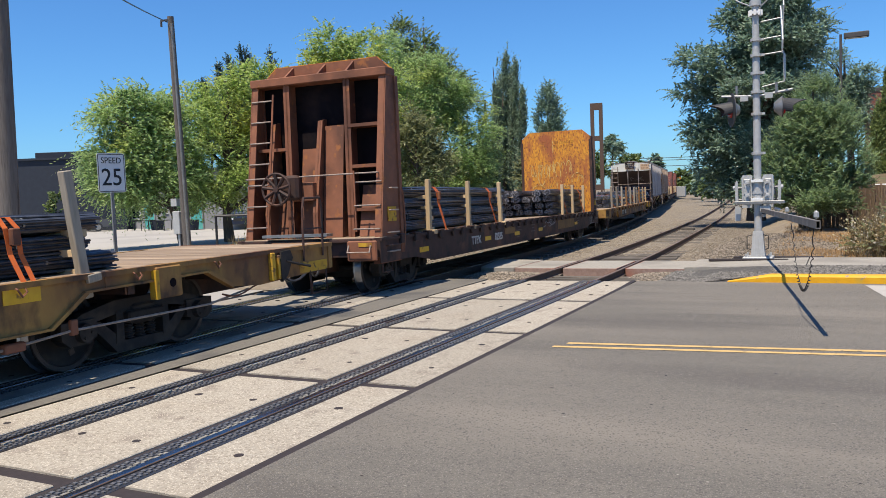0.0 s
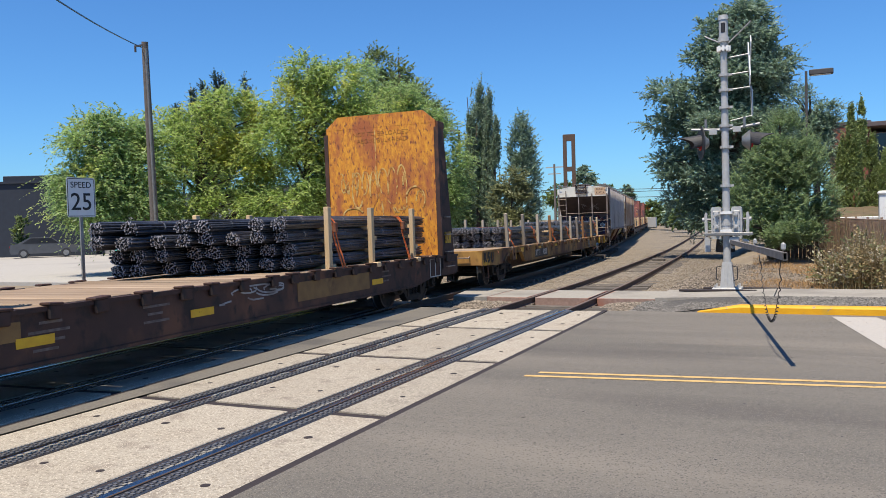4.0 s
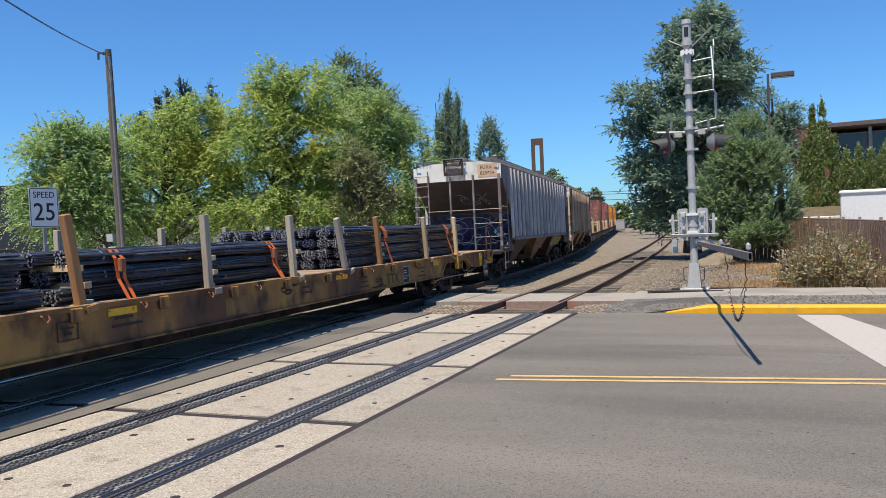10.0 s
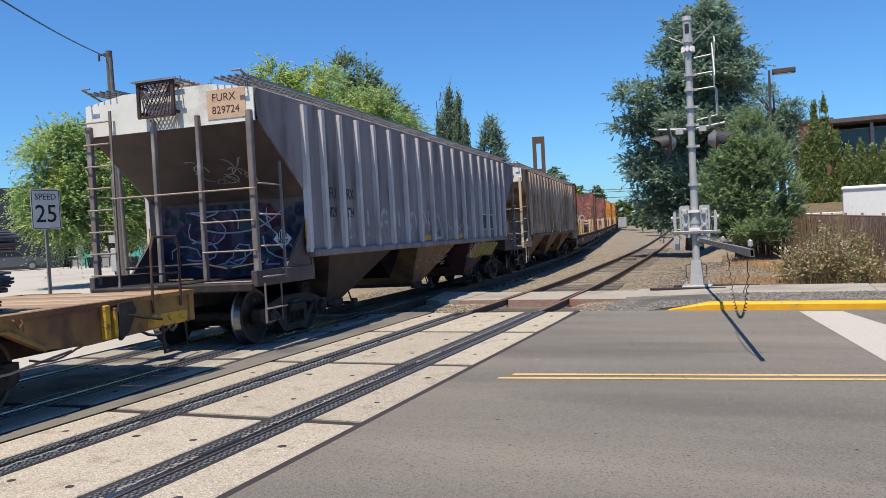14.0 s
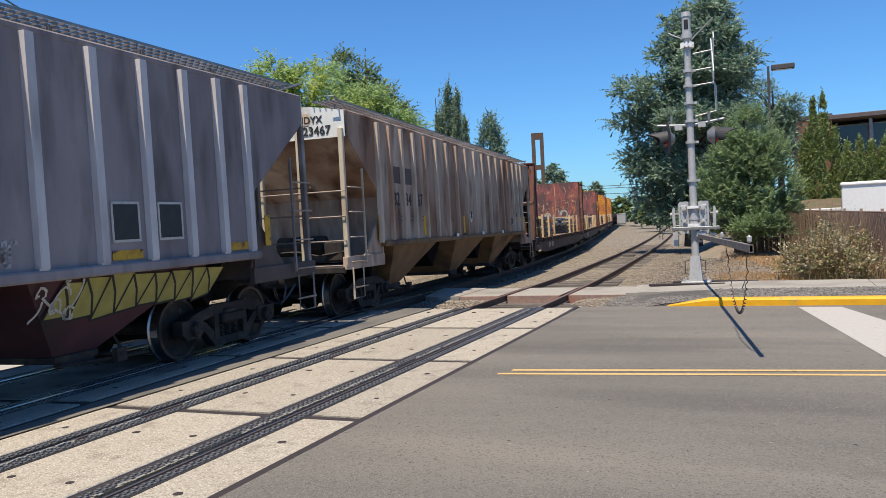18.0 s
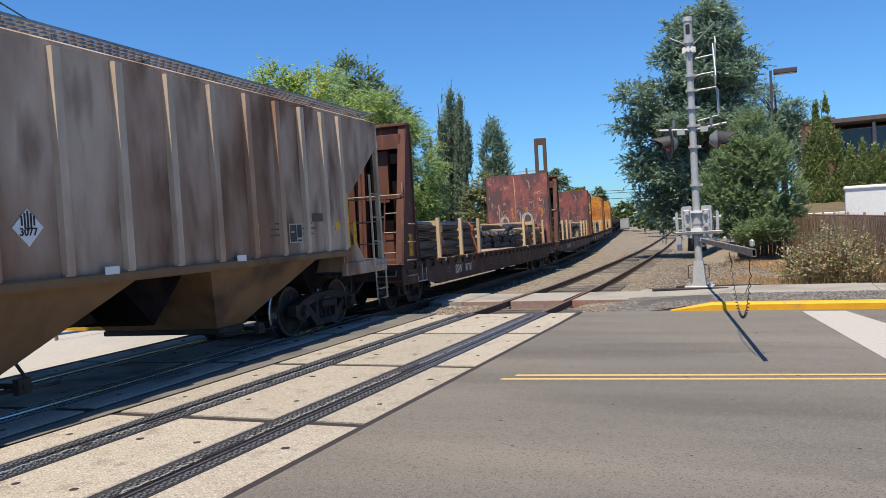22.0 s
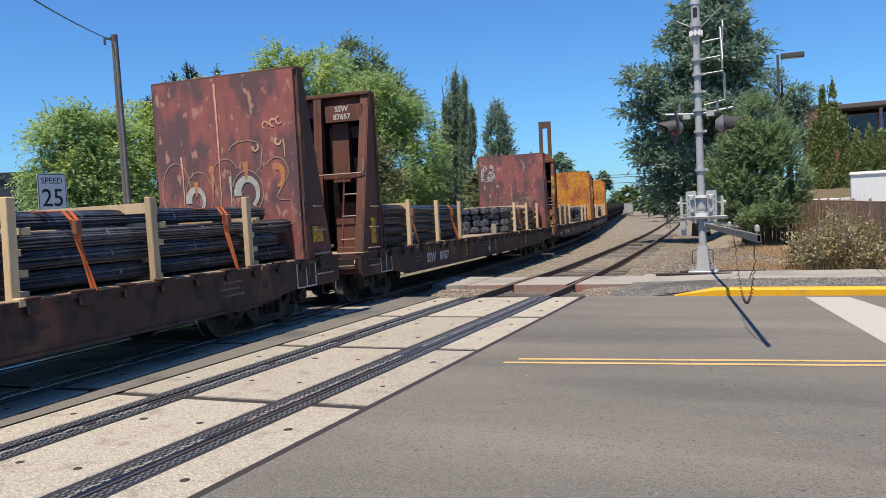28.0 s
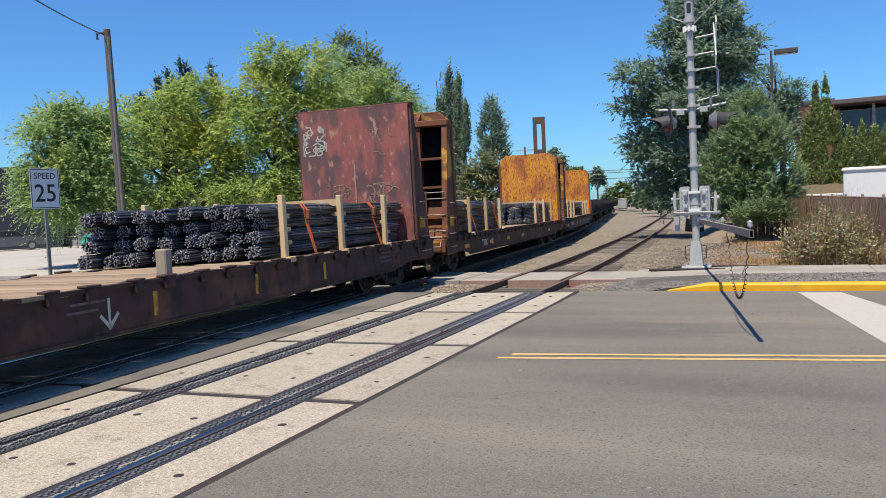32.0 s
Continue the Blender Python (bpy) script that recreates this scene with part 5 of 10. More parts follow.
def bulkhead_fittings(car, y, s, half_w, style, frame_mat, brake):
    def depth(z):
        return 0.90 - (z - 0.6) * 0.165 if style == "a" else 1.02 - (z - 0.6) * 0.235

    for k in range(8):
        z = 0.88 + 0.40 * k
        g = MB()
        xl = -half_w + 0.04
        rung(g, xl, xl + 0.42, y + s * (depth(z) - 0.02), z, s * 0.05)
        part("ladder_rung", g, SUNLIT_BAR, car)
    part("ladder_rail", MB().cyl((-half_w + 0.48, y + s * depth(0.9), 0.8), (-half_w + 0.48, y + s * depth(3.8), 3.8), 0.02, n=6), frame_mat, car)
    for k in range(3 if style == "a" else 0):
        z = 1.2 + 0.42 * k
        g = MB()
        rung(g, half_w - 0.55, half_w - 0.05, y + s * (depth(z) - 0.02), z, s * 0.05)
        part("ladder_rung", g, SUNLIT_BAR, car)
    if style == "a":
        part("ladder_rail", MB().box((half_w - 0.56, y + s * depth(1.7), 1.7), (0.03, 0.03, 1.1)), frame_mat, car)
    for z in (0.78, 1.12, 1.52, 1.92):
        for xs in (-1, 1):
            g = MB()
            grab(g, xs * (half_w - 0.0), y + s * 0.22, y + s * (depth(z) - 0.2), z, xs * 0.06)
            part("grab_iron", g, SUNLIT_BAR, car)
    g = MB()
    zr = 2.2 if style == "a" else 2.58
    rung(g, -half_w, half_w - 0.1, y + s * depth(zr), zr, s * 0.07)
    if style == "b":
        g.tube([(half_w - 0.1, y + s * (depth(zr) + 0.07), zr), (half_w - 0.04, y + s * (depth(zr) + 0.07), zr + 0.05), (half_w - 0.04, y + s * (depth(zr) + 0.05), zr + 0.27)], 0.011)
    part("hand_rail", g, SUNLIT_BAR, car, "long horizontal hand rail")
    hose = MB()
    hose.tube([(half_w + 0.03, y - s * 0.02, 0.75), (half_w + 0.05, y - s * 0.08, 1.2), (half_w + 0.04, y - s * 0.06, 1.8), (half_w, y, 2.05)], 0.018)
    part("pipe", hose, frame_mat, car)
    if style == "a":
        part("stiffener", MB().box((-0.25, y + s * 0.40, 1.92), (0.45, 0.5, 0.34), bev=0.01), frame_mat, car, "folded steel stiffener box")
        for x, wd, zt, dp in ((-0.30, 0.44, 2.75, 0.10), (0.22, 0.40, 3.15, 0.16), (-1.0, 0.40, 2.2, 0.10), (0.98, 0.46, 2.0, 0.12)):
            m = MB().prism([(y + s * 0.03, 1.05), (y + s * (dp + 0.26), 1.05), (y + s * dp, zt), (y + s * 0.03, zt)], "x", x - wd / 2, x + wd / 2)
            part("stiffener", m, frame_mat, car, "tapered stiffening plate of the bulkhead")
        for z in (1.55, 2.35, 3.1):
            part("bracket", MB().box((1.0, y + s * 0.20, z), (0.78, 0.34, 0.06)), frame_mat, car, "shelf plate between the posts")
        part("bracket", MB().box((-1.02, y + s * 0.20, 2.75), (0.66, 0.34, 0.06)), frame_mat, car, "shelf plate between the posts")
    else:
        part("sign_plate", MB().box((0.90, y + s * 0.30, 3.80), (0.80, 0.03, 0.33), bev=0.006), frame_mat, car, "painted plate across the posts")
        for x0, x1, z0, z1, d in ((0.56, 0.92, 2.45, 3.62, 0.16), (0.57, 1.00, 1.08, 2.02, 0.20), (-0.14, 0.02, 1.05, 3.64, 0.06), (-1.02, -0.58, 1.05, 2.9, 0.14)):
            m = MB().prism([(y + s * 0.03, z0), (y + s * (d + 0.03 * (z1 - z0)), z0), (y + s * d, z1), (y + s * 0.03, z1)], "x", x0, x1)
            part("stiffener", m, frame_mat, car, "box stiffener of the bulkhead")
        part("cross_bar", MB().box((0.91, y + s * 0.46, 2.55), (0.84, 0.14, 0.11), bev=0.01), frame_mat, car, "cross bar between the posts")
        part("foot_shelf", MB().box((1.10, y + s * 0.50, 1.08), (0.56, 0.60, 0.14), bev=0.01), frame_mat, car, "boxed shelf at the post's foot")
        for z in (1.30, 1.75, 2.18):
            g = MB()
            rung(g, 0.93, 1.36, y + s * (depth(z) - 0.12), z, s * 0.05)
            part("ladder_rung", g, SUNLIT_BAR, car)
        part("ladder_rail", MB().cyl((0.93, y + s * (depth(1.05) - 0.12), 1.05), (0.93, y + s * (depth(2.5) - 0.06), 2.5), 0.02, n=6), frame_mat, car)
    part("end_platform", MB().box((0, y + s * 0.80, 1.0), (2 * half_w - 0.3, 0.5, 0.04)), BROWN_DARK, car)
    if style == "a":
        part("step_board", MB().box((-0.2, y + s * 1.0, 1.12), (1.35, 0.22, 0.05)), GALV, car, "grating step over the coupler")
    else:
        st = part("step_board", MB().box((0.25, y + s * 1.0, 1.19), (1.10, 0.26, 0.05), bev=0.01), SIDEWALK, car, "pale worn step over the coupler")
        m = MB()
        for k in range(9):
            m.box((-0.24 + 0.12 * k, y + s * 1.12, 1.05), (0.05, 0.012, 0.24))
        for z in (0.95, 1.03, 1.11):
            m.box((0.25, y + s * 1.12, z), (1.05, 0.014, 0.025))
        part("step_grille", m, BROWN_DARK, st, "pierced dark riser of the step")
    part("corner_plate", MB().box((half_w - 0.30, y + s * 1.04, 0.82), (0.58, 0.06, 0.36), bev=0.02), frame_mat, car)
    part("corner_grab", MB().tube([(half_w - 0.55, y + s * 1.07, 0.92), (half_w - 0.55, y + s * 1.13, 0.80), (half_w - 0.12, y + s * 1.13, 0.80), (half_w - 0.12, y + s * 1.07, 0.92)], 0.013), SUNLIT_BAR, car)
    part("corner_mark", MB().box((half_w - 0.22, y + s * 1.075, 0.93), (0.26, 0.006, 0.07)), YELLOW_PAINT, car, "worn yellow corner stripe")
    if brake:
        b = MB()
        yb = y + s * 0.98
        cx, cz = -0.60, 1.98
        n = 20
        ring = [(cx + 0.29 * math.cos(2 * math.pi * k / n), yb, cz + 0.29 * math.sin(2 * math.pi * k / n)) for k in range(n + 1)]
        b.tube(ring, 0.024)
        for k in range(9):
            a = math.pi * 2 * k / 9 + 0.2
            b.cyl((cx, yb - s * 0.03, cz), (cx + 0.29 * math.cos(a), yb, cz + 0.29 * math.sin(a)), 0.030, 0.036, n=6)
        b.cyl((cx, yb + s * 0.03, cz), (cx, yb - s * 0.4, cz), 0.055, n=10)
        part("brake_wheel", b, BROWN_DARK, car, "rusty hand-brake wheel")
        part("brake_gear", MB().box((cx + 0.16, yb - s * 0.25, cz + 0.02), (0.4, 0.2, 0.46), bev=0.05), BROWN_DARK, car, "rusty hand-brake gear case")
        ch = MB()
        ch.tube([(cx + 0.18 + 0.012 * (k % 2), yb - s * 0.2, cz - 0.2 - 0.05 * k) for k in range(20)], 0.020, n=4)
        part("brake_chain", ch, BROWN_DARK, car)


def bulkhead_flat(front, rear, body, frame_mat, panel_mat, style, tag, number, mark_y, num_dy, label):
    car, mid, L = new_car("bulkhead_flat_car", label, front, rear, 1.75)
    hw, deck = 1.43, 1.03
    flat_frame(car, L, hw, deck, 0.47, 0.60, 1.5, body, DECK_WOOD)
    yb = L / 2 - 1.08
    top = 4.37 if style == "a" else 4.20
    for s in (-1, 1):
        yb = L / 2 - (0.95 if style == "a" else 1.08)
        bulkhead(car, s * yb, s, hw, deck, top, frame_mat[0 if s < 0 else 1], panel_mat, style)
        bulkhead_fittings(car, s * yb, s, hw, style, frame_mat[0 if s < 0 else 1], s < 0)
        part("reflector", MB().box((hw + 0.012, s * (yb + 0.4), 1.45), (0.02, 0.34, 0.26) if s > 0 or style == "a" else (0.02, 0.22, 0.50)), YELLOW_PAINT, car, "yellow painted plate")
    r2 = random.Random(int(front * 10))
    lettering("lettering", tag, 0.255 if style == "a" else 0.31, pose(hw + 0.017, mark_y, 0.71) @ FACE_X, WHITE_MARK, car, "white stencilled letters", 0.007, 1.08)
    lettering("lettering", number, 0.25 if style == "a" else 0.28, pose(hw + 0.017, mark_y + num_dy, 0.71) @ FACE_X, WHITE_MARK, car, "white stencilled number", 0.007, 1.05)
    small_marks(car, hw + 0.016, 0.88, [mark_y + 3.6, mark_y + 5.2, -mark_y + 1.2], r2)
    if style == "b":
        part("paint_patch", MB().box((hw + 0.017, mark_y - 0.02, 0.935), (0.006, 0.46, 0.12)), TAN_PATCH, car, "faded ochre patch over the letters")
        for z in (0.70, 0.79):
            part("chalk_bar", MB().box((hw + 0.017, mark_y - 0.92, z), (0.004, 0.36, 0.022)), DULL_MARK, car, "faint chalked bar")
    for y in ((mark_y + 0.88, mark_y + 3.45, mark_y + 6.03, 6.0, -8.4) if style == "a" else ()):
        part("reflector", MB().box((hw + 0.017, y, 0.71), (0.008, 0.46, 0.10)), REFLECT_YELLOW, car, "yellow reflective strip")
    return car, mid, L


CREAM_POST = mat("cream_post", (0.58, 0.50, 0.37), (0.45, 0.37, 0.26), scale=5, rough=0.7, c3=(0.30, 0.21, 0.14), s3=2.0, stretch=(1, 1, 0.4))
PATCH_DARK = mat("dark_patch_paint", (0.13, 0.085, 0.07), (0.10, 0.07, 0.06), scale=5, rough=0.7)
TAG_PLATE = mat("stained_plate", (0.60, 0.42, 0.28), (0.50, 0.34, 0.22), scale=6, rough=0.7)
FADED_WHITE = mat("faded_white_spray", (0.46, 0.45, 0.45), (0.34, 0.33, 0.33), scale=9, rough=0.7, c3=(0.24, 0.21, 0.20), s3=3.0, lo=0.47, hi=0.60)
SPRAY = [mat("spray_" + n, c, tuple(v * 0.7 for v in c), scale=4, rough=0.6) for n, c in (("blue", (0.045, 0.045, 0.085)), ("purple", (0.12, 0.055, 0.12)), ("teal", (0.045, 0.065, 0.075)), ("pale", (0.42, 0.40, 0.50)), ("lime", (0.42, 0.37, 0.10)), ("maroon", (0.14, 0.03, 0.045)))]
LINE_TAG = mat("pale_scribble", (0.40, 0.27, 0.20), (0.24, 0.13, 0.095), scale=11, rough=0.7)


SLOPE_DARK = mat("sooty_slope_sheet", (0.095, 0.070, 0.064), (0.068, 0.050, 0.046), scale=3, rough=0.65, c3=(0.14, 0.10, 0.09), s3=0.8)
POST_BROWN = mat("grey_brown_post", (0.20, 0.165, 0.15), (0.14, 0.112, 0.10), scale=6, rough=0.6, c3=(0.30, 0.27, 0.255), s3=1.5)
CHUTE_SOOT = mat("sooty_chute", (0.075, 0.050, 0.036), (0.05, 0.035, 0.027), scale=3, rough=0.75, c3=(0.025, 0.02, 0.017), s3=0.9)


def rib_y(i):
    """Where the i-th of the eighteen side ribs of a hopper stands; the bays narrow to the ends."""
    u = (i - 8.5) / 8.5
    return 6.98 * u * (1.12 - 0.12 * u * u) - 0.15


def bay_y(i):
    return 0.5 * (rib_y(i) + rib_y(i + 1))


def hopper(front, rear, skin, end_skin, post_mat, seed, label):
    car, mid, L = new_car("covered_hopper_car", label, front, rear, 1.95)
    H = L / 2
    hw, eave, sill = 1.52, 3.88, 1.44
    E = H - 0.24                              # the upright end sheets stand here
    dz0 = 3.43                                # below this the ends slope in
    for s in (-1, 1):
        m = MB()
        m.prism([(-E, eave), (E, eave), (E - 0.08, dz0), (H - 1.80, 2.33), (H - 1.82, sill), (-H + 1.82, sill), (-H + 1.80, 2.33), (-E + 0.08, dz0)], "x", s * hw - 0.012, s * hw + 0.012)
        part("side_sheet", m, skin, car)
        for i in range(18):
            y = rib_y(i)
            m = MB()
            m.prism([(s * hw, y - 0.070), (s * (hw + 0.085), y - 0.058), (s * (hw + 0.085), y + 0.058), (s * hw, y + 0.070)], "z", sill + 0.03, eave - 0.03)
            m.prism([(y - 0.07, sill + 0.03), (y + 0.07, sill + 0.03), (y + 0.05, sill - 0.03), (y - 0.05, sill - 0.03)], "x", s * hw, s * (hw + 0.07))
            part("rib", m, GREY_RIB if skin is GREY_HOPPER else TAN_RIB, car, "folded upright side rib")
        part("side_chord", MB().box((s * (hw - 0.03), 0, eave + 0.01), (0.10, 2 * E, 0.09), bev=0.02), skin, car)
        part("side_chord", MB().box((s * (hw + 0.01), 0, sill - 0.05), (0.15, L - 3.6, 0.12), bev=0.02), skin if skin is GREY_HOPPER else CHUTE, car)
        for y in [bay_y(i) for i in ((7, 10, 13, 16) if skin is GREY_HOPPER else ())]:
            part("reflector", MB().box((s * (hw + 0.018), y, sill + 0.10), (0.01, 0.5, 0.11)), YELLOW_PAINT, car, "yellow reflective strip")
        for y in (-7.15, 7.3):
            part("reflector", MB().box((s * (hw + 0.018), y, sill + 0.30), (0.012, 0.14, 0.46)), YELLOW_PAINT, car, "yellow reflective strip")
    m = MB()
    sec = [(-hw, eave + 0.04), (-0.8, eave + 0.16), (0, eave + 0.20), (0.8, eave + 0.16), (hw, eave + 0.04), (hw, eave - 0.02), (-hw, eave - 0.02)]
    m.prism(sec, "y", -E, E)
    part("roof", m, skin, car)
    for i in range(9):
        part("roof_batten", MB().box((0, -H + 1 + (L - 2) * i / 8, eave + 0.18), (2.2, 0.06, 0.05)), skin, car)
    for x in (-1.16, 1.16):
        g = MB()
        for k in range(5):
            g.box((x - 0.24 + 0.12 * k, 0, eave + 0.235), (0.022, 2 * E + 0.2, 0.03))
        for i in range(int(2 * E / 0.14)):
            g.box((x, -E + i * 0.14, eave + 0.23), (0.50, 0.016, 0.022))
        for i in range(12):
            g.box((x, -E + 0.4 + (2 * E - 0.8) * i / 11, eave + 0.17), (0.05, 0.05, 0.12))
        part("running_board", g, GALV, car, "galvanised grating roof walkway")
    for s in (-1, 1):
        g = MB()
        for k in range(6):
            g.box((-0.07, s * (H - 0.02) - s * 0.12 * k, eave + 0.28), (0.8, 0.022, 0.03))
        for k in range(6):
            g.box((-0.43 + 0.144 * k, s * (H - 0.32), eave + 0.275), (0.016, 0.62, 0.022))
        part("running_board", g, GALV, car, "galvanised grating end walkway")
        g = MB()
        for xs in (-1.42, 1.42):
            g.tube([(xs, s * (E - 0.6), eave + 0.05), (xs, s * (H - 0.05), eave + 0.28), (xs * 0.9, s * (H - 0.05), eave + 0.28)], 0.014)
        part("hand_rail", g, GALV, car)
    for i in range(5):
        y = -H + 2 + (L - 4) * i / 4
        part("hatch", MB().box((0, y, eave + 0.26), (0.62, (L - 4) / 4 - 0.35, 0.13), bev=0.05), skin, car)
    for s in (-1, 1):
        m = MB()
        m.prism([(-hw, dz0), (hw, dz0), (hw, eave + 0.04), (0.8, eave + 0.16), (-0.8, eave + 0.16), (-hw, eave + 0.04)], "y", s * E, s * (E + 0.025))
        part("end_sheet", m, HOPPER_WHITE, car, "off-white painted end sheet")
        m = MB()
        prof = [(s * (E + 0.01), dz0 + 0.02), (s * (H - 1.80), 2.35), (s * (H - 1.83), 1.05), (s * (H - 1.88), 1.05), (s * (H - 1.86), 2.35), (s * (E - 0.05), dz0 + 0.02)]
        m.prism(prof, "x", -hw + 0.012, hw - 0.012)
        part("slope_sheet", m, end_skin, car, "end slope sheet")
        for x in (-hw + 0.07, -0.24, 0.56, hw - 0.07):
            part("end_post", MB().box((x, s * (E + 0.055), 2.33), (0.062 if abs(x) < 1 else 0.09, 0.09, 2.52), bev=0.01), post_mat, car, "upright end post")
        part("end_platform", MB().box((0, s * (H - 0.95), 1.00), (2.7, 1.7, 0.05)), STEEL_DARK, car)
        part("end_sill", MB().box((0, s * (H - 0.06), 0.96), (2.9, 0.12, 0.13), bev=0.02), STEEL_DARK, car)
        part("draft_sill", MB().box((0, s * (H - 1.4), 0.86), (0.42, 2.8, 0.40), bev=0.02), STEEL_DARK, car)
        for x in (-hw + 0.06, hw - 0.06):
            part("side_sill", MB().box((x, s * (H - 0.98), 1.08), (0.10, 1.86, 0.24), bev=0.01), end_skin, car)
            part("gusset", MB().prism([(s * (H - 1.70), 1.9), (s * (H - 1.95), 1.2), (s * (H - 1.0), 1.2)], "x", x - 0.02, x + 0.02), end_skin, car)
        if skin is not GREY_HOPPER or s > 0:
            part("air_tank", MB().cyl((-0.5, s * (H - 1.25), 1.42), (0.5, s * (H - 1.25), 1.42), 0.2, n=14).box((0.9, s * (H - 0.9), 1.3), (0.4, 0.3, 0.4), bev=0.03), STEEL_DARK, car, "brake reservoir under the slope sheet", smooth=True)
        pp = MB()
        pp.tube([(-1.2, s * (H - 0.55), 1.3), (0.2, s * (H - 0.6), 1.32), (0.6, s * (H - 0.7), 1.22), (1.2, s * (H - 0.8), 1.3)], 0.025)
        part("brake_pipe", pp, STEEL_DARK, car)
        coupler(car, s * H, s)
        for k in range(8):
            z = 1.22 + 0.345 * k
            g = MB()
            rung(g, -hw + 0.04, -hw + 0.50, s * (E + 0.09), z, s * 0.06)
            part("ladder_rung", g, SUNLIT_BAR, car)
        for k, z in enumerate((1.04, 1.50, 1.95)):
            g = MB()
            rung(g, 0.58, hw - 0.05, s * (E + 0.09), z, s * 0.05)
            part("ladder_rung", g, SUNLIT_BAR, car)
        for z in (0.62, 1.10, 1.56, 2.03, 2.49):
            for xs in (-1, 1):
                g = MB()
                y0, y1 = s * (E + 0.03), s * (E - 0.56)
                g.tube([(xs * (hw + 0.0), y0, z), (xs * (hw + 0.05), y0, z), (xs * (hw + 0.05), y1, z)], 0.012)
                part("ladder_rung", g, SUNLIT_BAR, car)
        for xs in (-1, 1):
            part("ladder_rail", MB().box((xs * (hw + 0.05), s * (E - 0.56), 1.96), (0.03, 0.04, 1.8)), post_mat, car)
            part("step", MB().tube([(xs * (hw + 0.02), s * (E + 0.03), 1.0), (xs * (hw + 0.02), s * (E + 0.03), 0.42), (xs * (hw + 0.02), s * (E - 0.45), 0.42), (xs * (hw + 0.02), s * (E - 0.45), 1.0)], 0.016), post_mat, car)
        part("ladder_rail", MB().box((-hw + 0.52, s * (E + 0.10), 2.4), (0.04, 0.03, 2.8)), post_mat, car)
        g = MB()
        rung(g, -hw + 0.5, hw, s * (E + 0.10), 2.42, s * 0.05)
        part("hand_rail", g, SUNLIT_BAR, car)
    for i, y in enumerate((-4.66, 0.0, 4.45)):
        hl = 1.62
        m = MB()
        top = [(-hw + 0.02, y - hl), (hw - 0.02, y - hl), (hw - 0.02, y + hl), (-hw + 0.02, y + hl)]
        yo = y - 0.55
        low = [(-1.0, yo - 0.30), (1.0, yo - 0.30), (1.0, yo + 0.30), (-1.0, yo + 0.30)]
        m.add([(a, b, sill - 0.02) for a, b in top] + [(a, b, 0.44) for a, b in low], [(0, 1, 5, 4), (1, 2, 6, 5), (2, 3, 7, 6), (3, 0, 4, 7), (4, 5, 6, 7)])
        ch = part("chute", m, CHUTE if skin is not GREY_HOPPER else CHUTE_MAROON if i == 2 else CHUTE if i == 1 else CHUTE_SOOT, car, "stained discharge chute")
        part("outlet_gate", MB().box((0, yo, 0.42), (2.1, 0.66, 0.08), bev=0.01).box((1.0, yo, 0.36), (0.1, 0.5, 0.06)), STEEL_DARK, ch)
        part("gate_shaft", MB().cyl((-1.25, yo + 0.5, 0.36), (1.25, yo + 0.5, 0.36), 0.03).box((1.2, yo + 0.5, 0.36), (0.08, 0.16, 0.16)).tube([(1.1, yo - 0.3, 0.36), (1.15, yo + 0.9, 0.30), (1.15, yo + 1.05, 0.30)], 0.02).tube([(1.05, yo + 0.75, 0.32), (1.05, yo + 0.55, 0.62)], 0.018), STEEL_DARK, ch, "gate shaft with its capstan")
    # ridge fillers, their black colour standing for the shade between the chutes
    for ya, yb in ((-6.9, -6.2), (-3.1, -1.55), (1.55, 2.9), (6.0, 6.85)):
        part("cross_ridge", MB().prism([(ya - 0.1, sill), (yb + 0.1, sill), (yb - 0.1, sill - 0.12), (ya + 0.1, sill - 0.12)], "x", -hw + 0.03, hw - 0.03).prism([(ya, sill - 0.1), (yb, sill - 0.1), ((ya + yb) / 2, sill - 0.75)], "x", -hw + 0.5, hw - 0.5), RECESS_SHADE, car, "ridge sheet between the chutes, blackened for the shade there")
    part("centre_sill", MB().box((0, 0, 0.90), (0.36, L - 0.4, 0.30)), STEEL_DARK, car)
    return car, mid, L, E


def ribbon(points, w0, w1, y):
    """A flat painted stroke through points in x and z, on the sheet at y, its width running from w0 to w1."""
    m = MB()
    n = len(points) - 1
    side = []
    for k, (x, z) in enumerate(points):
        (ax, az), (bx, bz) = points[max(0, k - 1)], points[min(n, k + 1)]
        d = math.hypot(bx - ax, bz - az) or 1.0
        w = w0 + (w1 - w0) * k / n
        side.append((-(bz - az) / d * w, (bx - ax) / d * w))
    for k in range(n):
        (ax, az), (bx, bz), (p, q), (u, v) = points[k], points[k + 1], side[k], side[k + 1]
        m.add([(ax + p, y, az + q), (bx + u, y, bz + v), (bx - u, y, bz - v), (ax - p, y, az - q)], [(0, 1, 2, 3)])
    return m


def arc(cx, cz, rx, rz, a0, a1, n=12):
    return [(cx + rx * math.cos(radians(a0 + (a1 - a0) * k / n)), cz + rz * math.sin(radians(a0 + (a1 - a0) * k / n))) for k in range(n + 1)]


def tag(parent, seed, n, w, h, width, M, material, label="sprayed scribble of plain strokes"):
    mb = strokes(random.Random(seed), n, w, h, width)
    return tagged(part("scribble", mb, material, parent, label, M), kind="stuff")



# A: long flat, its tail in view at the start
carA, midA, LA = long_flat(-17.2, 10.3)
TA = LA / 2 - 3.55
load_stack(midA, TA, 2.2, 9.6, 3, 0.155, seed=3, straps=(8.35, 3.6), battens=(3.0, 5.0, 7.0, 9.0))
load_stack(midA, TA, -6.0, 1.6, 3, 0.155, seed=4, straps=(-4.8, 0.2), battens=(-5.0, -2.0, 1.0))
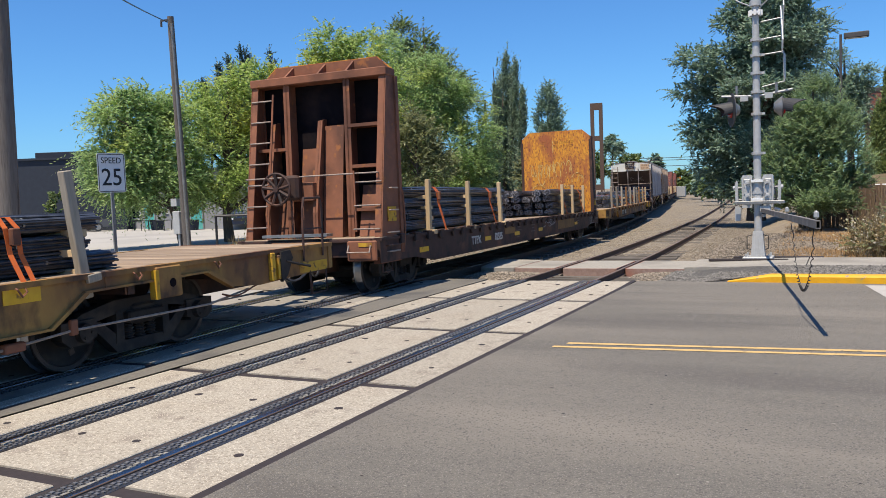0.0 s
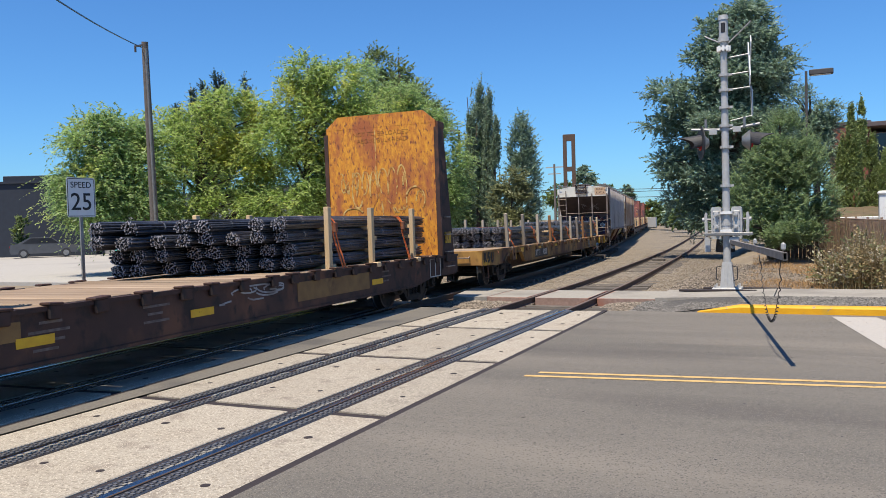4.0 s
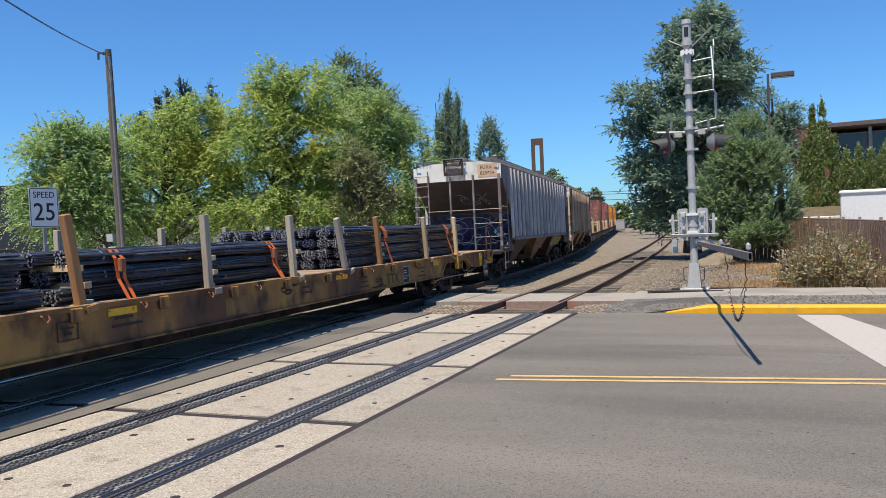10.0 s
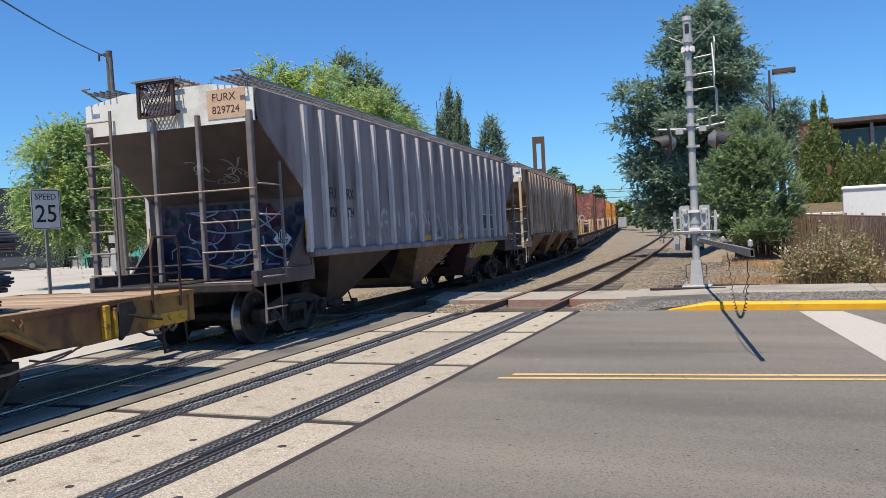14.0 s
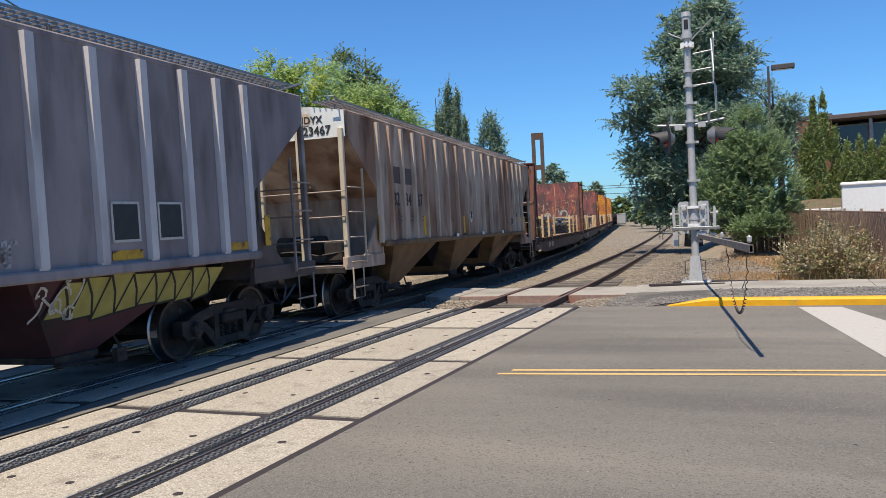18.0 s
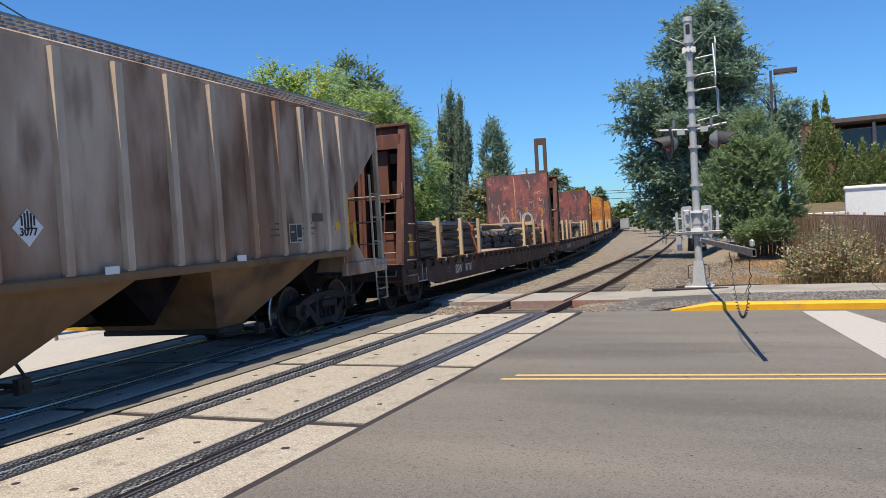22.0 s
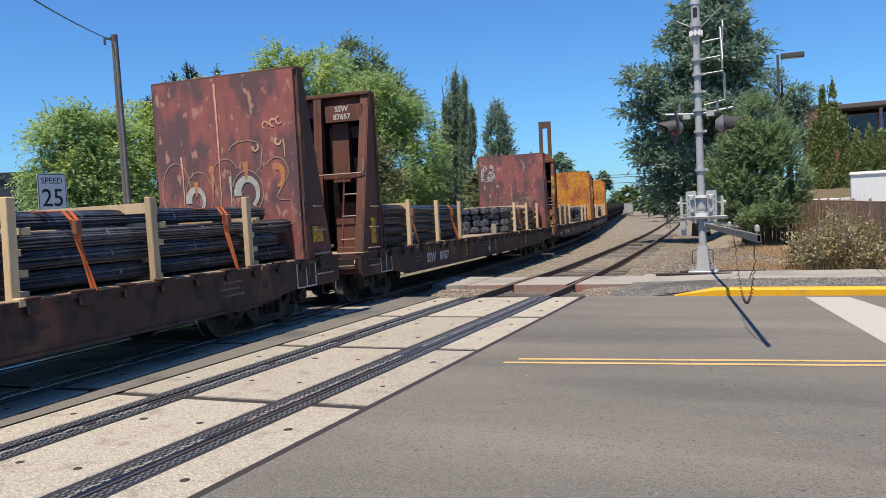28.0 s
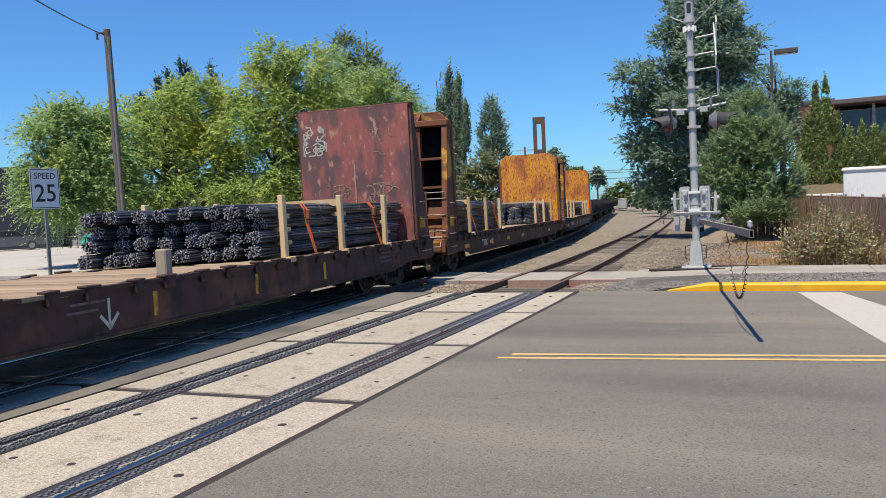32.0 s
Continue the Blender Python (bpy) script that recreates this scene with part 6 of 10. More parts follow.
stake(carA, 9.15, 1.08, material=LUMBER_OLD, tilt=7)
for y in (6.7, 4.2, 1.2, -1.5, -4.2):
    stake(carA, y, 1.0, material=LUMBER_OLD)
# B: bulkhead flat
carB, midB, LB = bulkhead_flat(12.0, 32.75, BROWN_DARK, (RUST_ORANGE, BROWN_DARK), ORANGE_PANEL, "a", "TTPX", "82585", -5.2, 1.76, "brown bulkhead flat car with rusted yellow end bulkheads")
TB = LB / 2 - 1.75
load_stack(midB, TB, -8.7, -2.0, 4, 0.170, seed=5, straps=(-7.2, -3.65), battens=(-7.85, -5.4, -2.9))
load_stack(midB, TB, 1.9, 8.9, 4, 0.165, seed=6, straps=(4.6, 7.5), battens=(4.35, 6.0, 7.95), stagger=1.6, sparse=0.15)
for y in (-7.85, -5.4, -2.9, 4.35, 6.0, 7.95):
    stake(carB, y, 1.04, tilt=3 if y == -2.9 else rng.uniform(-2, 2))
    stake(carB, y, 1.0, x=-1.345)
part("tan_patch", MB().box((1.447, -2.42, 0.83), (0.006, 1.0, 0.19)), TAN_PATCH, carB, "faded tan repaint patch")
part("tan_patch", MB().box((1.447, 4.4, 0.76), (0.006, 2.5, 0.30)), TAN_PATCH, carB, "faded tan repaint patch")
tag(carB, 171, 9, 0.85, 0.10, 0.012, pose(1.452, 1.9, 0.86) @ SIDE, FADED_WHITE, "pale chalked scribble")
OLD_SPRAY = mat("worn_yellow_spray", (0.70, 0.50, 0.18), (0.50, 0.24, 0.05), scale=9, rough=0.7, c3=(0.42, 0.14, 0.035), s3=6, lo=0.5, hi=0.6)
STENCIL_RUST = mat("rusted_stencil", (0.24, 0.10, 0.035), (0.40, 0.17, 0.03), scale=22, rough=0.75)
yB = LB / 2 - 0.95 - 0.052
for k in range(5):
    tag(carB, 161 + k, 3, 0.26, 0.48, 0.014, pose(-0.95 + 0.44 * k, yB + 0.004 - 0.0006 * k, 2.55), OLD_SPRAY, "worn pale yellow sprayed outline")
lettering("lettering", "NOT TO BE LOADED", 0.145, pose(0.02, yB + 0.003, 3.92) @ FACE_YN, STENCIL_RUST, carB, "rusty stencilled words", -0.003, 1.05)
lettering("lettering", "ABOVE BULKHEAD", 0.145, pose(0.05, yB + 0.003, 3.76) @ FACE_YN, STENCIL_RUST, carB, "rusty stencilled words", -0.003, 1.05)
loops = (arc(-0.62, 2.62, 0.14, 0.42, 330, 30, 14), arc(-0.40, 2.66, 0.10, 0.40, 180, -20, 12), arc(-0.20, 2.60, 0.09, 0.45, 200, -20, 12), arc(0.05, 2.70, 0.13, 0.40, 200, -30, 14), arc(0.28, 2.70, 0.11, 0.42, 190, -30, 14), arc(0.52, 2.72, 0.12, 0.44, 190, -50, 14),
         arc(-0.75, 2.05, 0.26, 0.16, 20, 200, 10), [(-0.95, 1.95), (-0.7, 1.88), (-0.45, 1.98)], arc(0.85, 2.35, 0.24, 0.30, 160, -40, 12), [(0.0, 2.35), (0.04, 2.0), (0.0, 1.8)])
for k, pts in enumerate(loops):
    tagged(part("scribble", ribbon(pts, 0.022, 0.012, LB / 2 - 0.95 - 0.051 - 0.0006 * k), OLD_SPRAY, carB, "worn pale yellow sprayed loop"), kind="stuff")
part("weld_seam", MB().box((-0.12, LB / 2 - 0.95 - 0.05, 3.2), (0.022, 0.012, 1.6)), OLD_SPRAY, carB, "pale drip down the bulkhead")
# C: long flat
LUMBER_BROWN = mat("brown_timber", (0.42, 0.22, 0.09), (0.30, 0.15, 0.065), scale=7, rough=0.85, stretch=(3, 3, 0.3), bump=0.2)
carC, midC, LC = long_flat(34.5, 62.0, "XTTX", "142353", "K5U")
TC = LC / 2 - 3.55
load_stack(midC, TC, -11.0, -3.9, 3, 0.155, seed=7, straps=(-9.9, -6.35), battens=(-10.2, -8.1, -5.8), stagger=0.5)
load_stack(midC, TC, -4.3, 1.4, 3, 0.150, seed=8, straps=(-2.75, 0.8), battens=(-3.4, -1.0, 1.4), stagger=0.9)
load_stack(midC, TC, 3.0, 11.1, 4, 0.155, seed=9, straps=(5.5, 9.75), battens=(5.1, 8.0, 10.3), stagger=0.8)
for k, (y, tl) in enumerate(((-10.4, 9), (-8.1, 9), (-5.8, 3), (-3.4, 9), (-1.0, 2), (1.4, 4), (3.4, 17), (5.1, 9), (8.0, 9), (10.4, 7))):
    stake(carC, y, 1.04, material=LUMBER_BROWN if k in (3, 7) else LUMBER if k > 7 else LUMBER_OLD, tilt=tl)
    stake(carC, y + 0.1, 0.95, x=-1.345, material=LUMBER_OLD)
tag(carC, 62, 5, 0.5, 0.09, 0.012, pose(1.452, 1.3, 0.86) @ SIDE, BLACK_MARK)
# hoppers
h1, midH1, LH1, E1 = hopper(63.4, 81.05, GREY_HOPPER, SLOPE_DARK, POST_BROWN, 7, "dark grey covered hopper car with faded graffiti")
part("tag_plate", MB().box((1.06, -E1 - 0.031, 3.72), (0.66, 0.006, 0.44)), TAG_PLATE, h1, "stained tan plate behind the number")
lettering("lettering", "FURX", 0.165, pose(1.02, -E1 - 0.036, 3.82) @ FACE_YN, BROWN_DARK, h1, "dark stencilled letters", -0.001)
lettering("lettering", "829724", 0.16, pose(1.05, -E1 - 0.036, 3.63) @ FACE_YN, BROWN_DARK, h1, "dark stencilled number", -0.001)
g = MB().box((-0.07, -E1 - 0.18, 3.62), (0.66, 0.03, 0.04)).box((-0.07, -E1 - 0.18, 4.14), (0.66, 0.05, 0.05)).box((-0.38, -E1 - 0.18, 3.88), (0.05, 0.04, 0.52)).box((0.24, -E1 - 0.18, 3.88), (0.05, 0.04, 0.52))
guard = part("crossover_guard", g, BROWN_DARK, h1, "dark diamond mesh guard on the car end")
for k in range(9):
    for s in (-1, 1):
        x0 = -0.35 + 0.07 * k
        part("guard_bar", MB().cyl((x0, -E1 - 0.18, 3.64), (max(-0.35, min(0.21, x0 + s * 0.3)), -E1 - 0.18, 4.12), 0.010, n=4), BROWN_DARK, guard)
for x0 in (-0.36, 0.22):
    for z in (3.68, 4.08):
        part("guard_bracket", MB().box((x0, -E1 - 0.09, z), (0.04, 0.2, 0.04)), BROWN_DARK, guard)
yw = -LH1 / 2 + 1.80
for k, (mtl, n) in enumerate(((SPRAY[5], 26), (SPRAY[0], 13), (SPRAY[1], 12), (SPRAY[2], 7), (SPRAY[0], 5))):
    tag(h1, 70 + k, n, 1.32, 0.52, 0.10, pose(0.05, yw - 0.012 - 0.003 * k, 1.68), mtl, "sprayed graffiti colours on the end wall")
tag(h1, 76, 16, 1.25, 0.48, 0.013, pose(0.05, yw - 0.030, 1.72), SPRAY[3], "pale graffiti outlines on the end wall")
tag(h1, 77, 14, 0.52, 0.30, 0.012, Matrix.Translation((0.35, -7.74, 2.80)) @ Matrix.Rotation(radians(55.8), 4, "X"), FADED_WHITE)
for k, ch in enumerate("LIGION"):
    lettering("lettering", ch, 0.72, pose(1.536, bay_y(k + 2), 1.84 + 0.03 * (k % 3)) @ FACE_X, FADED_WHITE, h1, "faded white sprayed letter", 0.02, 0.8)
tri = MB()
for (ax, az), (bx, bz) in (((-0.31, 1.52), (0.0, 2.10)), ((0.0, 2.10), (0.33, 1.52)), ((0.33, 1.52), (-0.31, 1.52))):
    d_ = math.hypot(bx - ax, bz - az)
    nx, nz = -(bz - az) / d_ * 0.035, (bx - ax) / d_ * 0.035
    tri.add([(1.538, bay_y(8) + q[0], q[1]) for q in ((ax + nx, az + nz), (bx + nx, bz + nz), (bx - nx, bz - nz), (ax - nx, az - nz))], [(0, 1, 2, 3)])
part("sprayed_triangle", tri, FADED_WHITE, h1, "faded white sprayed triangle")
tag(h1, 181, 7, 0.2, 0.10, 0.008, pose(1.536, bay_y(8), 1.62) @ SIDE, BLACK_MARK)
for k, sd in ((9, 182), (10, 183), (11, 184), (7, 185)):
    tag(h1, sd, 5, 0.24, 0.20, 0.022, pose(1.536, bay_y(k), 1.72) @ SIDE, FADED_WHITE)
CH_ = Matrix.Translation((1.36, 4.7, 1.10)) @ Matrix.Rotation(radians(28), 4, "Y") @ SIDE
rgf = random.Random(8)
m, m2 = MB(), MB()
for k in range(8):
    x = -1.45 + 0.36 * k
    hh = rgf.uniform(0.20, 0.27)
    top_, low_ = [(x + 0.10 + rgf.uniform(-0.03, 0.03), hh), (x + 0.47, hh - 0.02)], [(x + 0.34, -hh), (x - 0.02, -hh - rgf.uniform(0, 0.08))]
    m.add([(a_, -0.001 * (k % 2), b_) for a_, b_ in top_ + low_], [(0, 1, 2, 3)])
    for (ax, az), (bx, bz) in ((low_[1], top_[0]), (top_[0], (x + 0.24, 0.02)), ((x + 0.24, 0.02), low_[0]), (low_[1], low_[0])):
        d_ = math.hypot(bx - ax, bz - az)
        nx, nz = -(bz - az) / d_ * 0.016, (bx - ax) / d_ * 0.016
        m2.add([(ax + nx, -0.004, az + nz), (bx + nx, -0.004, bz + nz), (bx - nx, -0.004, bz - nz), (ax - nx, -0.004, az - nz)], [(0, 1, 2, 3)])
tagged(part("scribble", m, SPRAY[4], h1, "yellow-green graffiti shapes on the chute", CH_), kind="stuff")
tagged(part("scribble", m2, BLACK_MARK, h1, "black graffiti outlines on the chute", CH_), kind="stuff")
tag(h1, 179, 9, 0.3, 0.24, 0.014, CH_ @ Matrix.Translation((-1.35, -0.006, 0)), WHITE_MARK)
tag(h1, 80, 14, 1.1, 0.28, 0.014, Matrix.Translation((1.34, 0.0, 1.08)) @ Matrix.Rotation(radians(28), 4, "Y") @ SIDE, LINE_TAG, "pale graffiti strokes on the chute")
for k, (wa, wb) in enumerate((("FU", "829"), ("RX", "724"))):
    lettering("lettering", wa, 0.28, pose(1.536, bay_y(k + 1), 2.42) @ FACE_X, BLACK_MARK, h1, "black stencilled letters", 0.0, 0.9)
    lettering("lettering", wb, 0.26, pose(1.536, bay_y(k + 1), 2.08) @ FACE_X, BLACK_MARK, h1, "black stencilled figures", 0.0, 0.8)
pl = part("placard", MB().box((0, 0, 0), (0.25, 0.008, 0.25)), SIGN_WHITE, h1, "white diamond placard with black stripes", pose(1.02, yw - 0.045, 1.66, 0, 45, 0))
for k in range(5):
    part("stripe", MB().box((0, -0.007, 0), (0.018, 0.004, 0.09 + 0.045 * (2 - abs(k - 2)))), BLACK_MARK, pl, M=Matrix.Rotation(radians(-45), 4, "Y") @ pose(-0.07 + 0.035 * k, 0, 0.065))
lettering("lettering", "3077", 0.10, Matrix.Rotation(radians(-45), 4, "Y") @ pose(0, -0.007, -0.045) @ FACE_YN, BLACK_MARK, pl, "black placard number", 0.002)
for y in (bay_y(13), bay_y(14)):
    pl = part("placard", MB().box((1.54, y, 1.92), (0.01, 0.42, 0.42)), SIGN_BLACK, h1, "dark square placard in a pale frame")
    part("placard_frame", MB().box((1.543, y, 2.14), (0.01, 0.46, 0.03)).box((1.543, y, 1.70), (0.01, 0.46, 0.03)).box((1.543, y - 0.22, 1.92), (0.01, 0.03, 0.46)).box((1.543, y + 0.22, 1.92), (0.01, 0.03, 0.46)), WHITE_MARK, pl)
h2, midH2, LH2, E2 = hopper(82.15, 99.8, TAN_HOPPER, TAN_HOPPER, CREAM_POST, 8, "rust-stained light grey covered hopper car")
part("tag_plate", MB().box((0.62, -E2 - 0.031, 3.80), (0.36, 0.006, 0.22)), TAG_PLATE, h2, "stained patch behind the letters")
lettering("lettering", "NDYX", 0.185, pose(0.82, -E2 - 0.036, 3.78) @ FACE_YN, BLACK_MARK, h2, "black stencilled letters", 0.003)
lettering("lettering", "823467", 0.23, pose(0.90, -E2 - 0.036, 3.57) @ FACE_YN, BLACK_MARK, h2, "black stencilled number", 0.004)
for k, wd in enumerate(("82", "34", "67")):
    lettering("lettering", wd, 0.40, pose(1.536, bay_y(k + 1), 2.31) @ FACE_X, BLACK_MARK, h2, "black stencilled figures", 0.006)
for k in range(2):
    part("paint_patch", MB().box((1.536, bay_y(k + 1), 2.84), (0.004, 0.56, 0.36)), PATCH_DARK, h2, "dark painted-out patch")
small_marks(h2, 1.536, 1.95, [-5.9, -5.1, -4.25, 4.6, 5.5], random.Random(4), PATCH_DARK)
pl = part("placard", MB().box((0, 0, 0), (0.008, 0.27, 0.27)), SIGN_WHITE, h2, "white diamond placard with black stripes", pose(1.538, bay_y(8), 1.97, 45, 0, 0))
for k in range(5):
    part("stripe", MB().box((0.007, 0, 0), (0.004, 0.020, 0.10 + 0.05 * (2 - abs(k - 2)))), BLACK_MARK, pl, M=Matrix.Rotation(radians(-45), 4, "X") @ pose(0, -0.076 + 0.038 * k, 0.07))
lettering("lettering", "3077", 0.11, Matrix.Rotation(radians(-45), 4, "X") @ pose(0.007, 0, -0.045) @ FACE_X, BLACK_MARK, pl, "black placard number", 0.002)
tag(h2, 82, 4, 0.15, 0.15, 0.015, pose(1.536, -2.05, 1.95) @ SIDE, BLACK_MARK)
for y, z, dy, dz in ((3.96, 1.74, 0.15, 0.46), (7.02, 1.98, 0.13, 1.0), (6.60, 1.88, 0.16, 0.15), (-4.3, 1.74, 0.15, 0.46), (-0.9, 1.74, 0.15, 0.46)):
    part("reflector", MB().box((1.538, y, z), (0.006, dy, dz)), REFLECT_YELLOW, h2, "yellow reflective strip")
m = MB()
for a_, b_, c_, d_ in ((0, 0.145, 0.41, 0.016), (0, -0.145, 0.41, 0.016), (0.2, 0, 0.016, 0.29), (-0.2, 0, 0.016, 0.29), (0.03, 0, 0.012, 0.29), (0.1, -0.09, 0.15, 0.03), (-0.1, 0.02, 0.10, 0.02)):
    m.box((1.541, 5.12 + a_, 1.79 + b_), (0.004, c_, d_))
pl = part("data_panel", MB().box((1.537, 5.12, 1.79), (0.005, 0.41, 0.29)), PATCH_GREY, h2, "dark data panel with white lines")
part("data_lines", m, WHITE_MARK, pl)
part("paint_patch", MB().box((1.537, 5.88, 2.04), (0.005, 0.37, 0.14)), PATCH_DARK, h2, "brown painted-out patch")
for y in (3.45, 0.9, -1.8):
    part("small_plate", MB().box((1.60, y, 1.47), (0.01, 0.22, 0.09)), SIGN_WHITE, h2, "small white plate on the sill")


def loaded_flat(front, rear, frame_mat, panel_mat, style, tag_word, number, seed, label, dy=0.0):
    car, mid, L = bulkhead_flat(front, rear, BROWN_DARK, frame_mat, panel_mat, style, tag_word, number, -6.28 + dy if seed != 31 else -6.20, 1.02, label)
    half = L / 2 - 1.75
    load_stack(mid, half, -8.9 + dy, -2.7 + dy, 4, 0.175, seed=seed, straps=(-7.3 + dy, -4.2 + dy), battens=(-7.6 + dy, -5.55 + dy, -3.6 + dy))
    load_stack(mid, half, 1.6 + dy, 8.75 + dy, 4, 0.165, seed=seed + 1, straps=(4.1 + dy, 6.9 + dy), battens=(3.25 + dy, 5.35 + dy, 7.4 + dy), stagger=1.2, sparse=0.3)
    for y in (-7.6, -5.55, -3.6, 3.25, 5.35, 7.4):
        stake(car, y + dy, 1.02, board=y in (-7.6, 5.35), tilt=rng.uniform(-1.5, 1.5))
        stake(car, y + dy, 1.0, x=-1.345)
    return car, mid, L


# F, G, H, I: bulkhead flats
carF, midF, LF = loaded_flat(100.65, 121.35, (BROWN, BROWN), SSW_PANEL, "b", "SSW", "87761", 21, "dark brown bulkhead flat car with scribbled bulkheads", 0.35)
carG, midG, LG = loaded_flat(122.25, 142.95, (BROWN, BROWN), SSW_PANEL, "b", "SSW", "87657", 31, "dark brown bulkhead flat car with a tagged bulkhead", 0.25)
carH, midH, LH = loaded_flat(144.0, 164.7, (RUST_FRAME, RUST_FRAME), ORANGE_PANEL, "a", "TTPX", "82", 41, "brown bulkhead flat car with rusted yellow bulkheads")
carI, midI, LI = loaded_flat(165.5, 186.2, (RUST_FRAME, RUST_FRAME), ORANGE_PANEL, "a", "TTPX", "82", 51, "brown bulkhead flat car with rusted yellow bulkheads")
lettering("lettering", "SSW", 0.15, pose(0.86, -LG / 2 + 1.08 - 0.318, 3.885) @ FACE_YN, WHITE_MARK, carG, "white stencilled letters", 0.003)
lettering("lettering", "87657", 0.15, pose(0.86, -LG / 2 + 1.08 - 0.318, 3.73) @ FACE_YN, WHITE_MARK, carG, "white stencilled number", 0.003)
yF = LF / 2 - 1.08 - 0.052
DRIP = mat("orange_white_drip", (0.66, 0.47, 0.33), (0.50, 0.24, 0.12), scale=7, rough=0.7)
FLAME = mat("orange_rust_flame", (0.52, 0.24, 0.08), (0.40, 0.15, 0.06), scale=9, rough=0.7)
PALE_TEAL = mat("pale_teal_spray", (0.45, 0.48, 0.43), (0.36, 0.33, 0.27), scale=9, rough=0.7)
outlines = (arc(1.00, 2.52, 0.22, 0.24, 150, -60), [(1.11, 2.31), (0.98, 2.12), (1.02, 2.06), (1.24, 2.04), (1.27, 1.66), (1.02, 1.60)],
            arc(0.42, 2.22, 0.31, 0.36, 215, -50), arc(0.42, 2.90, 0.33, 0.18, 170, 10), [(0.75, 2.93), (0.70, 2.62), (0.62, 2.55)],
            arc(0.00, 2.52, 0.26, 0.28, 200, 20), arc(-0.55, 2.20, 0.28, 0.42, 220, -40), arc(-1.02, 2.30, 0.30, 0.50, 250, -20),
            [(-0.25, 2.55), (-0.12, 2.0), (-0.05, 1.85)], [(0.10, 2.60), (0.12, 2.25), (0.08, 1.95)], arc(0.72, 1.42, 0.28, 0.10, 200, 20), [(0.62, 1.55), (0.80, 1.30), (0.98, 1.42)])
for pts in outlines:
    tagged(part("scribble", ribbon(pts, 0.014, 0.010, yF), LINE_TAG, carF, "pale sprayed outline stroke"), kind="stuff")
part("paint_stroke", ribbon(arc(0.42, 2.20, 0.20, 0.24, 190, -60), 0.075, 0.03, yF - 0.002), PALE_TEAL, carF, "pale teal sprayed hook")
part("paint_stroke", ribbon(arc(-0.62, 2.12, 0.16, 0.20, 190, -40), 0.07, 0.03, yF - 0.002), PALE_TEAL, carF, "pale teal sprayed hook")
part("paint_stroke", ribbon(arc(1.02, 2.45, 0.10, 0.16, 120, -100), 0.06, 0.03, yF - 0.002), FLAME, carF, "orange sprayed hook")
for x, z0, z1, w, mt in ((-0.12, 4.08, 1.98, 0.022, DRIP), (0.40, 2.72, 2.42, 0.055, FLAME), (-0.28, 2.70, 2.20, 0.045, FLAME), (0.08, 2.50, 1.95, 0.022, PALE_TEAL), (-0.62, 2.45, 2.2, 0.05, FLAME), (0.56, 2.0, 1.75, 0.018, FLAME), (-0.88, 2.9, 1.9, 0.018, DRIP), (1.16, 3.05, 2.75, 0.018, DRIP)):
    part("paint_drip", ribbon([(x, z0), (x + 0.015, z0 * 0.6 + z1 * 0.4), (x + 0.01, z1)], w, w * 0.3, yF - 0.003), mt, carF, "paint drip down the bulkhead")
for k, (x, z) in enumerate(((0.84, 3.30), (0.98, 3.33), (1.10, 3.36), (1.06, 3.02), (0.62, 2.95))):
    part("paint_dab", ribbon(arc(x, z, 0.055, 0.06, 40 * k, 40 * k + 250, 7), 0.022, 0.012, yF - 0.002), DRIP, carF, "worn pale dab of lettering")
yG = LG / 2 - 1.08 - 0.052
tag(carG, 94, 13, 0.30, 0.17, 0.014, pose(-1.0, yG, 3.32), WHITE_MARK, "white sprayed tag of plain strokes")
tag(carG, 194, 13, 0.26, 0.17, 0.014, pose(-1.02, yG, 3.66), WHITE_MARK, "white sprayed tag of plain strokes")
tag(carG, 95, 9, 0.4, 0.16, 0.014, pose(-0.55, yG, 2.25), LINE_TAG)
tag(carG, 96, 12, 0.45, 0.30, 0.016, pose(0.75, yG, 2.1), LINE_TAG)
tag(carG, 97, 6, 0.3, 0.3, 0.007, pose(0.75, yG, 3.35), LINE_TAG)
part("weld_seam", MB().box((0.0, yG, 2.4), (0.04, 0.01, 1.0)), LINE_TAG, carG, "pale drip down the bulkhead")
lettering("lettering", "FMASY", 0.27, pose(1.452, -8.75, 0.70) @ FACE_X, DULL_MARK, carF, "chalked pale tag", -0.004, 0.9)
part("stake_stub", MB().box((1.345, 0.49, 1.18), (0.16, 0.14, 0.42), bev=0.015), LUMBER_OLD, carG, "short broken timber stake", M=None)
part("arrow_mark", MB().box((1.450, -0.65, 0.72), (0.004, 0.04, 0.36)).add([(1.452, -0.65, 0.53), (1.452, -0.81, 0.70), (1.452, -0.78, 0.73), (1.452, -0.65, 0.60), (1.452, -0.52, 0.73), (1.452, -0.49, 0.70)], [(0, 1, 2, 3), (0, 3, 4, 5)]), WHITE_MARK, carG, "white painted arrow")
for y in (-3.15, 0.15, 2.45, 4.65):
    part("reflector", MB().box((1.449, y, 0.74), (0.006, 0.08, 0.30)), YELLOW_PAINT, carG, "upright yellow reflective strip")
for cr, y in ((carB, 8.95), (carG, -9.1), (carF, 9.2), (carF, -9.0)):
    m = MB()
    for a_, b_, c_, d_ in ((0, 0.26, 0.62, 0.03), (0, -0.26, 0.62, 0.03), (0.30, 0, 0.03, 0.52), (-0.30, 0, 0.03, 0.52), (0, 0, 0.03, 0.52)):
        m.box((1.452, y + a_, 0.80 + b_ * 0.75), (0.004, c_, d_ * 0.75))
    part("data_frame", m, WHITE_MARK, cr, "white stencilled data frame")


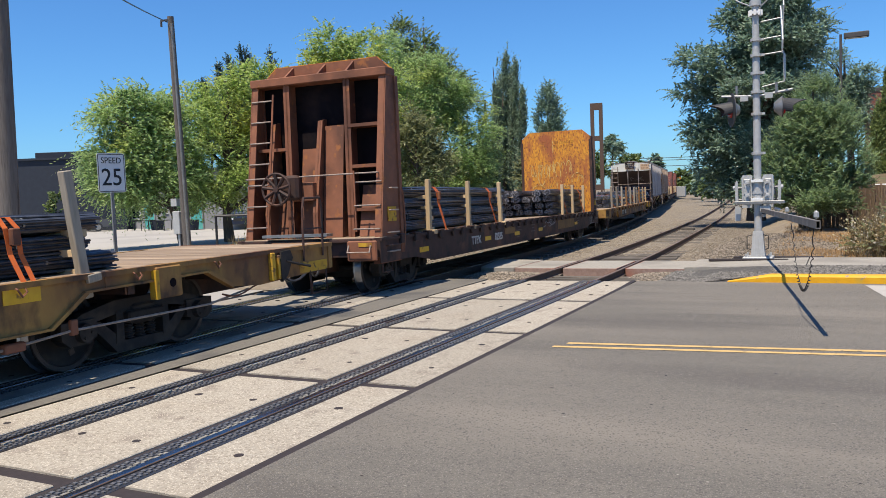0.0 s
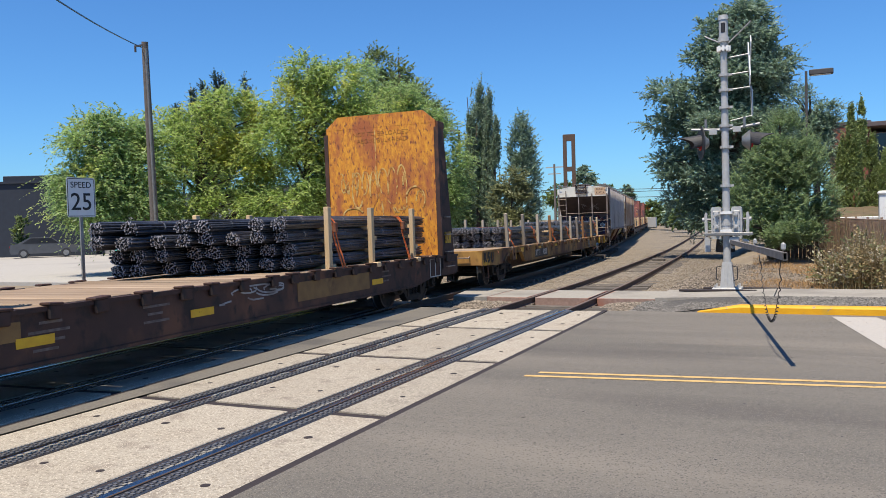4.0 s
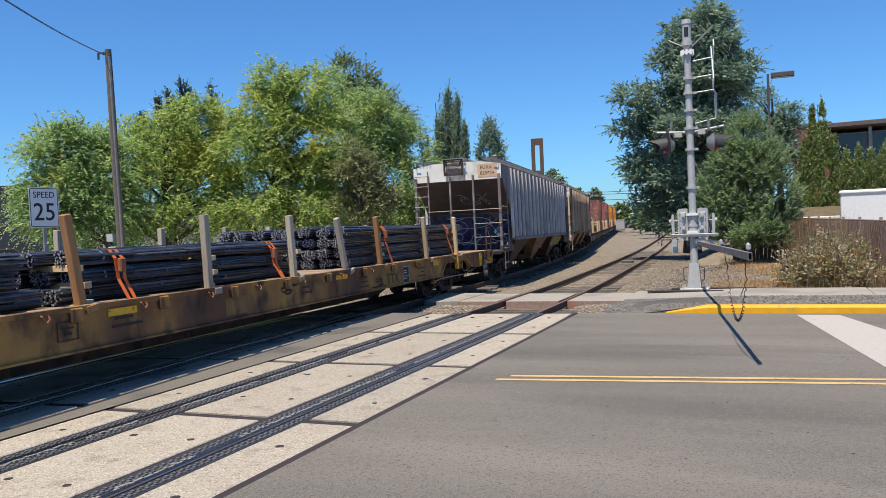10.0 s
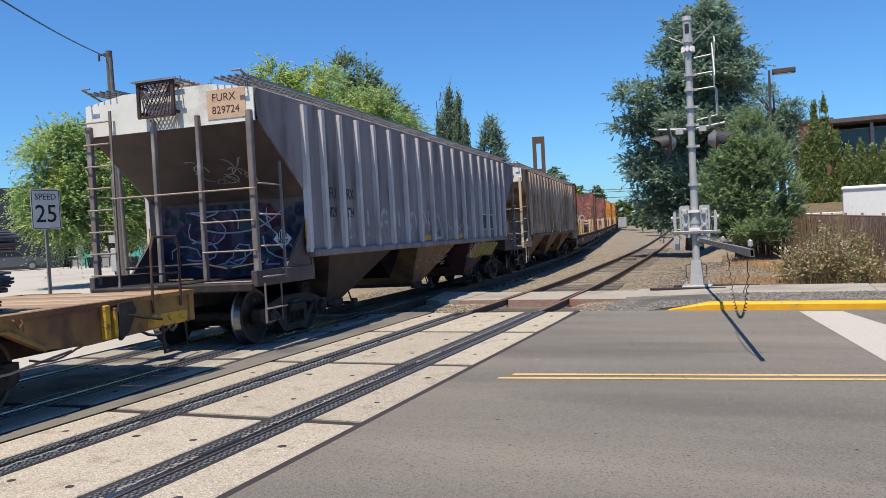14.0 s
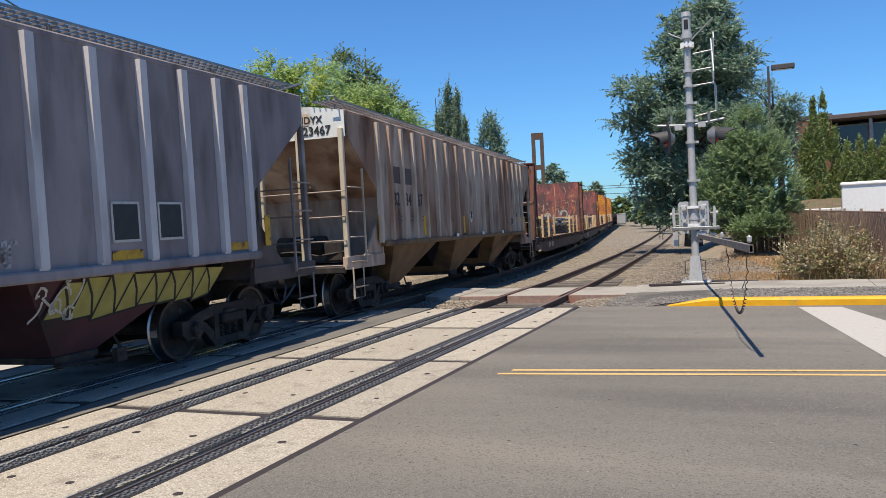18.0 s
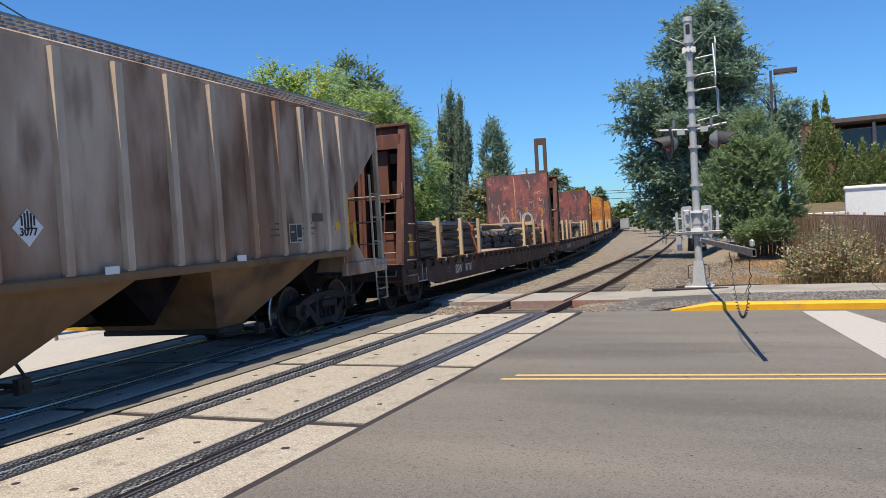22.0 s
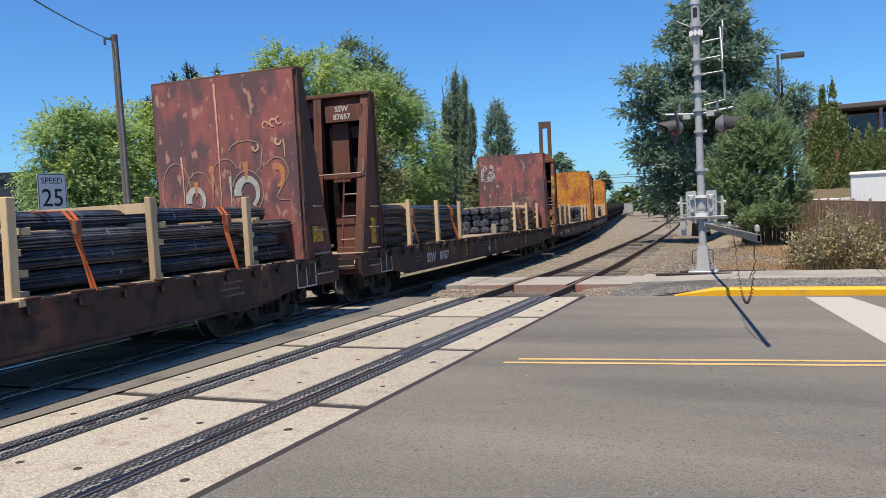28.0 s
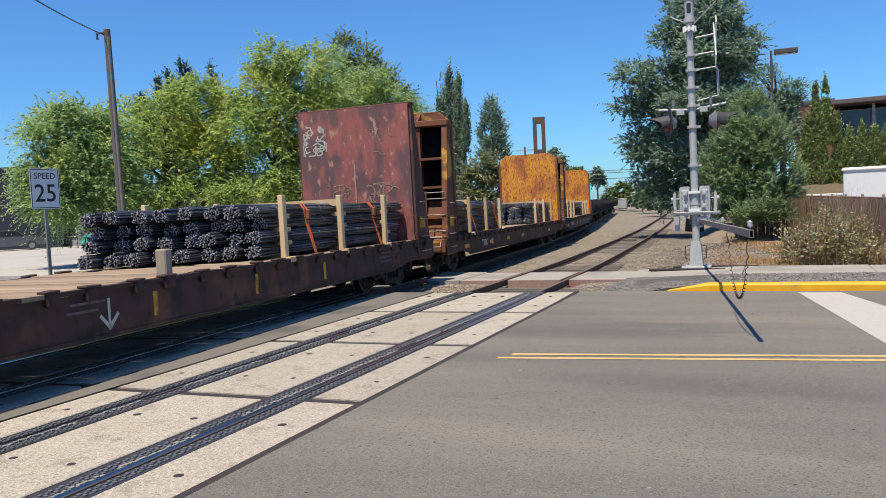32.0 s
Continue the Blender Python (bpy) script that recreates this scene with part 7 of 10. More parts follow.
def gondola(front, rear):
    car, mid, L = new_car("gondola_car", "low dark grey gondola car far down the train", front, rear, 2.2)
    GON = mat("gondola_dark", (0.05, 0.045, 0.045), (0.035, 0.03, 0.03), scale=4, rough=0.8)
    H = L / 2
    part("floor", MB().box((0, 0, 1.0), (2.9, L, 0.2)), GON, car)
    for s in (-1, 1):
        part("side", MB().box((s * 1.45, 0, 1.55), (0.06, L, 1.1)), GON, car)
        part("end", MB().box((0, s * (H - 0.05), 1.5), (2.9, 0.08, 1.0)), GON, car)
        for i in range(12):
            part("rib", MB().box((s * 1.51, -H + 0.6 + (L - 1.2) * i / 11, 1.5), (0.08, 0.14, 1.0)), GON, car)
        coupler(car, s * H, s)


for k in range(4):
    gondola(187.0 + 17.3 * k, 203.4 + 17.3 * k)


def motions():
    times = [0.5 * k for k in range(65)]
    for ob, mid, half in MOVERS:
        rows = []
        for t in times:
            d = travelled(t)
            x0, y0 = on_track(mid - half - d)
            x1, y1 = on_track(mid + half - d)
            yaw = math.degrees(math.atan2(-(x1 - x0), y1 - y0))
            z0, z1 = train_z(y0), train_z(y1)
            pitch = math.degrees(math.atan2(z1 - z0, 2 * half))
            rows.append((t, pose((x0 + x1) / 2, (y0 + y1) / 2, (z0 + z1) / 2, pitch, -0.5, yaw)))
        walk(ob, rows)
    turn_times = [0.15 * k for k in range(214)] + [32.0]
    for w, y in TURNERS:
        ph = random.Random(int(y * 100) + len(w.name)).uniform(0, 360)
        walk(w, [(t, pose(0, y, WHEEL_R, ph + math.degrees(travelled(t) / WHEEL_R), 0, 0)) for t in turn_times])



# ------------------------------------------------------------------ trees
def leaf_cloud(rg, blobs, n, size, long=2.6, shell=0.35, per=9, reach=0.5, sag=0.5, up=0.15, out=0.8, gap=-0.12, grain=0.9, tilt=0.55):
    """Leaf sprays set along many drooping shoots that grow out of blobs (x, y, z, radius, height radius), with gaps."""
    B = np.array(blobs, float)
    w = B[:, 3] * (B[:, 3] + B[:, 4])
    ns = int(n / per * 1.7)
    bl = B[rg.choice(len(B), ns, p=w / w.sum())]
    d = rg.normal(size=(ns, 3))
    d /= np.linalg.norm(d, axis=1)[:, None]
    rad = shell + (1 - shell) * rg.random(ns) ** 0.7
    cen = bl[:, :3] + d * rad[:, None] * np.stack([bl[:, 3], bl[:, 3], bl[:, 4]], 1)
    ok = np.array([noise.noise(Vector(c) * grain) > gap for c in cen])
    cen, d = cen[ok][:n // per], d[ok][:n // per]
    ns = len(cen)
    way = d * out + rg.normal(size=(ns, 3)) * 0.45 + np.array([0, 0, up])
    way /= np.linalg.norm(way, axis=1)[:, None]
    ln = reach * (0.35 + 0.7 * rg.random(ns) + 1.1 * rg.random(ns) ** 6)
    t = ((np.arange(per) + 0.5) / per)[None, :, None]
    p = cen[:, None] + way[:, None] * ln[:, None, None] * t
    p[..., 2] -= (sag * ln)[:, None] * t[..., 0] ** 2
    side = np.cross(way, (0, 0, 1.0)) + 1e-4
    side /= np.linalg.norm(side, axis=1)[:, None]
    sg = np.where(np.arange(per) % 2, 1.0, -1.0)[None, :, None]
    ax = way[:, None] * 0.6 + side[:, None] * sg * 0.8 + rg.normal(size=(ns, per, 3)) * 0.35
    ax[..., 2] -= sag * 0.5 * t[..., 0]
    ax /= np.linalg.norm(ax, axis=2)[..., None]
    nm = np.array([0, 0, 1.0]) + rg.normal(size=(ns, per, 3)) * tilt
    sd = np.cross(ax, nm)
    sd /= np.linalg.norm(sd, axis=2)[..., None] + 1e-6
    s = (size * (0.6 + 0.8 * rg.random((ns, per))))[..., None]
    a, b = ax * s * 0.5 * long, sd * s * 0.5
    p[..., 2] = np.maximum(p[..., 2], 0.15)
    v = np.stack([p - a, p + b - a * 0.1, p + a, p - b - a * 0.1], 2).reshape(-1, 3)
    return v, cen


def leaf_mesh(v, material):
    n = len(v) // 4
    me = bpy.data.meshes.new("crown")
    me.vertices.add(4 * n)
    me.vertices.foreach_set("co", v.astype(np.float32).ravel())
    me.loops.add(4 * n)
    me.loops.foreach_set("vertex_index", np.arange(4 * n, dtype=np.int32))
    me.polygons.add(n)
    me.polygons.foreach_set("loop_start", np.arange(0, 4 * n, 4, dtype=np.int32))
    me.materials.append(material)
    me.update(calc_edges=True)
    return me


def tree(name, label, base, blobs, n, size, leaf, trunk_r=0.18, seed=1, limbs=14, category="tree", group="", **kw):
    rg = np.random.default_rng(seed)
    ob = thing(name, label, category, group)
    ob.location = (base[0], base[1], GROUND_Z - 0.03)
    o = np.array([base[0], base[1], GROUND_Z - 0.03])
    v, cen = leaf_cloud(rg, blobs, n, size, **kw)
    part("crown", leaf_mesh(v - o, leaf), leaf, ob)
    mid = np.average(np.array(blobs)[:, :3], axis=0, weights=[b[3] ** 2 * b[4] for b in blobs]) - o
    top = max(b[2] + b[4] * 0.6 for b in blobs) - o[2]
    m = MB()
    p0, steps_n = np.array([0, 0, -0.2]), 6
    pts = [p0]
    for k in range(1, steps_n + 1):
        f = k / steps_n
        pts.append(np.array([mid[0] * f * 0.9 + rg.normal(0, 0.06), mid[1] * f * 0.9 + rg.normal(0, 0.06), top * f]))
    for k in range(steps_n):
        m.cyl(pts[k], pts[k + 1], trunk_r * (1 - 0.85 * k / steps_n) * (1.25 if k == 0 else 1), trunk_r * (1 - 0.85 * (k + 1) / steps_n), n=9, caps=False)
    part("trunk", m, BARK, ob, smooth=True)
    order = rg.permutation(len(cen))[:limbs]
    for i in order:
        c = cen[i] - o
        f = min(0.9, max(0.16, (c[2] - 0.35 * np.hypot(c[0] - mid[0], c[1] - mid[1])) / top * 0.85))
        k = min(int(f * steps_n), steps_n - 1)
        a = pts[k] + (pts[k + 1] - pts[k]) * (f * steps_n - k)
        b = a + (c - a) * 0.55 + np.array([0, 0, 0.10 * np.linalg.norm(c - a)])
        lm = MB()
        r0 = trunk_r * 0.42 * (1 - 0.5 * f)
        lm.cyl(a, b, r0, r0 * 0.6, n=6, caps=False).cyl(b, c, r0 * 0.6, r0 * 0.2, n=5, caps=False)
        part("limb", lm, BARK, ob, smooth=True)
    return ob

tree("locust_tree", "leafy honey locust tree with airy green foliage", (-19.75, 25.5), [(-21.31, 24.24, 5.35, 1.46, 1.26), (-21.93, 23.70, 4.17, 1.01, 1.16), (-20.78, 24.76, 5.69, 1.21, 1.06), (-21.95, 23.76, 3.18, 0.71, 0.66), (-21.34, 24.42, 3.54, 1.64, 1.14), (-20.42, 25.33, 4.09, 1.26, 1.77), (-21.40, 24.30, 2.62, 1.70, 0.62), (-20.30, 25.40, 2.70, 1.30, 0.60)], 80000, 0.048, LEAF_LOCUST_B, seed=11, trunk_r=0.2, long=3.2, shell=0.45, reach=0.85, sag=0.4, up=0.15, group='street trees', limbs=34, grain=0.95, gap=0.0, per=12, tilt=0.8)
tree("locust_tree", "leafy honey locust tree with airy yellow-green foliage", (-20.01, 28.55), [(-21.04, 27.34, 5.67, 1.39, 1.39), (-19.83, 28.44, 5.78, 1.60, 1.47), (-18.80, 29.15, 6.76, 1.33, 1.12), (-18.09, 29.78, 6.38, 1.20, 1.47), (-20.26, 28.25, 3.92, 2.40, 1.47), (-18.80, 29.50, 3.87, 1.87, 1.65), (-21.01, 27.62, 3.08, 1.60, 0.75), (-19.03, 28.89, 7.13, 1.07, 0.75), (-20.40, 28.20, 2.65, 2.30, 0.70), (-18.50, 29.50, 2.65, 1.90, 0.75), (-21.10, 27.40, 4.60, 1.20, 1.00)], 112000, 0.048, LEAF_LOCUST, seed=12, trunk_r=0.22, long=3.2, shell=0.45, reach=0.85, sag=0.4, up=0.15, group='street trees', limbs=34, grain=0.95, gap=0.0, per=12, tilt=0.8)
tree("locust_tree", "leafy honey locust tree with airy yellow-green foliage", (-15.94, 30.46), [(-15.92, 30.01, 7.09, 1.17, 1.30), (-15.04, 30.34, 8.41, 0.93, 0.83), (-14.04, 31.04, 8.16, 0.99, 0.93), (-16.69, 29.70, 5.51, 1.35, 1.61), (-15.03, 30.79, 5.96, 1.61, 1.69), (-16.13, 30.25, 3.94, 1.97, 1.25), (-13.98, 31.45, 5.93, 1.35, 1.71), (-14.46, 31.35, 4.06, 1.56, 1.14), (-16.30, 30.20, 2.80, 2.00, 0.75), (-14.40, 31.20, 2.85, 1.75, 0.85), (-13.30, 31.80, 4.90, 1.05, 1.50), (-13.20, 31.80, 6.60, 0.85, 0.90)], 125000, 0.048, LEAF_LOCUST, seed=13, trunk_r=0.24, long=3.2, shell=0.45, reach=0.85, sag=0.4, up=0.15, group='street trees', limbs=34, grain=0.95, gap=0.0, per=12, tilt=0.8)
tree("locust_tree", "broad honey locust tree with darker green foliage", (-13.38, 36.62), [(-14.85, 35.22, 8.42, 1.15, 1.38), (-13.93, 35.82, 7.84, 1.38, 1.21), (-13.06, 36.46, 6.57, 1.50, 1.32), (-11.96, 37.06, 5.96, 1.21, 1.04), (-14.61, 35.72, 6.06, 1.67, 1.73), (-12.73, 36.85, 4.30, 1.96, 1.67), (-11.43, 37.45, 4.38, 0.92, 1.58), (-11.91, 37.31, 2.83, 1.29, 0.92), (-15.26, 35.53, 4.12, 1.50, 1.73), (-15.30, 35.40, 2.60, 1.60, 0.90), (-13.20, 36.60, 2.50, 1.80, 0.90)], 116000, 0.046, LEAF_LOCUST_B, seed=14, trunk_r=0.24, long=3.2, shell=0.45, reach=0.85, sag=0.4, up=0.15, group='street trees', limbs=34, grain=0.95, gap=0.0, per=12, tilt=0.8)
tree("shrub_tree", "dull olive shrub tree with thin grey twigs", (-11.54, 30.81), [(-11.43, 30.80, 3.86, 1.13, 1.42), (-11.01, 31.07, 2.99, 1.13, 0.93), (-11.78, 30.53, 4.84, 0.74, 0.83)], 16000, 0.05, LEAF_DULL, seed=15, trunk_r=0.08, limbs=44, gap=-0.05, reach=0.5, sag=0.3, up=0.3)
tree("young_tree", "small dull brown-green tree beside the tracks", (-12.38, 48.99), [(-12.34, 48.92, 3.95, 0.95, 1.25), (-11.95, 49.11, 2.95, 0.98, 1.09), (-12.83, 48.83, 2.90, 0.98, 1.02), (-12.30, 48.90, 1.60, 1.15, 1.00)], 12000, 0.09, LEAF_DULL, seed=16, trunk_r=0.1, limbs=16, reach=0.5, sag=0.3, up=0.3)
tree("young_tree", "small green tree at the edge of the lot", (-13.00, 42.30), [(-13.06, 42.24, 3.56, 0.81, 1.29), (-13.40, 42.12, 2.77, 0.81, 0.90), (-13.15, 42.20, 1.60, 0.90, 0.95)], 9500, 0.08, LEAF_DARKER, seed=17, trunk_r=0.1, reach=0.5, sag=0.3, up=0.3)
tree("broadleaf_tree", "tall dark broadleaf tree behind the street trees", (-23.40, 52.82), [(-23.21, 51.66, 13.26, 1.01, 1.01), (-22.37, 52.32, 12.25, 1.35, 1.26), (-21.44, 53.06, 10.82, 1.51, 1.26), (-23.12, 52.25, 10.48, 1.89, 1.89), (-20.43, 53.72, 9.78, 1.35, 1.09), (-21.12, 53.58, 8.37, 2.10, 1.68)], 30000, 0.085, LEAF_DARKER, seed=18, trunk_r=0.3, reach=0.9, sag=0.3, up=0.3)
tree("conifer_tree", "slender dark blue-green conifer behind the street trees", (-36.68, 45.84), [(-36.42, 45.25, 10.49, 0.15, 0.40), (-36.39, 45.40, 9.83, 0.28, 0.61), (-36.39, 45.55, 8.89, 0.52, 0.91), (-36.37, 45.84, 6.92, 0.87, 1.83)], 12000, 0.07, NEEDLE_DARK, seed=20, trunk_r=0.14, limbs=4, group='far conifers', shell=0.0, reach=0.35, up=0.9, sag=0.0, gap=-0.6, tilt=1.0)
tree("conifer_tree", "slender dark blue-green conifer behind the street trees", (-35.87, 46.56), [(-35.47, 45.88, 11.58, 0.15, 0.51), (-35.48, 46.05, 10.74, 0.28, 0.78), (-35.52, 46.23, 9.52, 0.52, 1.17), (-35.56, 46.55, 6.98, 0.87, 2.35)], 12000, 0.07, NEEDLE_DARK, seed=21, trunk_r=0.14, limbs=4, group='far conifers', shell=0.0, reach=0.35, up=0.9, sag=0.0, gap=-0.6, tilt=1.0)
tree("conifer_tree", "slender dark blue-green conifer behind the street trees", (-35.28, 47.08), [(-34.85, 46.35, 11.92, 0.15, 0.54), (-34.86, 46.53, 11.02, 0.28, 0.83), (-34.91, 46.72, 9.74, 0.52, 1.24), (-34.96, 47.06, 7.05, 0.87, 2.48)], 12000, 0.07, NEEDLE_DARK, seed=22, trunk_r=0.14, limbs=4, group='far conifers', shell=0.0, reach=0.35, up=0.9, sag=0.0, gap=-0.6, tilt=1.0)
tree("conifer_tree", "slender dark blue-green conifer behind the street trees", (-34.62, 47.64), [(-34.08, 46.82, 12.68, 0.15, 0.62), (-34.12, 47.02, 11.65, 0.28, 0.96), (-34.20, 47.25, 10.16, 0.52, 1.43), (-34.30, 47.61, 7.04, 0.87, 2.87)], 12000, 0.07, NEEDLE_DARK, seed=23, trunk_r=0.14, limbs=4, group='far conifers', shell=0.0, reach=0.35, up=0.9, sag=0.0, gap=-0.6, tilt=1.0)
tree("conifer_tree", "slender dark blue-green conifer behind the street trees", (-34.32, 47.89), [(-33.83, 47.10, 12.37, 0.15, 0.54), (-33.84, 47.29, 11.47, 0.28, 0.83), (-33.89, 47.50, 10.18, 0.52, 1.24), (-33.95, 47.85, 7.48, 0.87, 2.48)], 12000, 0.07, NEEDLE_DARK, seed=24, trunk_r=0.14, limbs=4, group='far conifers', shell=0.0, reach=0.35, up=0.9, sag=0.0, gap=-0.6, tilt=1.0)
tree("conifer_tree", "slender dark blue-green conifer behind the street trees", (-32.97, 48.97), [(-32.52, 48.16, 12.35, 0.15, 0.57), (-32.53, 48.35, 11.40, 0.28, 0.87), (-32.58, 48.57, 10.03, 0.52, 1.30), (-32.64, 48.93, 7.16, 0.87, 2.61)], 12000, 0.07, NEEDLE_DARK, seed=25, trunk_r=0.14, limbs=4, group='far conifers', shell=0.0, reach=0.35, up=0.9, sag=0.0, gap=-0.6, tilt=1.0)
tree("conifer_tree", "slender dark blue-green conifer behind the street trees", (-35.61, 46.80), [(-35.35, 46.19, 10.58, 0.15, 0.40), (-35.32, 46.33, 9.91, 0.28, 0.61), (-35.32, 46.49, 8.96, 0.52, 0.91), (-35.29, 46.78, 6.98, 0.87, 1.83)], 12000, 0.07, NEEDLE_DARK, seed=26, trunk_r=0.14, limbs=4, group='far conifers', shell=0.0, reach=0.35, up=0.9, sag=0.0, gap=-0.6, tilt=1.0)
tree("conifer_tree", "slender dark blue-green conifer behind the street trees", (-35.01, 47.31), [(-34.71, 46.66, 11.01, 0.15, 0.45), (-34.70, 46.81, 10.25, 0.28, 0.70), (-34.71, 46.99, 9.16, 0.52, 1.04), (-34.71, 47.29, 6.88, 0.87, 2.09)], 12000, 0.07, NEEDLE_DARK, seed=27, trunk_r=0.14, limbs=4, group='far conifers', shell=0.0, reach=0.35, up=0.9, sag=0.0, gap=-0.6, tilt=1.0)
tree("poplar_tree", "tall slender columnar poplar", (-18.76, 57.24), [(-18.15, 56.78, 10.79, 0.11, 0.70), (-18.25, 56.90, 9.71, 0.23, 1.30), (-18.41, 57.07, 7.81, 0.35, 1.96), (-18.57, 57.20, 5.45, 0.45, 2.39), (-18.69, 57.25, 3.30, 0.51, 2.17)], 12000, 0.07, LEAF_POPLAR, seed=30, trunk_r=0.16, limbs=6, group='poplars', shell=0.3, reach=0.7, up=2.4, sag=-0.1, out=0.35, gap=-0.35, tilt=1.0)
tree("poplar_tree", "tall slender columnar poplar", (-18.49, 58.43), [(-17.81, 57.86, 11.67, 0.13, 0.71), (-17.91, 58.00, 10.57, 0.27, 1.33), (-18.08, 58.19, 8.65, 0.41, 1.99), (-18.25, 58.35, 6.27, 0.53, 2.43), (-18.38, 58.43, 4.08, 0.60, 2.21)], 12000, 0.07, LEAF_POPLAR, seed=31, trunk_r=0.16, limbs=6, group='poplars', shell=0.3, reach=0.7, up=2.4, sag=-0.1, out=0.35, gap=-0.35, tilt=1.0)
tree("poplar_tree", "tall slender columnar poplar", (-17.44, 57.77), [(-16.84, 57.29, 10.82, 0.12, 0.70), (-16.93, 57.42, 9.73, 0.24, 1.30), (-17.08, 57.59, 7.83, 0.38, 1.96), (-17.24, 57.73, 5.48, 0.49, 2.39), (-17.36, 57.78, 3.32, 0.55, 2.17)], 12000, 0.07, LEAF_POPLAR, seed=32, trunk_r=0.16, limbs=6, group='poplars', shell=0.3, reach=0.7, up=2.4, sag=-0.1, out=0.35, gap=-0.35, tilt=1.0)
tree("poplar_tree", "tall slender columnar poplar", (-16.55, 57.04), [(-16.15, 56.79, 8.58, 0.11, 0.68), (-16.23, 56.88, 7.50, 0.22, 1.28), (-16.35, 56.99, 5.61, 0.34, 1.92), (-16.48, 57.05, 3.27, 0.44, 2.35), (-16.57, 57.03, 1.14, 0.50, 2.14)], 12000, 0.07, LEAF_POPLAR, seed=33, trunk_r=0.16, limbs=6, group='poplars', shell=0.3, reach=0.7, up=2.4, sag=-0.1, out=0.35, gap=-0.35, tilt=1.0)
tree("poplar_tree", "tall slender columnar poplar", (-19.24, 59.21), [(-18.69, 58.82, 10.21, 0.14, 0.72), (-18.79, 58.94, 9.08, 0.29, 1.35), (-18.94, 59.09, 7.11, 0.45, 2.02), (-19.10, 59.19, 4.67, 0.57, 2.47), (-19.21, 59.22, 2.44, 0.65, 2.24)], 12000, 0.07, LEAF_POPLAR, seed=34, trunk_r=0.16, limbs=6, group='poplars', shell=0.3, reach=0.7, up=2.4, sag=-0.1, out=0.35, gap=-0.35, tilt=1.0)
tree("poplar_tree", "tall slender columnar poplar", (-18.49, 59.51), [(-17.94, 59.10, 10.39, 0.14, 0.72), (-18.03, 59.21, 9.26, 0.29, 1.35), (-18.18, 59.37, 7.29, 0.45, 2.02), (-18.34, 59.49, 4.86, 0.57, 2.47), (-18.45, 59.52, 2.63, 0.65, 2.24)], 12000, 0.07, LEAF_POPLAR, seed=35, trunk_r=0.16, limbs=6, group='poplars', shell=0.3, reach=0.7, up=2.4, sag=-0.1, out=0.35, gap=-0.35, tilt=1.0)
tree("columnar_tree", "dense dark green columnar tree", (-15.72, 60.53), [(-15.37, 60.19, 9.26, 0.31, 0.72), (-15.43, 60.26, 8.48, 0.67, 1.08), (-15.43, 60.39, 7.16, 1.08, 1.62), (-15.44, 60.54, 4.95, 1.39, 2.24), (-15.50, 60.55, 2.60, 1.45, 1.80), (-15.50, 60.55, 1.20, 1.35, 1.10)], 32000, 0.075, NEEDLE_BLUE, seed=36, trunk_r=0.2, limbs=6, shell=0.4, reach=0.7, up=0.9, sag=0.1, gap=-0.25)
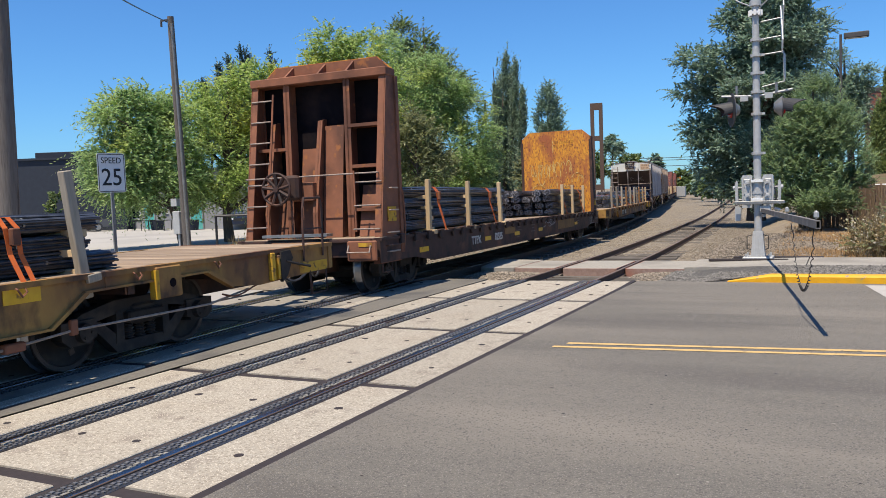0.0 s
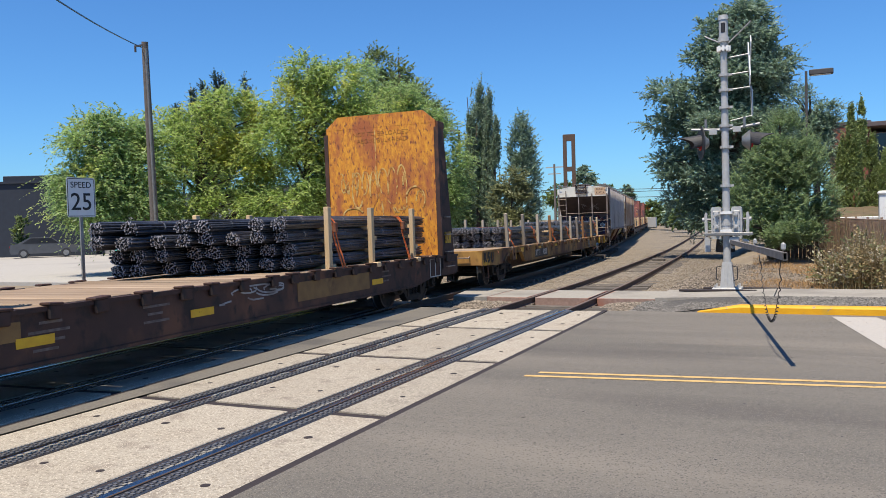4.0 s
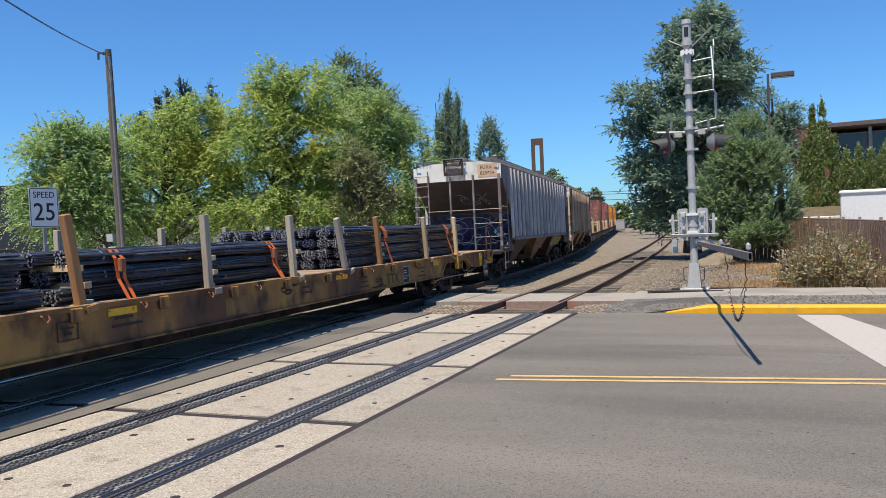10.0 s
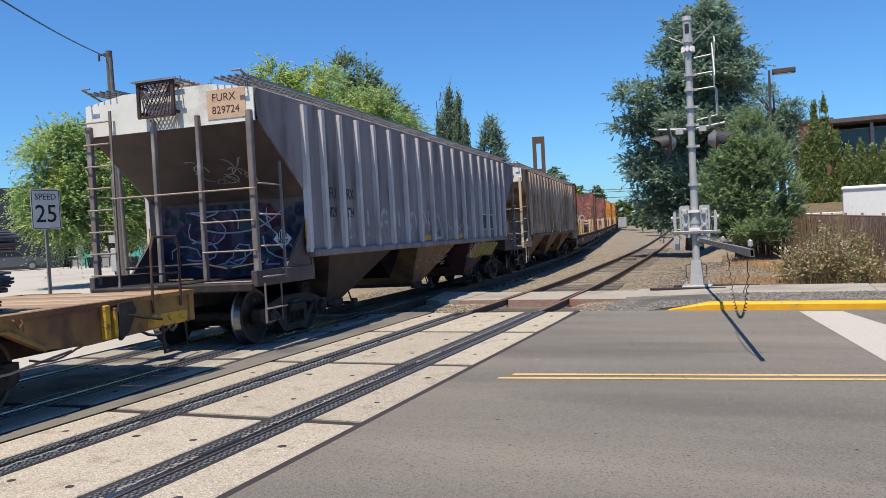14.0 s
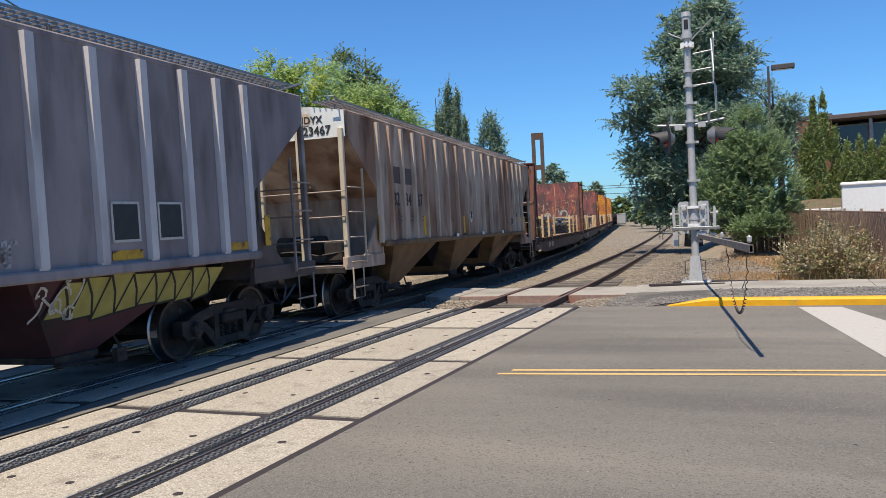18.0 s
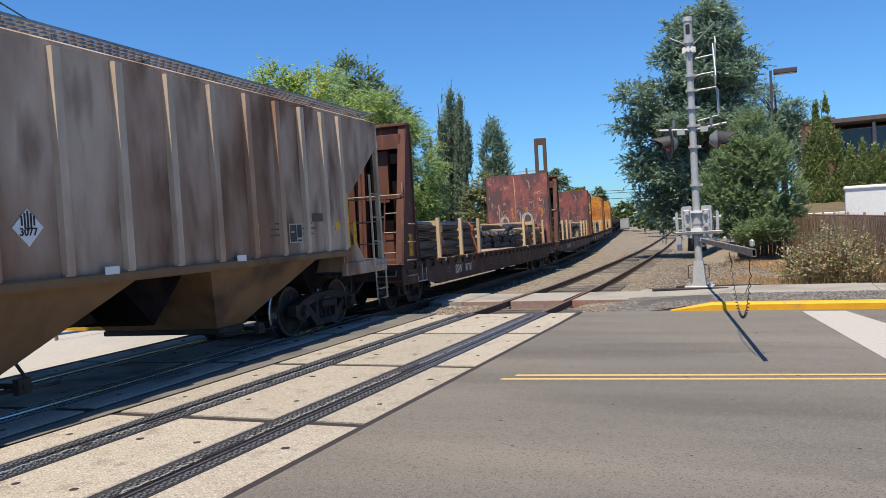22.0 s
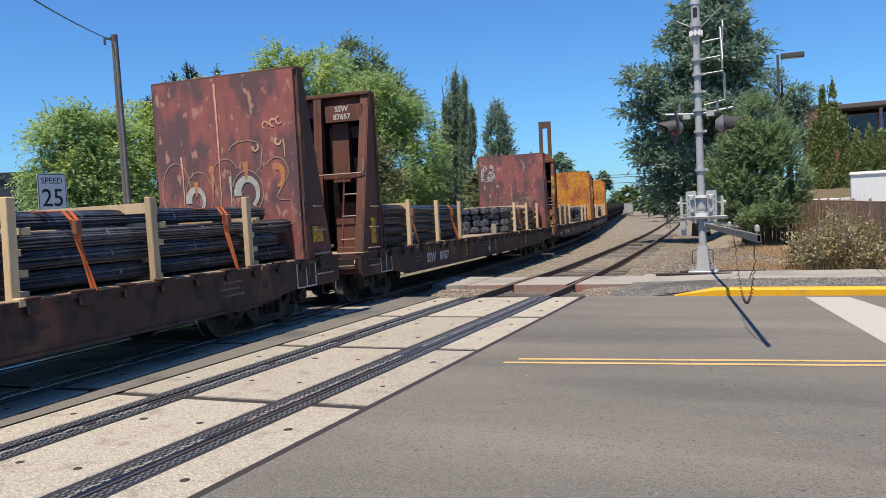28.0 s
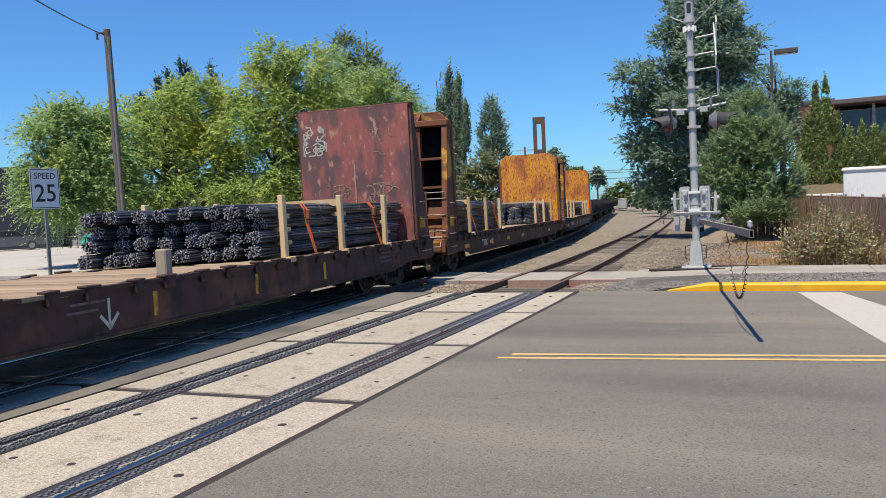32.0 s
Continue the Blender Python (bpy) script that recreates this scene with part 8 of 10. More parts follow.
tree("cedar_tree", "large spreading blue-green cedar with layered drooping boughs", (0.79, 46.80), [(1.24, 45.23, 12.41, 0.33, 0.43), (1.86, 44.20, 12.30, 0.46, 0.54), (2.00, 44.44, 12.25, 0.46, 0.55), (2.30, 45.31, 12.34, 0.47, 0.56), (2.79, 45.72, 12.34, 0.34, 0.43), (0.24, 45.95, 11.88, 0.63, 0.43), (1.20, 45.79, 11.92, 0.87, 0.56), (1.71, 45.60, 11.81, 0.87, 0.56), (2.31, 46.24, 12.17, 0.88, 0.57), (2.98, 46.24, 11.55, 0.63, 0.43), (0.19, 45.51, 10.83, 0.77, 0.43), (1.16, 46.58, 11.36, 1.10, 0.57), (2.12, 44.33, 10.94, 1.04, 0.54), (2.53, 45.59, 10.77, 1.07, 0.55), (3.42, 45.90, 10.76, 0.77, 0.43), (-0.20, 45.84, 10.26, 0.92, 0.43), (1.07, 46.15, 10.17, 1.29, 0.56), (2.02, 47.24, 10.27, 1.32, 0.57), (2.83, 46.62, 10.36, 1.30, 0.57), (3.86, 46.21, 9.62, 0.92, 0.43), (-0.17, 46.32, 9.47, 0.87, 0.43), (1.12, 44.75, 9.29, 1.18, 0.54), (2.06, 44.55, 8.87, 1.17, 0.54), (2.77, 45.26, 9.14, 1.19, 0.55), (3.44, 46.73, 8.90, 0.88, 0.43), (-1.89, 45.16, 8.47, 1.13, 0.42), (-0.29, 46.73, 8.90, 1.63, 0.57), (0.93, 47.42, 8.79, 1.65, 0.57), (1.90, 46.27, 8.71, 1.61, 0.56), (3.01, 46.17, 8.29, 1.14, 0.43), (-1.21, 45.36, 7.71, 1.01, 0.42), (0.08, 47.10, 7.97, 1.46, 0.57), (1.27, 45.86, 7.68, 1.42, 0.55), (2.06, 46.43, 7.56, 1.44, 0.56), (3.11, 47.03, 7.30, 1.04, 0.43), (-2.26, 46.25, 6.84, 1.26, 0.43), (-0.68, 47.17, 7.11, 1.79, 0.57), (0.97, 44.52, 6.59, 1.68, 0.54), (2.01, 45.28, 6.56, 1.71, 0.54), (3.30, 45.95, 6.25, 1.23, 0.42), (-1.38, 46.42, 5.82, 1.07, 0.43), (-0.02, 46.77, 5.89, 1.50, 0.56), (1.01, 46.72, 6.08, 1.50, 0.56), (2.30, 46.32, 5.86, 1.48, 0.56), (3.29, 46.43, 5.52, 1.06, 0.42), (-1.96, 46.30, 4.85, 1.14, 0.43), (-0.43, 46.88, 5.03, 1.61, 0.56), (0.68, 46.97, 4.87, 1.61, 0.56), (1.83, 47.12, 4.95, 1.61, 0.56), (3.04, 46.58, 4.60, 1.14, 0.43), (-1.77, 46.00, 4.00, 1.09, 0.42), (-0.37, 46.11, 3.84, 1.52, 0.55), (0.96, 45.77, 4.03, 1.50, 0.55), (1.85, 46.42, 3.70, 1.52, 0.56), (2.87, 46.75, 3.73, 1.09, 0.43), (-1.62, 46.77, 2.74, 0.91, 0.43), (-0.36, 47.06, 3.17, 1.28, 0.57), (0.85, 45.83, 2.85, 1.25, 0.55), (1.44, 47.16, 3.07, 1.28, 0.56), (2.48, 46.60, 2.73, 0.90, 0.43), (-1.11, 46.97, 2.00, 0.76, 0.43), (-0.17, 47.44, 2.40, 1.07, 0.57), (0.95, 46.14, 1.90, 1.04, 0.55), (1.68, 45.95, 1.90, 1.03, 0.55), (2.35, 46.94, 1.66, 0.75, 0.43), (-0.67, 46.23, 1.34, 0.63, 0.42), (0.09, 46.59, 1.66, 0.88, 0.56), (0.91, 44.88, 1.32, 0.85, 0.54), (1.47, 47.46, 1.31, 0.90, 0.57), (2.18, 46.81, 0.95, 0.63, 0.43)], 190000, 0.068, NEEDLE_BLUE, seed=41, trunk_r=0.42, limbs=60, shell=0.3, reach=0.62, up=0.28, sag=0.2, out=0.9, long=2.8, per=12, gap=-0.34, grain=0.8, tilt=0.9)
tree("cedar_tree", "blue-green cedar behind the street lamp", (5.70, 59.98), [(5.90, 59.61, 8.50, 1.18, 0.50), (5.17, 59.70, 7.73, 1.47, 0.76), (6.22, 59.72, 7.38, 1.09, 0.59), (5.49, 59.83, 6.19, 1.51, 0.93), (4.32, 59.54, 9.14, 1.26, 1.09), (4.60, 59.81, 6.45, 1.68, 1.26), (5.81, 59.90, 5.02, 1.26, 0.93)], 30000, 0.065, NEEDLE_BLUE, seed=42, trunk_r=0.3, limbs=20, shell=0.25, reach=0.65, up=0.28, sag=0.2, out=0.9, long=2.8)
tree("pine_tree", "rounded bushy pine with long soft needles", (4.12, 32.98), [(4.23, 32.83, 4.97, 0.51, 0.51), (4.17, 32.88, 4.38, 0.93, 0.69), (3.58, 32.91, 3.57, 0.93, 0.83), (4.78, 32.95, 3.49, 0.93, 0.83), (3.03, 32.93, 2.41, 0.88, 1.04), (3.96, 32.97, 2.57, 1.16, 1.04), (5.05, 32.99, 2.30, 0.93, 1.04), (4.19, 32.94, 3.53, 1.04, 0.93), (4.42, 32.99, 1.26, 1.16, 0.60), (3.31, 32.95, 1.30, 0.93, 0.51), (5.32, 33.00, 1.44, 0.60, 0.69), (4.01, 32.97, 0.91, 1.34, 0.37), (5.21, 32.99, 0.87, 0.60, 0.32)], 150000, 0.021, NEEDLE_PINE, seed=43, trunk_r=0.2, limbs=40, long=7.0, shell=0.45, reach=0.42, up=0.75, sag=0.0, out=0.9, per=16, gap=-0.15, grain=1.4, tilt=0.9)
tree("arborvitae", "dense pointed green arborvitae", (7.13, 51.95), [(7.28, 51.65, 7.33, 0.08, 0.44), (7.27, 51.71, 6.78, 0.16, 0.66), (7.25, 51.80, 5.75, 0.26, 1.17), (7.22, 51.89, 4.21, 0.32, 1.46)], 9000, 0.055, LEAF_ARBOR, seed=50, trunk_r=0.08, limbs=4, group='arborvitae row', shell=0.55, reach=0.3, up=2.0, sag=-0.1, out=0.5, gap=-0.5, tilt=1.2)
tree("arborvitae", "dense pointed green arborvitae", (7.69, 52.92), [(7.84, 52.60, 7.65, 0.09, 0.45), (7.83, 52.65, 7.09, 0.18, 0.67), (7.81, 52.75, 6.04, 0.29, 1.19), (7.78, 52.86, 4.49, 0.36, 1.49)], 9000, 0.055, LEAF_ARBOR, seed=51, trunk_r=0.08, limbs=4, group='arborvitae row', shell=0.55, reach=0.3, up=2.0, sag=-0.1, out=0.5, gap=-0.5, tilt=1.2)
tree("arborvitae", "dense pointed green arborvitae", (8.29, 52.89), [(8.40, 52.74, 5.70, 0.11, 0.45), (8.39, 52.78, 5.14, 0.22, 0.67), (8.37, 52.84, 4.08, 0.36, 1.19), (8.34, 52.89, 2.53, 0.45, 1.49)], 9000, 0.055, LEAF_ARBOR, seed=52, trunk_r=0.08, limbs=4, group='arborvitae row', shell=0.55, reach=0.3, up=2.0, sag=-0.1, out=0.5, gap=-0.5, tilt=1.2)
tree("arborvitae", "dense pointed green arborvitae", (8.90, 51.84), [(8.99, 51.76, 4.70, 0.12, 0.44), (8.98, 51.79, 4.16, 0.23, 0.66), (8.96, 51.83, 3.12, 0.38, 1.17), (8.92, 51.85, 1.60, 0.47, 1.46)], 9000, 0.055, LEAF_ARBOR, seed=53, trunk_r=0.08, limbs=4, group='arborvitae row', shell=0.55, reach=0.3, up=2.0, sag=-0.1, out=0.5, gap=-0.5, tilt=1.2)
tree("arborvitae", "dense pointed green arborvitae", (9.53, 51.79), [(9.62, 51.70, 4.88, 0.12, 0.44), (9.61, 51.73, 4.34, 0.23, 0.66), (9.59, 51.78, 3.31, 0.38, 1.17), (9.56, 51.80, 1.80, 0.47, 1.46)], 9000, 0.055, LEAF_ARBOR, seed=54, trunk_r=0.08, limbs=4, group='arborvitae row', shell=0.55, reach=0.3, up=2.0, sag=-0.1, out=0.5, gap=-0.5, tilt=1.2)
tree("arborvitae", "dense pointed green arborvitae", (10.16, 51.73), [(10.24, 51.66, 4.64, 0.12, 0.44), (10.23, 51.69, 4.10, 0.23, 0.66), (10.21, 51.72, 3.08, 0.38, 1.17), (10.18, 51.74, 1.57, 0.47, 1.46)], 9000, 0.055, LEAF_ARBOR, seed=55, trunk_r=0.08, limbs=4, group='arborvitae row', shell=0.55, reach=0.3, up=2.0, sag=-0.1, out=0.5, gap=-0.5, tilt=1.2)
tree("arborvitae", "dense pointed green arborvitae", (10.80, 51.67), [(10.88, 51.59, 4.72, 0.12, 0.44), (10.87, 51.61, 4.18, 0.23, 0.66), (10.85, 51.65, 3.17, 0.38, 1.17), (10.82, 51.68, 1.67, 0.47, 1.46)], 9000, 0.055, LEAF_ARBOR, seed=56, trunk_r=0.08, limbs=4, group='arborvitae row', shell=0.55, reach=0.3, up=2.0, sag=-0.1, out=0.5, gap=-0.5, tilt=1.2)
tree("arborvitae", "dense pointed green arborvitae", (11.43, 51.59), [(11.51, 51.52, 4.54, 0.12, 0.44), (11.50, 51.55, 4.01, 0.25, 0.66), (11.48, 51.58, 3.00, 0.40, 1.17), (11.45, 51.60, 1.52, 0.50, 1.46)], 9000, 0.055, LEAF_ARBOR, seed=57, trunk_r=0.08, limbs=4, group='arborvitae row', shell=0.55, reach=0.3, up=2.0, sag=-0.1, out=0.5, gap=-0.5, tilt=1.2)
tree("arborvitae", "dense pointed green arborvitae", (6.68, 51.96), [(6.80, 51.83, 5.52, 0.09, 0.44), (6.78, 51.87, 4.97, 0.19, 0.66), (6.76, 51.92, 3.91, 0.31, 1.17), (6.72, 51.97, 2.36, 0.38, 1.46)], 9000, 0.055, LEAF_ARBOR, seed=58, trunk_r=0.08, limbs=4, group='arborvitae row', shell=0.55, reach=0.3, up=2.0, sag=-0.1, out=0.5, gap=-0.5, tilt=1.2)
tree("arborvitae", "dense pointed green arborvitae", (7.43, 51.93), [(7.54, 51.79, 5.62, 0.12, 0.44), (7.53, 51.83, 5.07, 0.23, 0.66), (7.51, 51.89, 4.03, 0.38, 1.17), (7.48, 51.94, 2.49, 0.47, 1.46)], 9000, 0.055, LEAF_ARBOR, seed=59, trunk_r=0.08, limbs=4, group='arborvitae row', shell=0.55, reach=0.3, up=2.0, sag=-0.1, out=0.5, gap=-0.5, tilt=1.2)
tree("distant_tree", "small distant green tree", (-20.69, 147.76), [(-20.59, 147.79, 2.78, 1.89, 1.68), (-21.51, 147.63, 2.00, 1.33, 1.01), (-19.73, 147.94, 1.92, 1.33, 1.01)], 4500, 0.22, LEAF_DARKER, seed=70, trunk_r=0.2, limbs=5, group='distant trees', reach=0.9, up=0.4)
tree("distant_tree", "small distant green tree", (-16.68, 138.29), [(-16.61, 138.31, 2.04, 1.57, 1.37), (-17.36, 138.19, 1.40, 1.10, 0.82), (-15.90, 138.42, 1.34, 1.10, 0.82)], 4500, 0.22, LEAF_DARKER, seed=71, trunk_r=0.2, limbs=5, group='distant trees', reach=0.9, up=0.4)
tree("distant_tree", "small distant green tree", (-24.51, 157.23), [(-24.43, 157.26, 2.07, 1.80, 1.57), (-25.30, 157.09, 1.34, 1.26, 0.94), (-23.62, 157.41, 1.27, 1.26, 0.94)], 4500, 0.22, LEAF_POPLAR, seed=72, trunk_r=0.2, limbs=5, group='distant trees', reach=0.9, up=0.4)
tree("distant_tree", "small distant green tree", (-12.01, 118.77), [(-11.94, 118.79, 2.17, 1.68, 1.85), (-12.75, 118.67, 1.31, 1.18, 1.11), (-11.19, 118.89, 1.24, 1.18, 1.11)], 4500, 0.22, NEEDLE_BLUE, seed=73, trunk_r=0.2, limbs=5, group='distant trees', reach=0.9, up=0.4)
tree("distant_tree", "small distant green tree", (-7.87, 99.15), [(-7.81, 99.17, 2.25, 1.54, 1.96), (-8.55, 99.07, 1.33, 1.08, 1.18), (-7.13, 99.25, 1.27, 1.08, 1.18)], 4500, 0.22, LEAF_DARKER, seed=74, trunk_r=0.2, limbs=5, group='distant trees', reach=0.9, up=0.4)
tree("distant_tree", "small distant green tree", (-25.14, 146.92), [(-24.93, 146.92, 5.76, 0.84, 1.47), (-25.36, 146.85, 5.06, 0.59, 0.88), (-24.56, 147.01, 5.02, 0.59, 0.88)], 4500, 0.22, NEEDLE_BLUE, seed=75, trunk_r=0.2, limbs=5, group='distant trees', reach=0.9, up=0.4)
tree("distant_tree", "small distant green tree", (-22.56, 106.47), [(-22.28, 106.39, 7.61, 0.77, 0.93), (-22.66, 106.31, 7.17, 0.54, 0.56), (-21.93, 106.50, 7.14, 0.54, 0.56)], 4500, 0.22, NEEDLE_BLUE, seed=76, trunk_r=0.2, limbs=5, group='distant trees', reach=0.9, up=0.4)
tree("distant_tree", "small distant green tree", (-27.30, 136.20), [(-27.10, 136.20, 5.70, 2.16, 1.77), (-28.16, 135.97, 4.88, 1.51, 1.06), (-26.11, 136.45, 4.78, 1.51, 1.06)], 4500, 0.22, LEAF_DARKER, seed=77, trunk_r=0.2, limbs=5, group='distant trees', reach=0.9, up=0.4)
tree("distant_tree", "small distant green tree", (-30.60, 125.01), [(-30.41, 125.01, 5.68, 2.73, 1.82), (-31.74, 124.64, 4.84, 1.91, 1.09), (-29.15, 125.38, 4.72, 1.91, 1.09)], 4500, 0.22, LEAF_DARKER, seed=78, trunk_r=0.2, limbs=5, group='distant trees', reach=0.9, up=0.4)
tree("distant_tree", "small distant green tree", (-4.83, 89.44), [(-4.77, 89.46, 2.54, 1.58, 1.89), (-5.52, 89.37, 1.67, 1.10, 1.14), (-4.08, 89.53, 1.60, 1.10, 1.14)], 4500, 0.22, LEAF_DARKER, seed=79, trunk_r=0.2, limbs=5, group='distant trees', reach=0.9, up=0.4)


# ------------------------------------------------------------------ street furniture
def standing(name, label, category, x, y, z=0.0, rz=0.0, group=""):
    return thing(name, label, category, group, M=pose(x, y, z, 0, 0, rz))


# crossing signal with its lowered gate arm
sig = standing("crossing_signal", "silver railroad crossing mast with red flashing lights, seen edge-on", "crossing signal", 3.37, 18.85, 0.08)
m = MB().box((0, 0, 0.02), (0.62, 0.5, 0.06), bev=0.01)
m.add([(-0.145, -0.145, 0.05), (0.145, -0.145, 0.05), (0.145, 0.145, 0.05), (-0.145, 0.145, 0.05), (-0.10, -0.10, 0.60), (0.10, -0.10, 0.60), (0.10, 0.10, 0.60), (-0.10, 0.10, 0.60)], [(0, 1, 5, 4), (1, 2, 6, 5), (2, 3, 7, 6), (3, 0, 4, 7), (4, 5, 6, 7), (3, 2, 1, 0)])
for x in (-0.16, 0.16):
    for y in (-0.2, 0.2):
        m.cyl((x * 1.5, y, 0.04), (x * 1.5, y, 0.12), 0.025, n=6)
part("base", m, SILVER, sig, "silver-painted flared cast base", smooth=False)
for x in (-0.075, 0.0, 0.075):
    part("base_rib", MB().prism([(-0.160, 0.05), (-0.120, 0.05), (-0.095, 0.56), (-0.118, 0.56)], "x", x - 0.012, x + 0.012), SILVER, sig, "cast rib on the base")
for x in (-1, 1):
    part("base_handle", MB().tube([(x * 0.14, -0.1, 0.20), (x * 0.22, -0.1, 0.24), (x * 0.22, -0.1, 0.50), (x * 0.11, -0.1, 0.53)], 0.010), SIGN_BLACK, sig, "black loop handle")
for x0, x1, y in ((-1.0, 0.62, -0.30), (-0.55, 1.30, 0.30)):
    part("footing_bar", MB().box(((x0 + x1) / 2, y, 0.0), (x1 - x0, 0.14, 0.045), bev=0.008), TAR, sig, "dark flat footing bar")
part("mast", MB().cyl((0, 0, 0.5), (0, 0, 5.45), 0.084, 0.072, n=18), SILVER, sig, "silver tubular mast", smooth=True)
part("bell", MB().cyl((0, 0, 5.45), (0, 0, 5.55), 0.12, 0.12, 18).cyl((0, 0, 5.55), (0, 0, 5.93), 0.095, 0.095, 18).cyl((0, 0, 5.93), (0, 0, 6.03), 0.11, 0.10, 18), SILVER, sig, "cylindrical warning bell", smooth=True)
part("bell_opening", MB().box((0.0, -0.078, 5.75), (0.09, 0.05, 0.24), bev=0.02), SIGN_BLACK, sig, "dark opening of the bell")
m = MB()
for k in range(8):
    a = k * math.pi / 4
    m.box((0.12 * math.cos(a), 0.12 * math.sin(a), 5.30), (0.05, 0.05, 0.12))
m.cyl((0, 0, 5.27), (0, 0, 5.33), 0.125, n=16)
part("crown_clamp", m, SIGN_WHITE, sig, "white crown clamp")
part("antenna", MB().tube([(-0.08, 0, 5.45), (-0.35, 0.2, 5.62), (-0.42, 0.25, 5.68)], 0.014).tube([(0.08, 0, 5.4), (0.45, -0.2, 5.68), (0.58, -0.28, 5.78)], 0.014), SILVER, sig)
for z in (1.45, 2.3, 3.15, 3.62, 4.02, 4.4, 4.73):
    part("clamp", MB().cyl((0, 0, z - 0.03), (0, 0, z + 0.03), 0.115, n=16).box((0.13, 0, z), (0.08, 0.06, 0.05)), SILVER, sig, "bolted pipe clamp")
# crossbuck on stand-off rods, its blades facing along the street
for k, ang in enumerate((45, -45)):
    b = MB().box((0, 0, 0), (0.02, 1.22, 0.23), bev=0.004)
    part("crossbuck_blade", b, SIGN_WHITE, sig, "white crossbuck blade", pose(0.52 + 0.022 * k, 0.0, 4.95, ang, 0, 6))
for rod in ([(0.1, 0, 4.73), (0.5, 0, 4.76)], [(0.1, 0, 5.1), (0.5, 0, 5.14)], [(0.1, 0, 4.40), (0.55, 0, 4.43), (0.56, 0, 3.80), (0.12, 0, 3.72)]):
    part("crossbuck_bracket", MB().tube(rod, 0.015), SILVER, sig)
part("track_sign", MB().box((0.575, 0.0, 4.12), (0.012, 0.30, 0.52), bev=0.004), SILVER, sig, "small sign plate seen edge-on")
part("cross_arm", MB().tube([(-0.72, 0, 3.58), (-0.1, 0, 3.54), (0.1, 0, 3.54), (0.72, 0, 3.62)], 0.028, n=8).box((-0.25, 0, 3.5), (0.16, 0.1, 0.12)).box((0.25, 0, 3.53), (0.16, 0.1, 0.12)), SILVER, sig, "lamp cross-arm")
VISOR = mat("visor_black", (0.045, 0.045, 0.05), (0.03, 0.03, 0.034), scale=8, rough=0.6)
for s in (-1, 1):
    F_ = pose(s * 0.50, 0, 3.27, 0, 0, 200 if s < 0 else 9)
    rd = 0.37 if s < 0 else 0.225
    lamp = part("flasher", MB().cyl((-0.10, 0, 0.30), (-0.10, 0, 0.52), 0.03, n=8).cyl((-0.15, 0, 0), (-0.06, 0, 0), 0.09, 0.17, 20).cyl((-0.06, 0, 0), (0.0, 0, 0), 0.17, rd - 0.01, 24), GALV, sig, "pale flasher housing", F_, smooth=True)
    part("background_disc", MB().cyl((0.004, 0, 0), (0.022, 0, 0), rd, rd, 32), VISOR, lamp, "dark target disc")
    part("lens", MB().cyl((0.024, 0, -0.02), (0.07, 0, -0.02), 0.155, 0.13, 20), LENS_RED, lamp, "red lens")
    v = MB()
    n = 16
    vv = []
    for k in range(n + 1):
        a = math.pi * (-0.14 + 1.28 * k / n)
        for x, r in ((0.024, 0.185), (0.50 - 0.30 * abs(math.cos(a)) ** 1.5, 0.17)):
            vv.append((x, r * math.cos(a), r * math.sin(a) - 0.05 * (x > 0.1)))
    v.add(vv, [(2 * k, 2 * k + 1, 2 * k + 3, 2 * k + 2) for k in range(n)])
    hood = part("visor", v, VISOR, lamp, "long black visor hood")
    hood.modifiers.new("thick", "SOLIDIFY").thickness = 0.008
# gate mechanism: two cast cases beside the mast, with counterweight arms, hubs and link rods
for s in (-1, 1):
    x0 = s * 0.215
    case = part("mechanism_case", MB().prism([(x0 - 0.105, 1.12), (x0 + 0.095, 1.12), (x0 + 0.115, 1.52), (x0 + 0.10, 1.80), (x0 + 0.07, 1.835), (x0 - 0.09, 1.835), (x0 - 0.115, 1.78)], "y", -0.02, 0.24), SILVER, sig, "silver cast gate mechanism case")
    part("case_cover", MB().box((x0, -0.035, 1.50), (0.14, 0.03, 0.50), bev=0.012), SILVER, case, "bolted cover")
    for z in (1.38, 1.66):
        part("hub", MB().cyl((x0 - s * 0.02, -0.045, z), (x0 - s * 0.02, -0.10, z), 0.048, 0.04, n=12).cyl((x0 - s * 0.02, -0.10, z), (x0 - s * 0.02, -0.13, z), 0.02, n=8), SILVER, case)
    for z in (1.29, 1.42, 1.58, 1.71):
        for q in (-0.055, 0.055):
            part("bolt", MB().cyl((x0 + q, -0.05, z), (x0 + q, -0.062, z), 0.011, n=6), GALV, case)
    part("counterweight_arm", MB().prism([(s * 0.40, 1.20), (s * 0.46, 1.18), (s * 0.475, 1.62), (s * 0.45, 1.72), (s * 0.41, 1.70)], "y", 0.02, 0.10), SILVER, sig, "silver counterweight arm")
    part("link_rod", MB().cyl((s * 0.30, 0.05, 1.56), (s * 0.50, 0.05, 1.56), 0.026, n=8), GALV, sig, "pivot rod between case and arm")
    part("link_rod", MB().cyl((s * 0.30, 0.07, 1.30), (s * 0.45, 0.07, 1.30), 0.022, n=8), GALV, sig, "pivot rod between case and arm")
    part("pivot_cap", MB().cyl((s * 0.47, 0.05, 1.56), (s * 0.515, 0.05, 1.56), 0.05, 0.042, n=10), SILVER, sig)
part("counterweight", MB().prism([(-0.47, 0.84), (-0.36, 0.84), (-0.35, 1.10), (-0.40, 1.18), (-0.47, 1.16)], "y", -0.02, 0.14), SILVER, sig, "hanging counterweight plate")
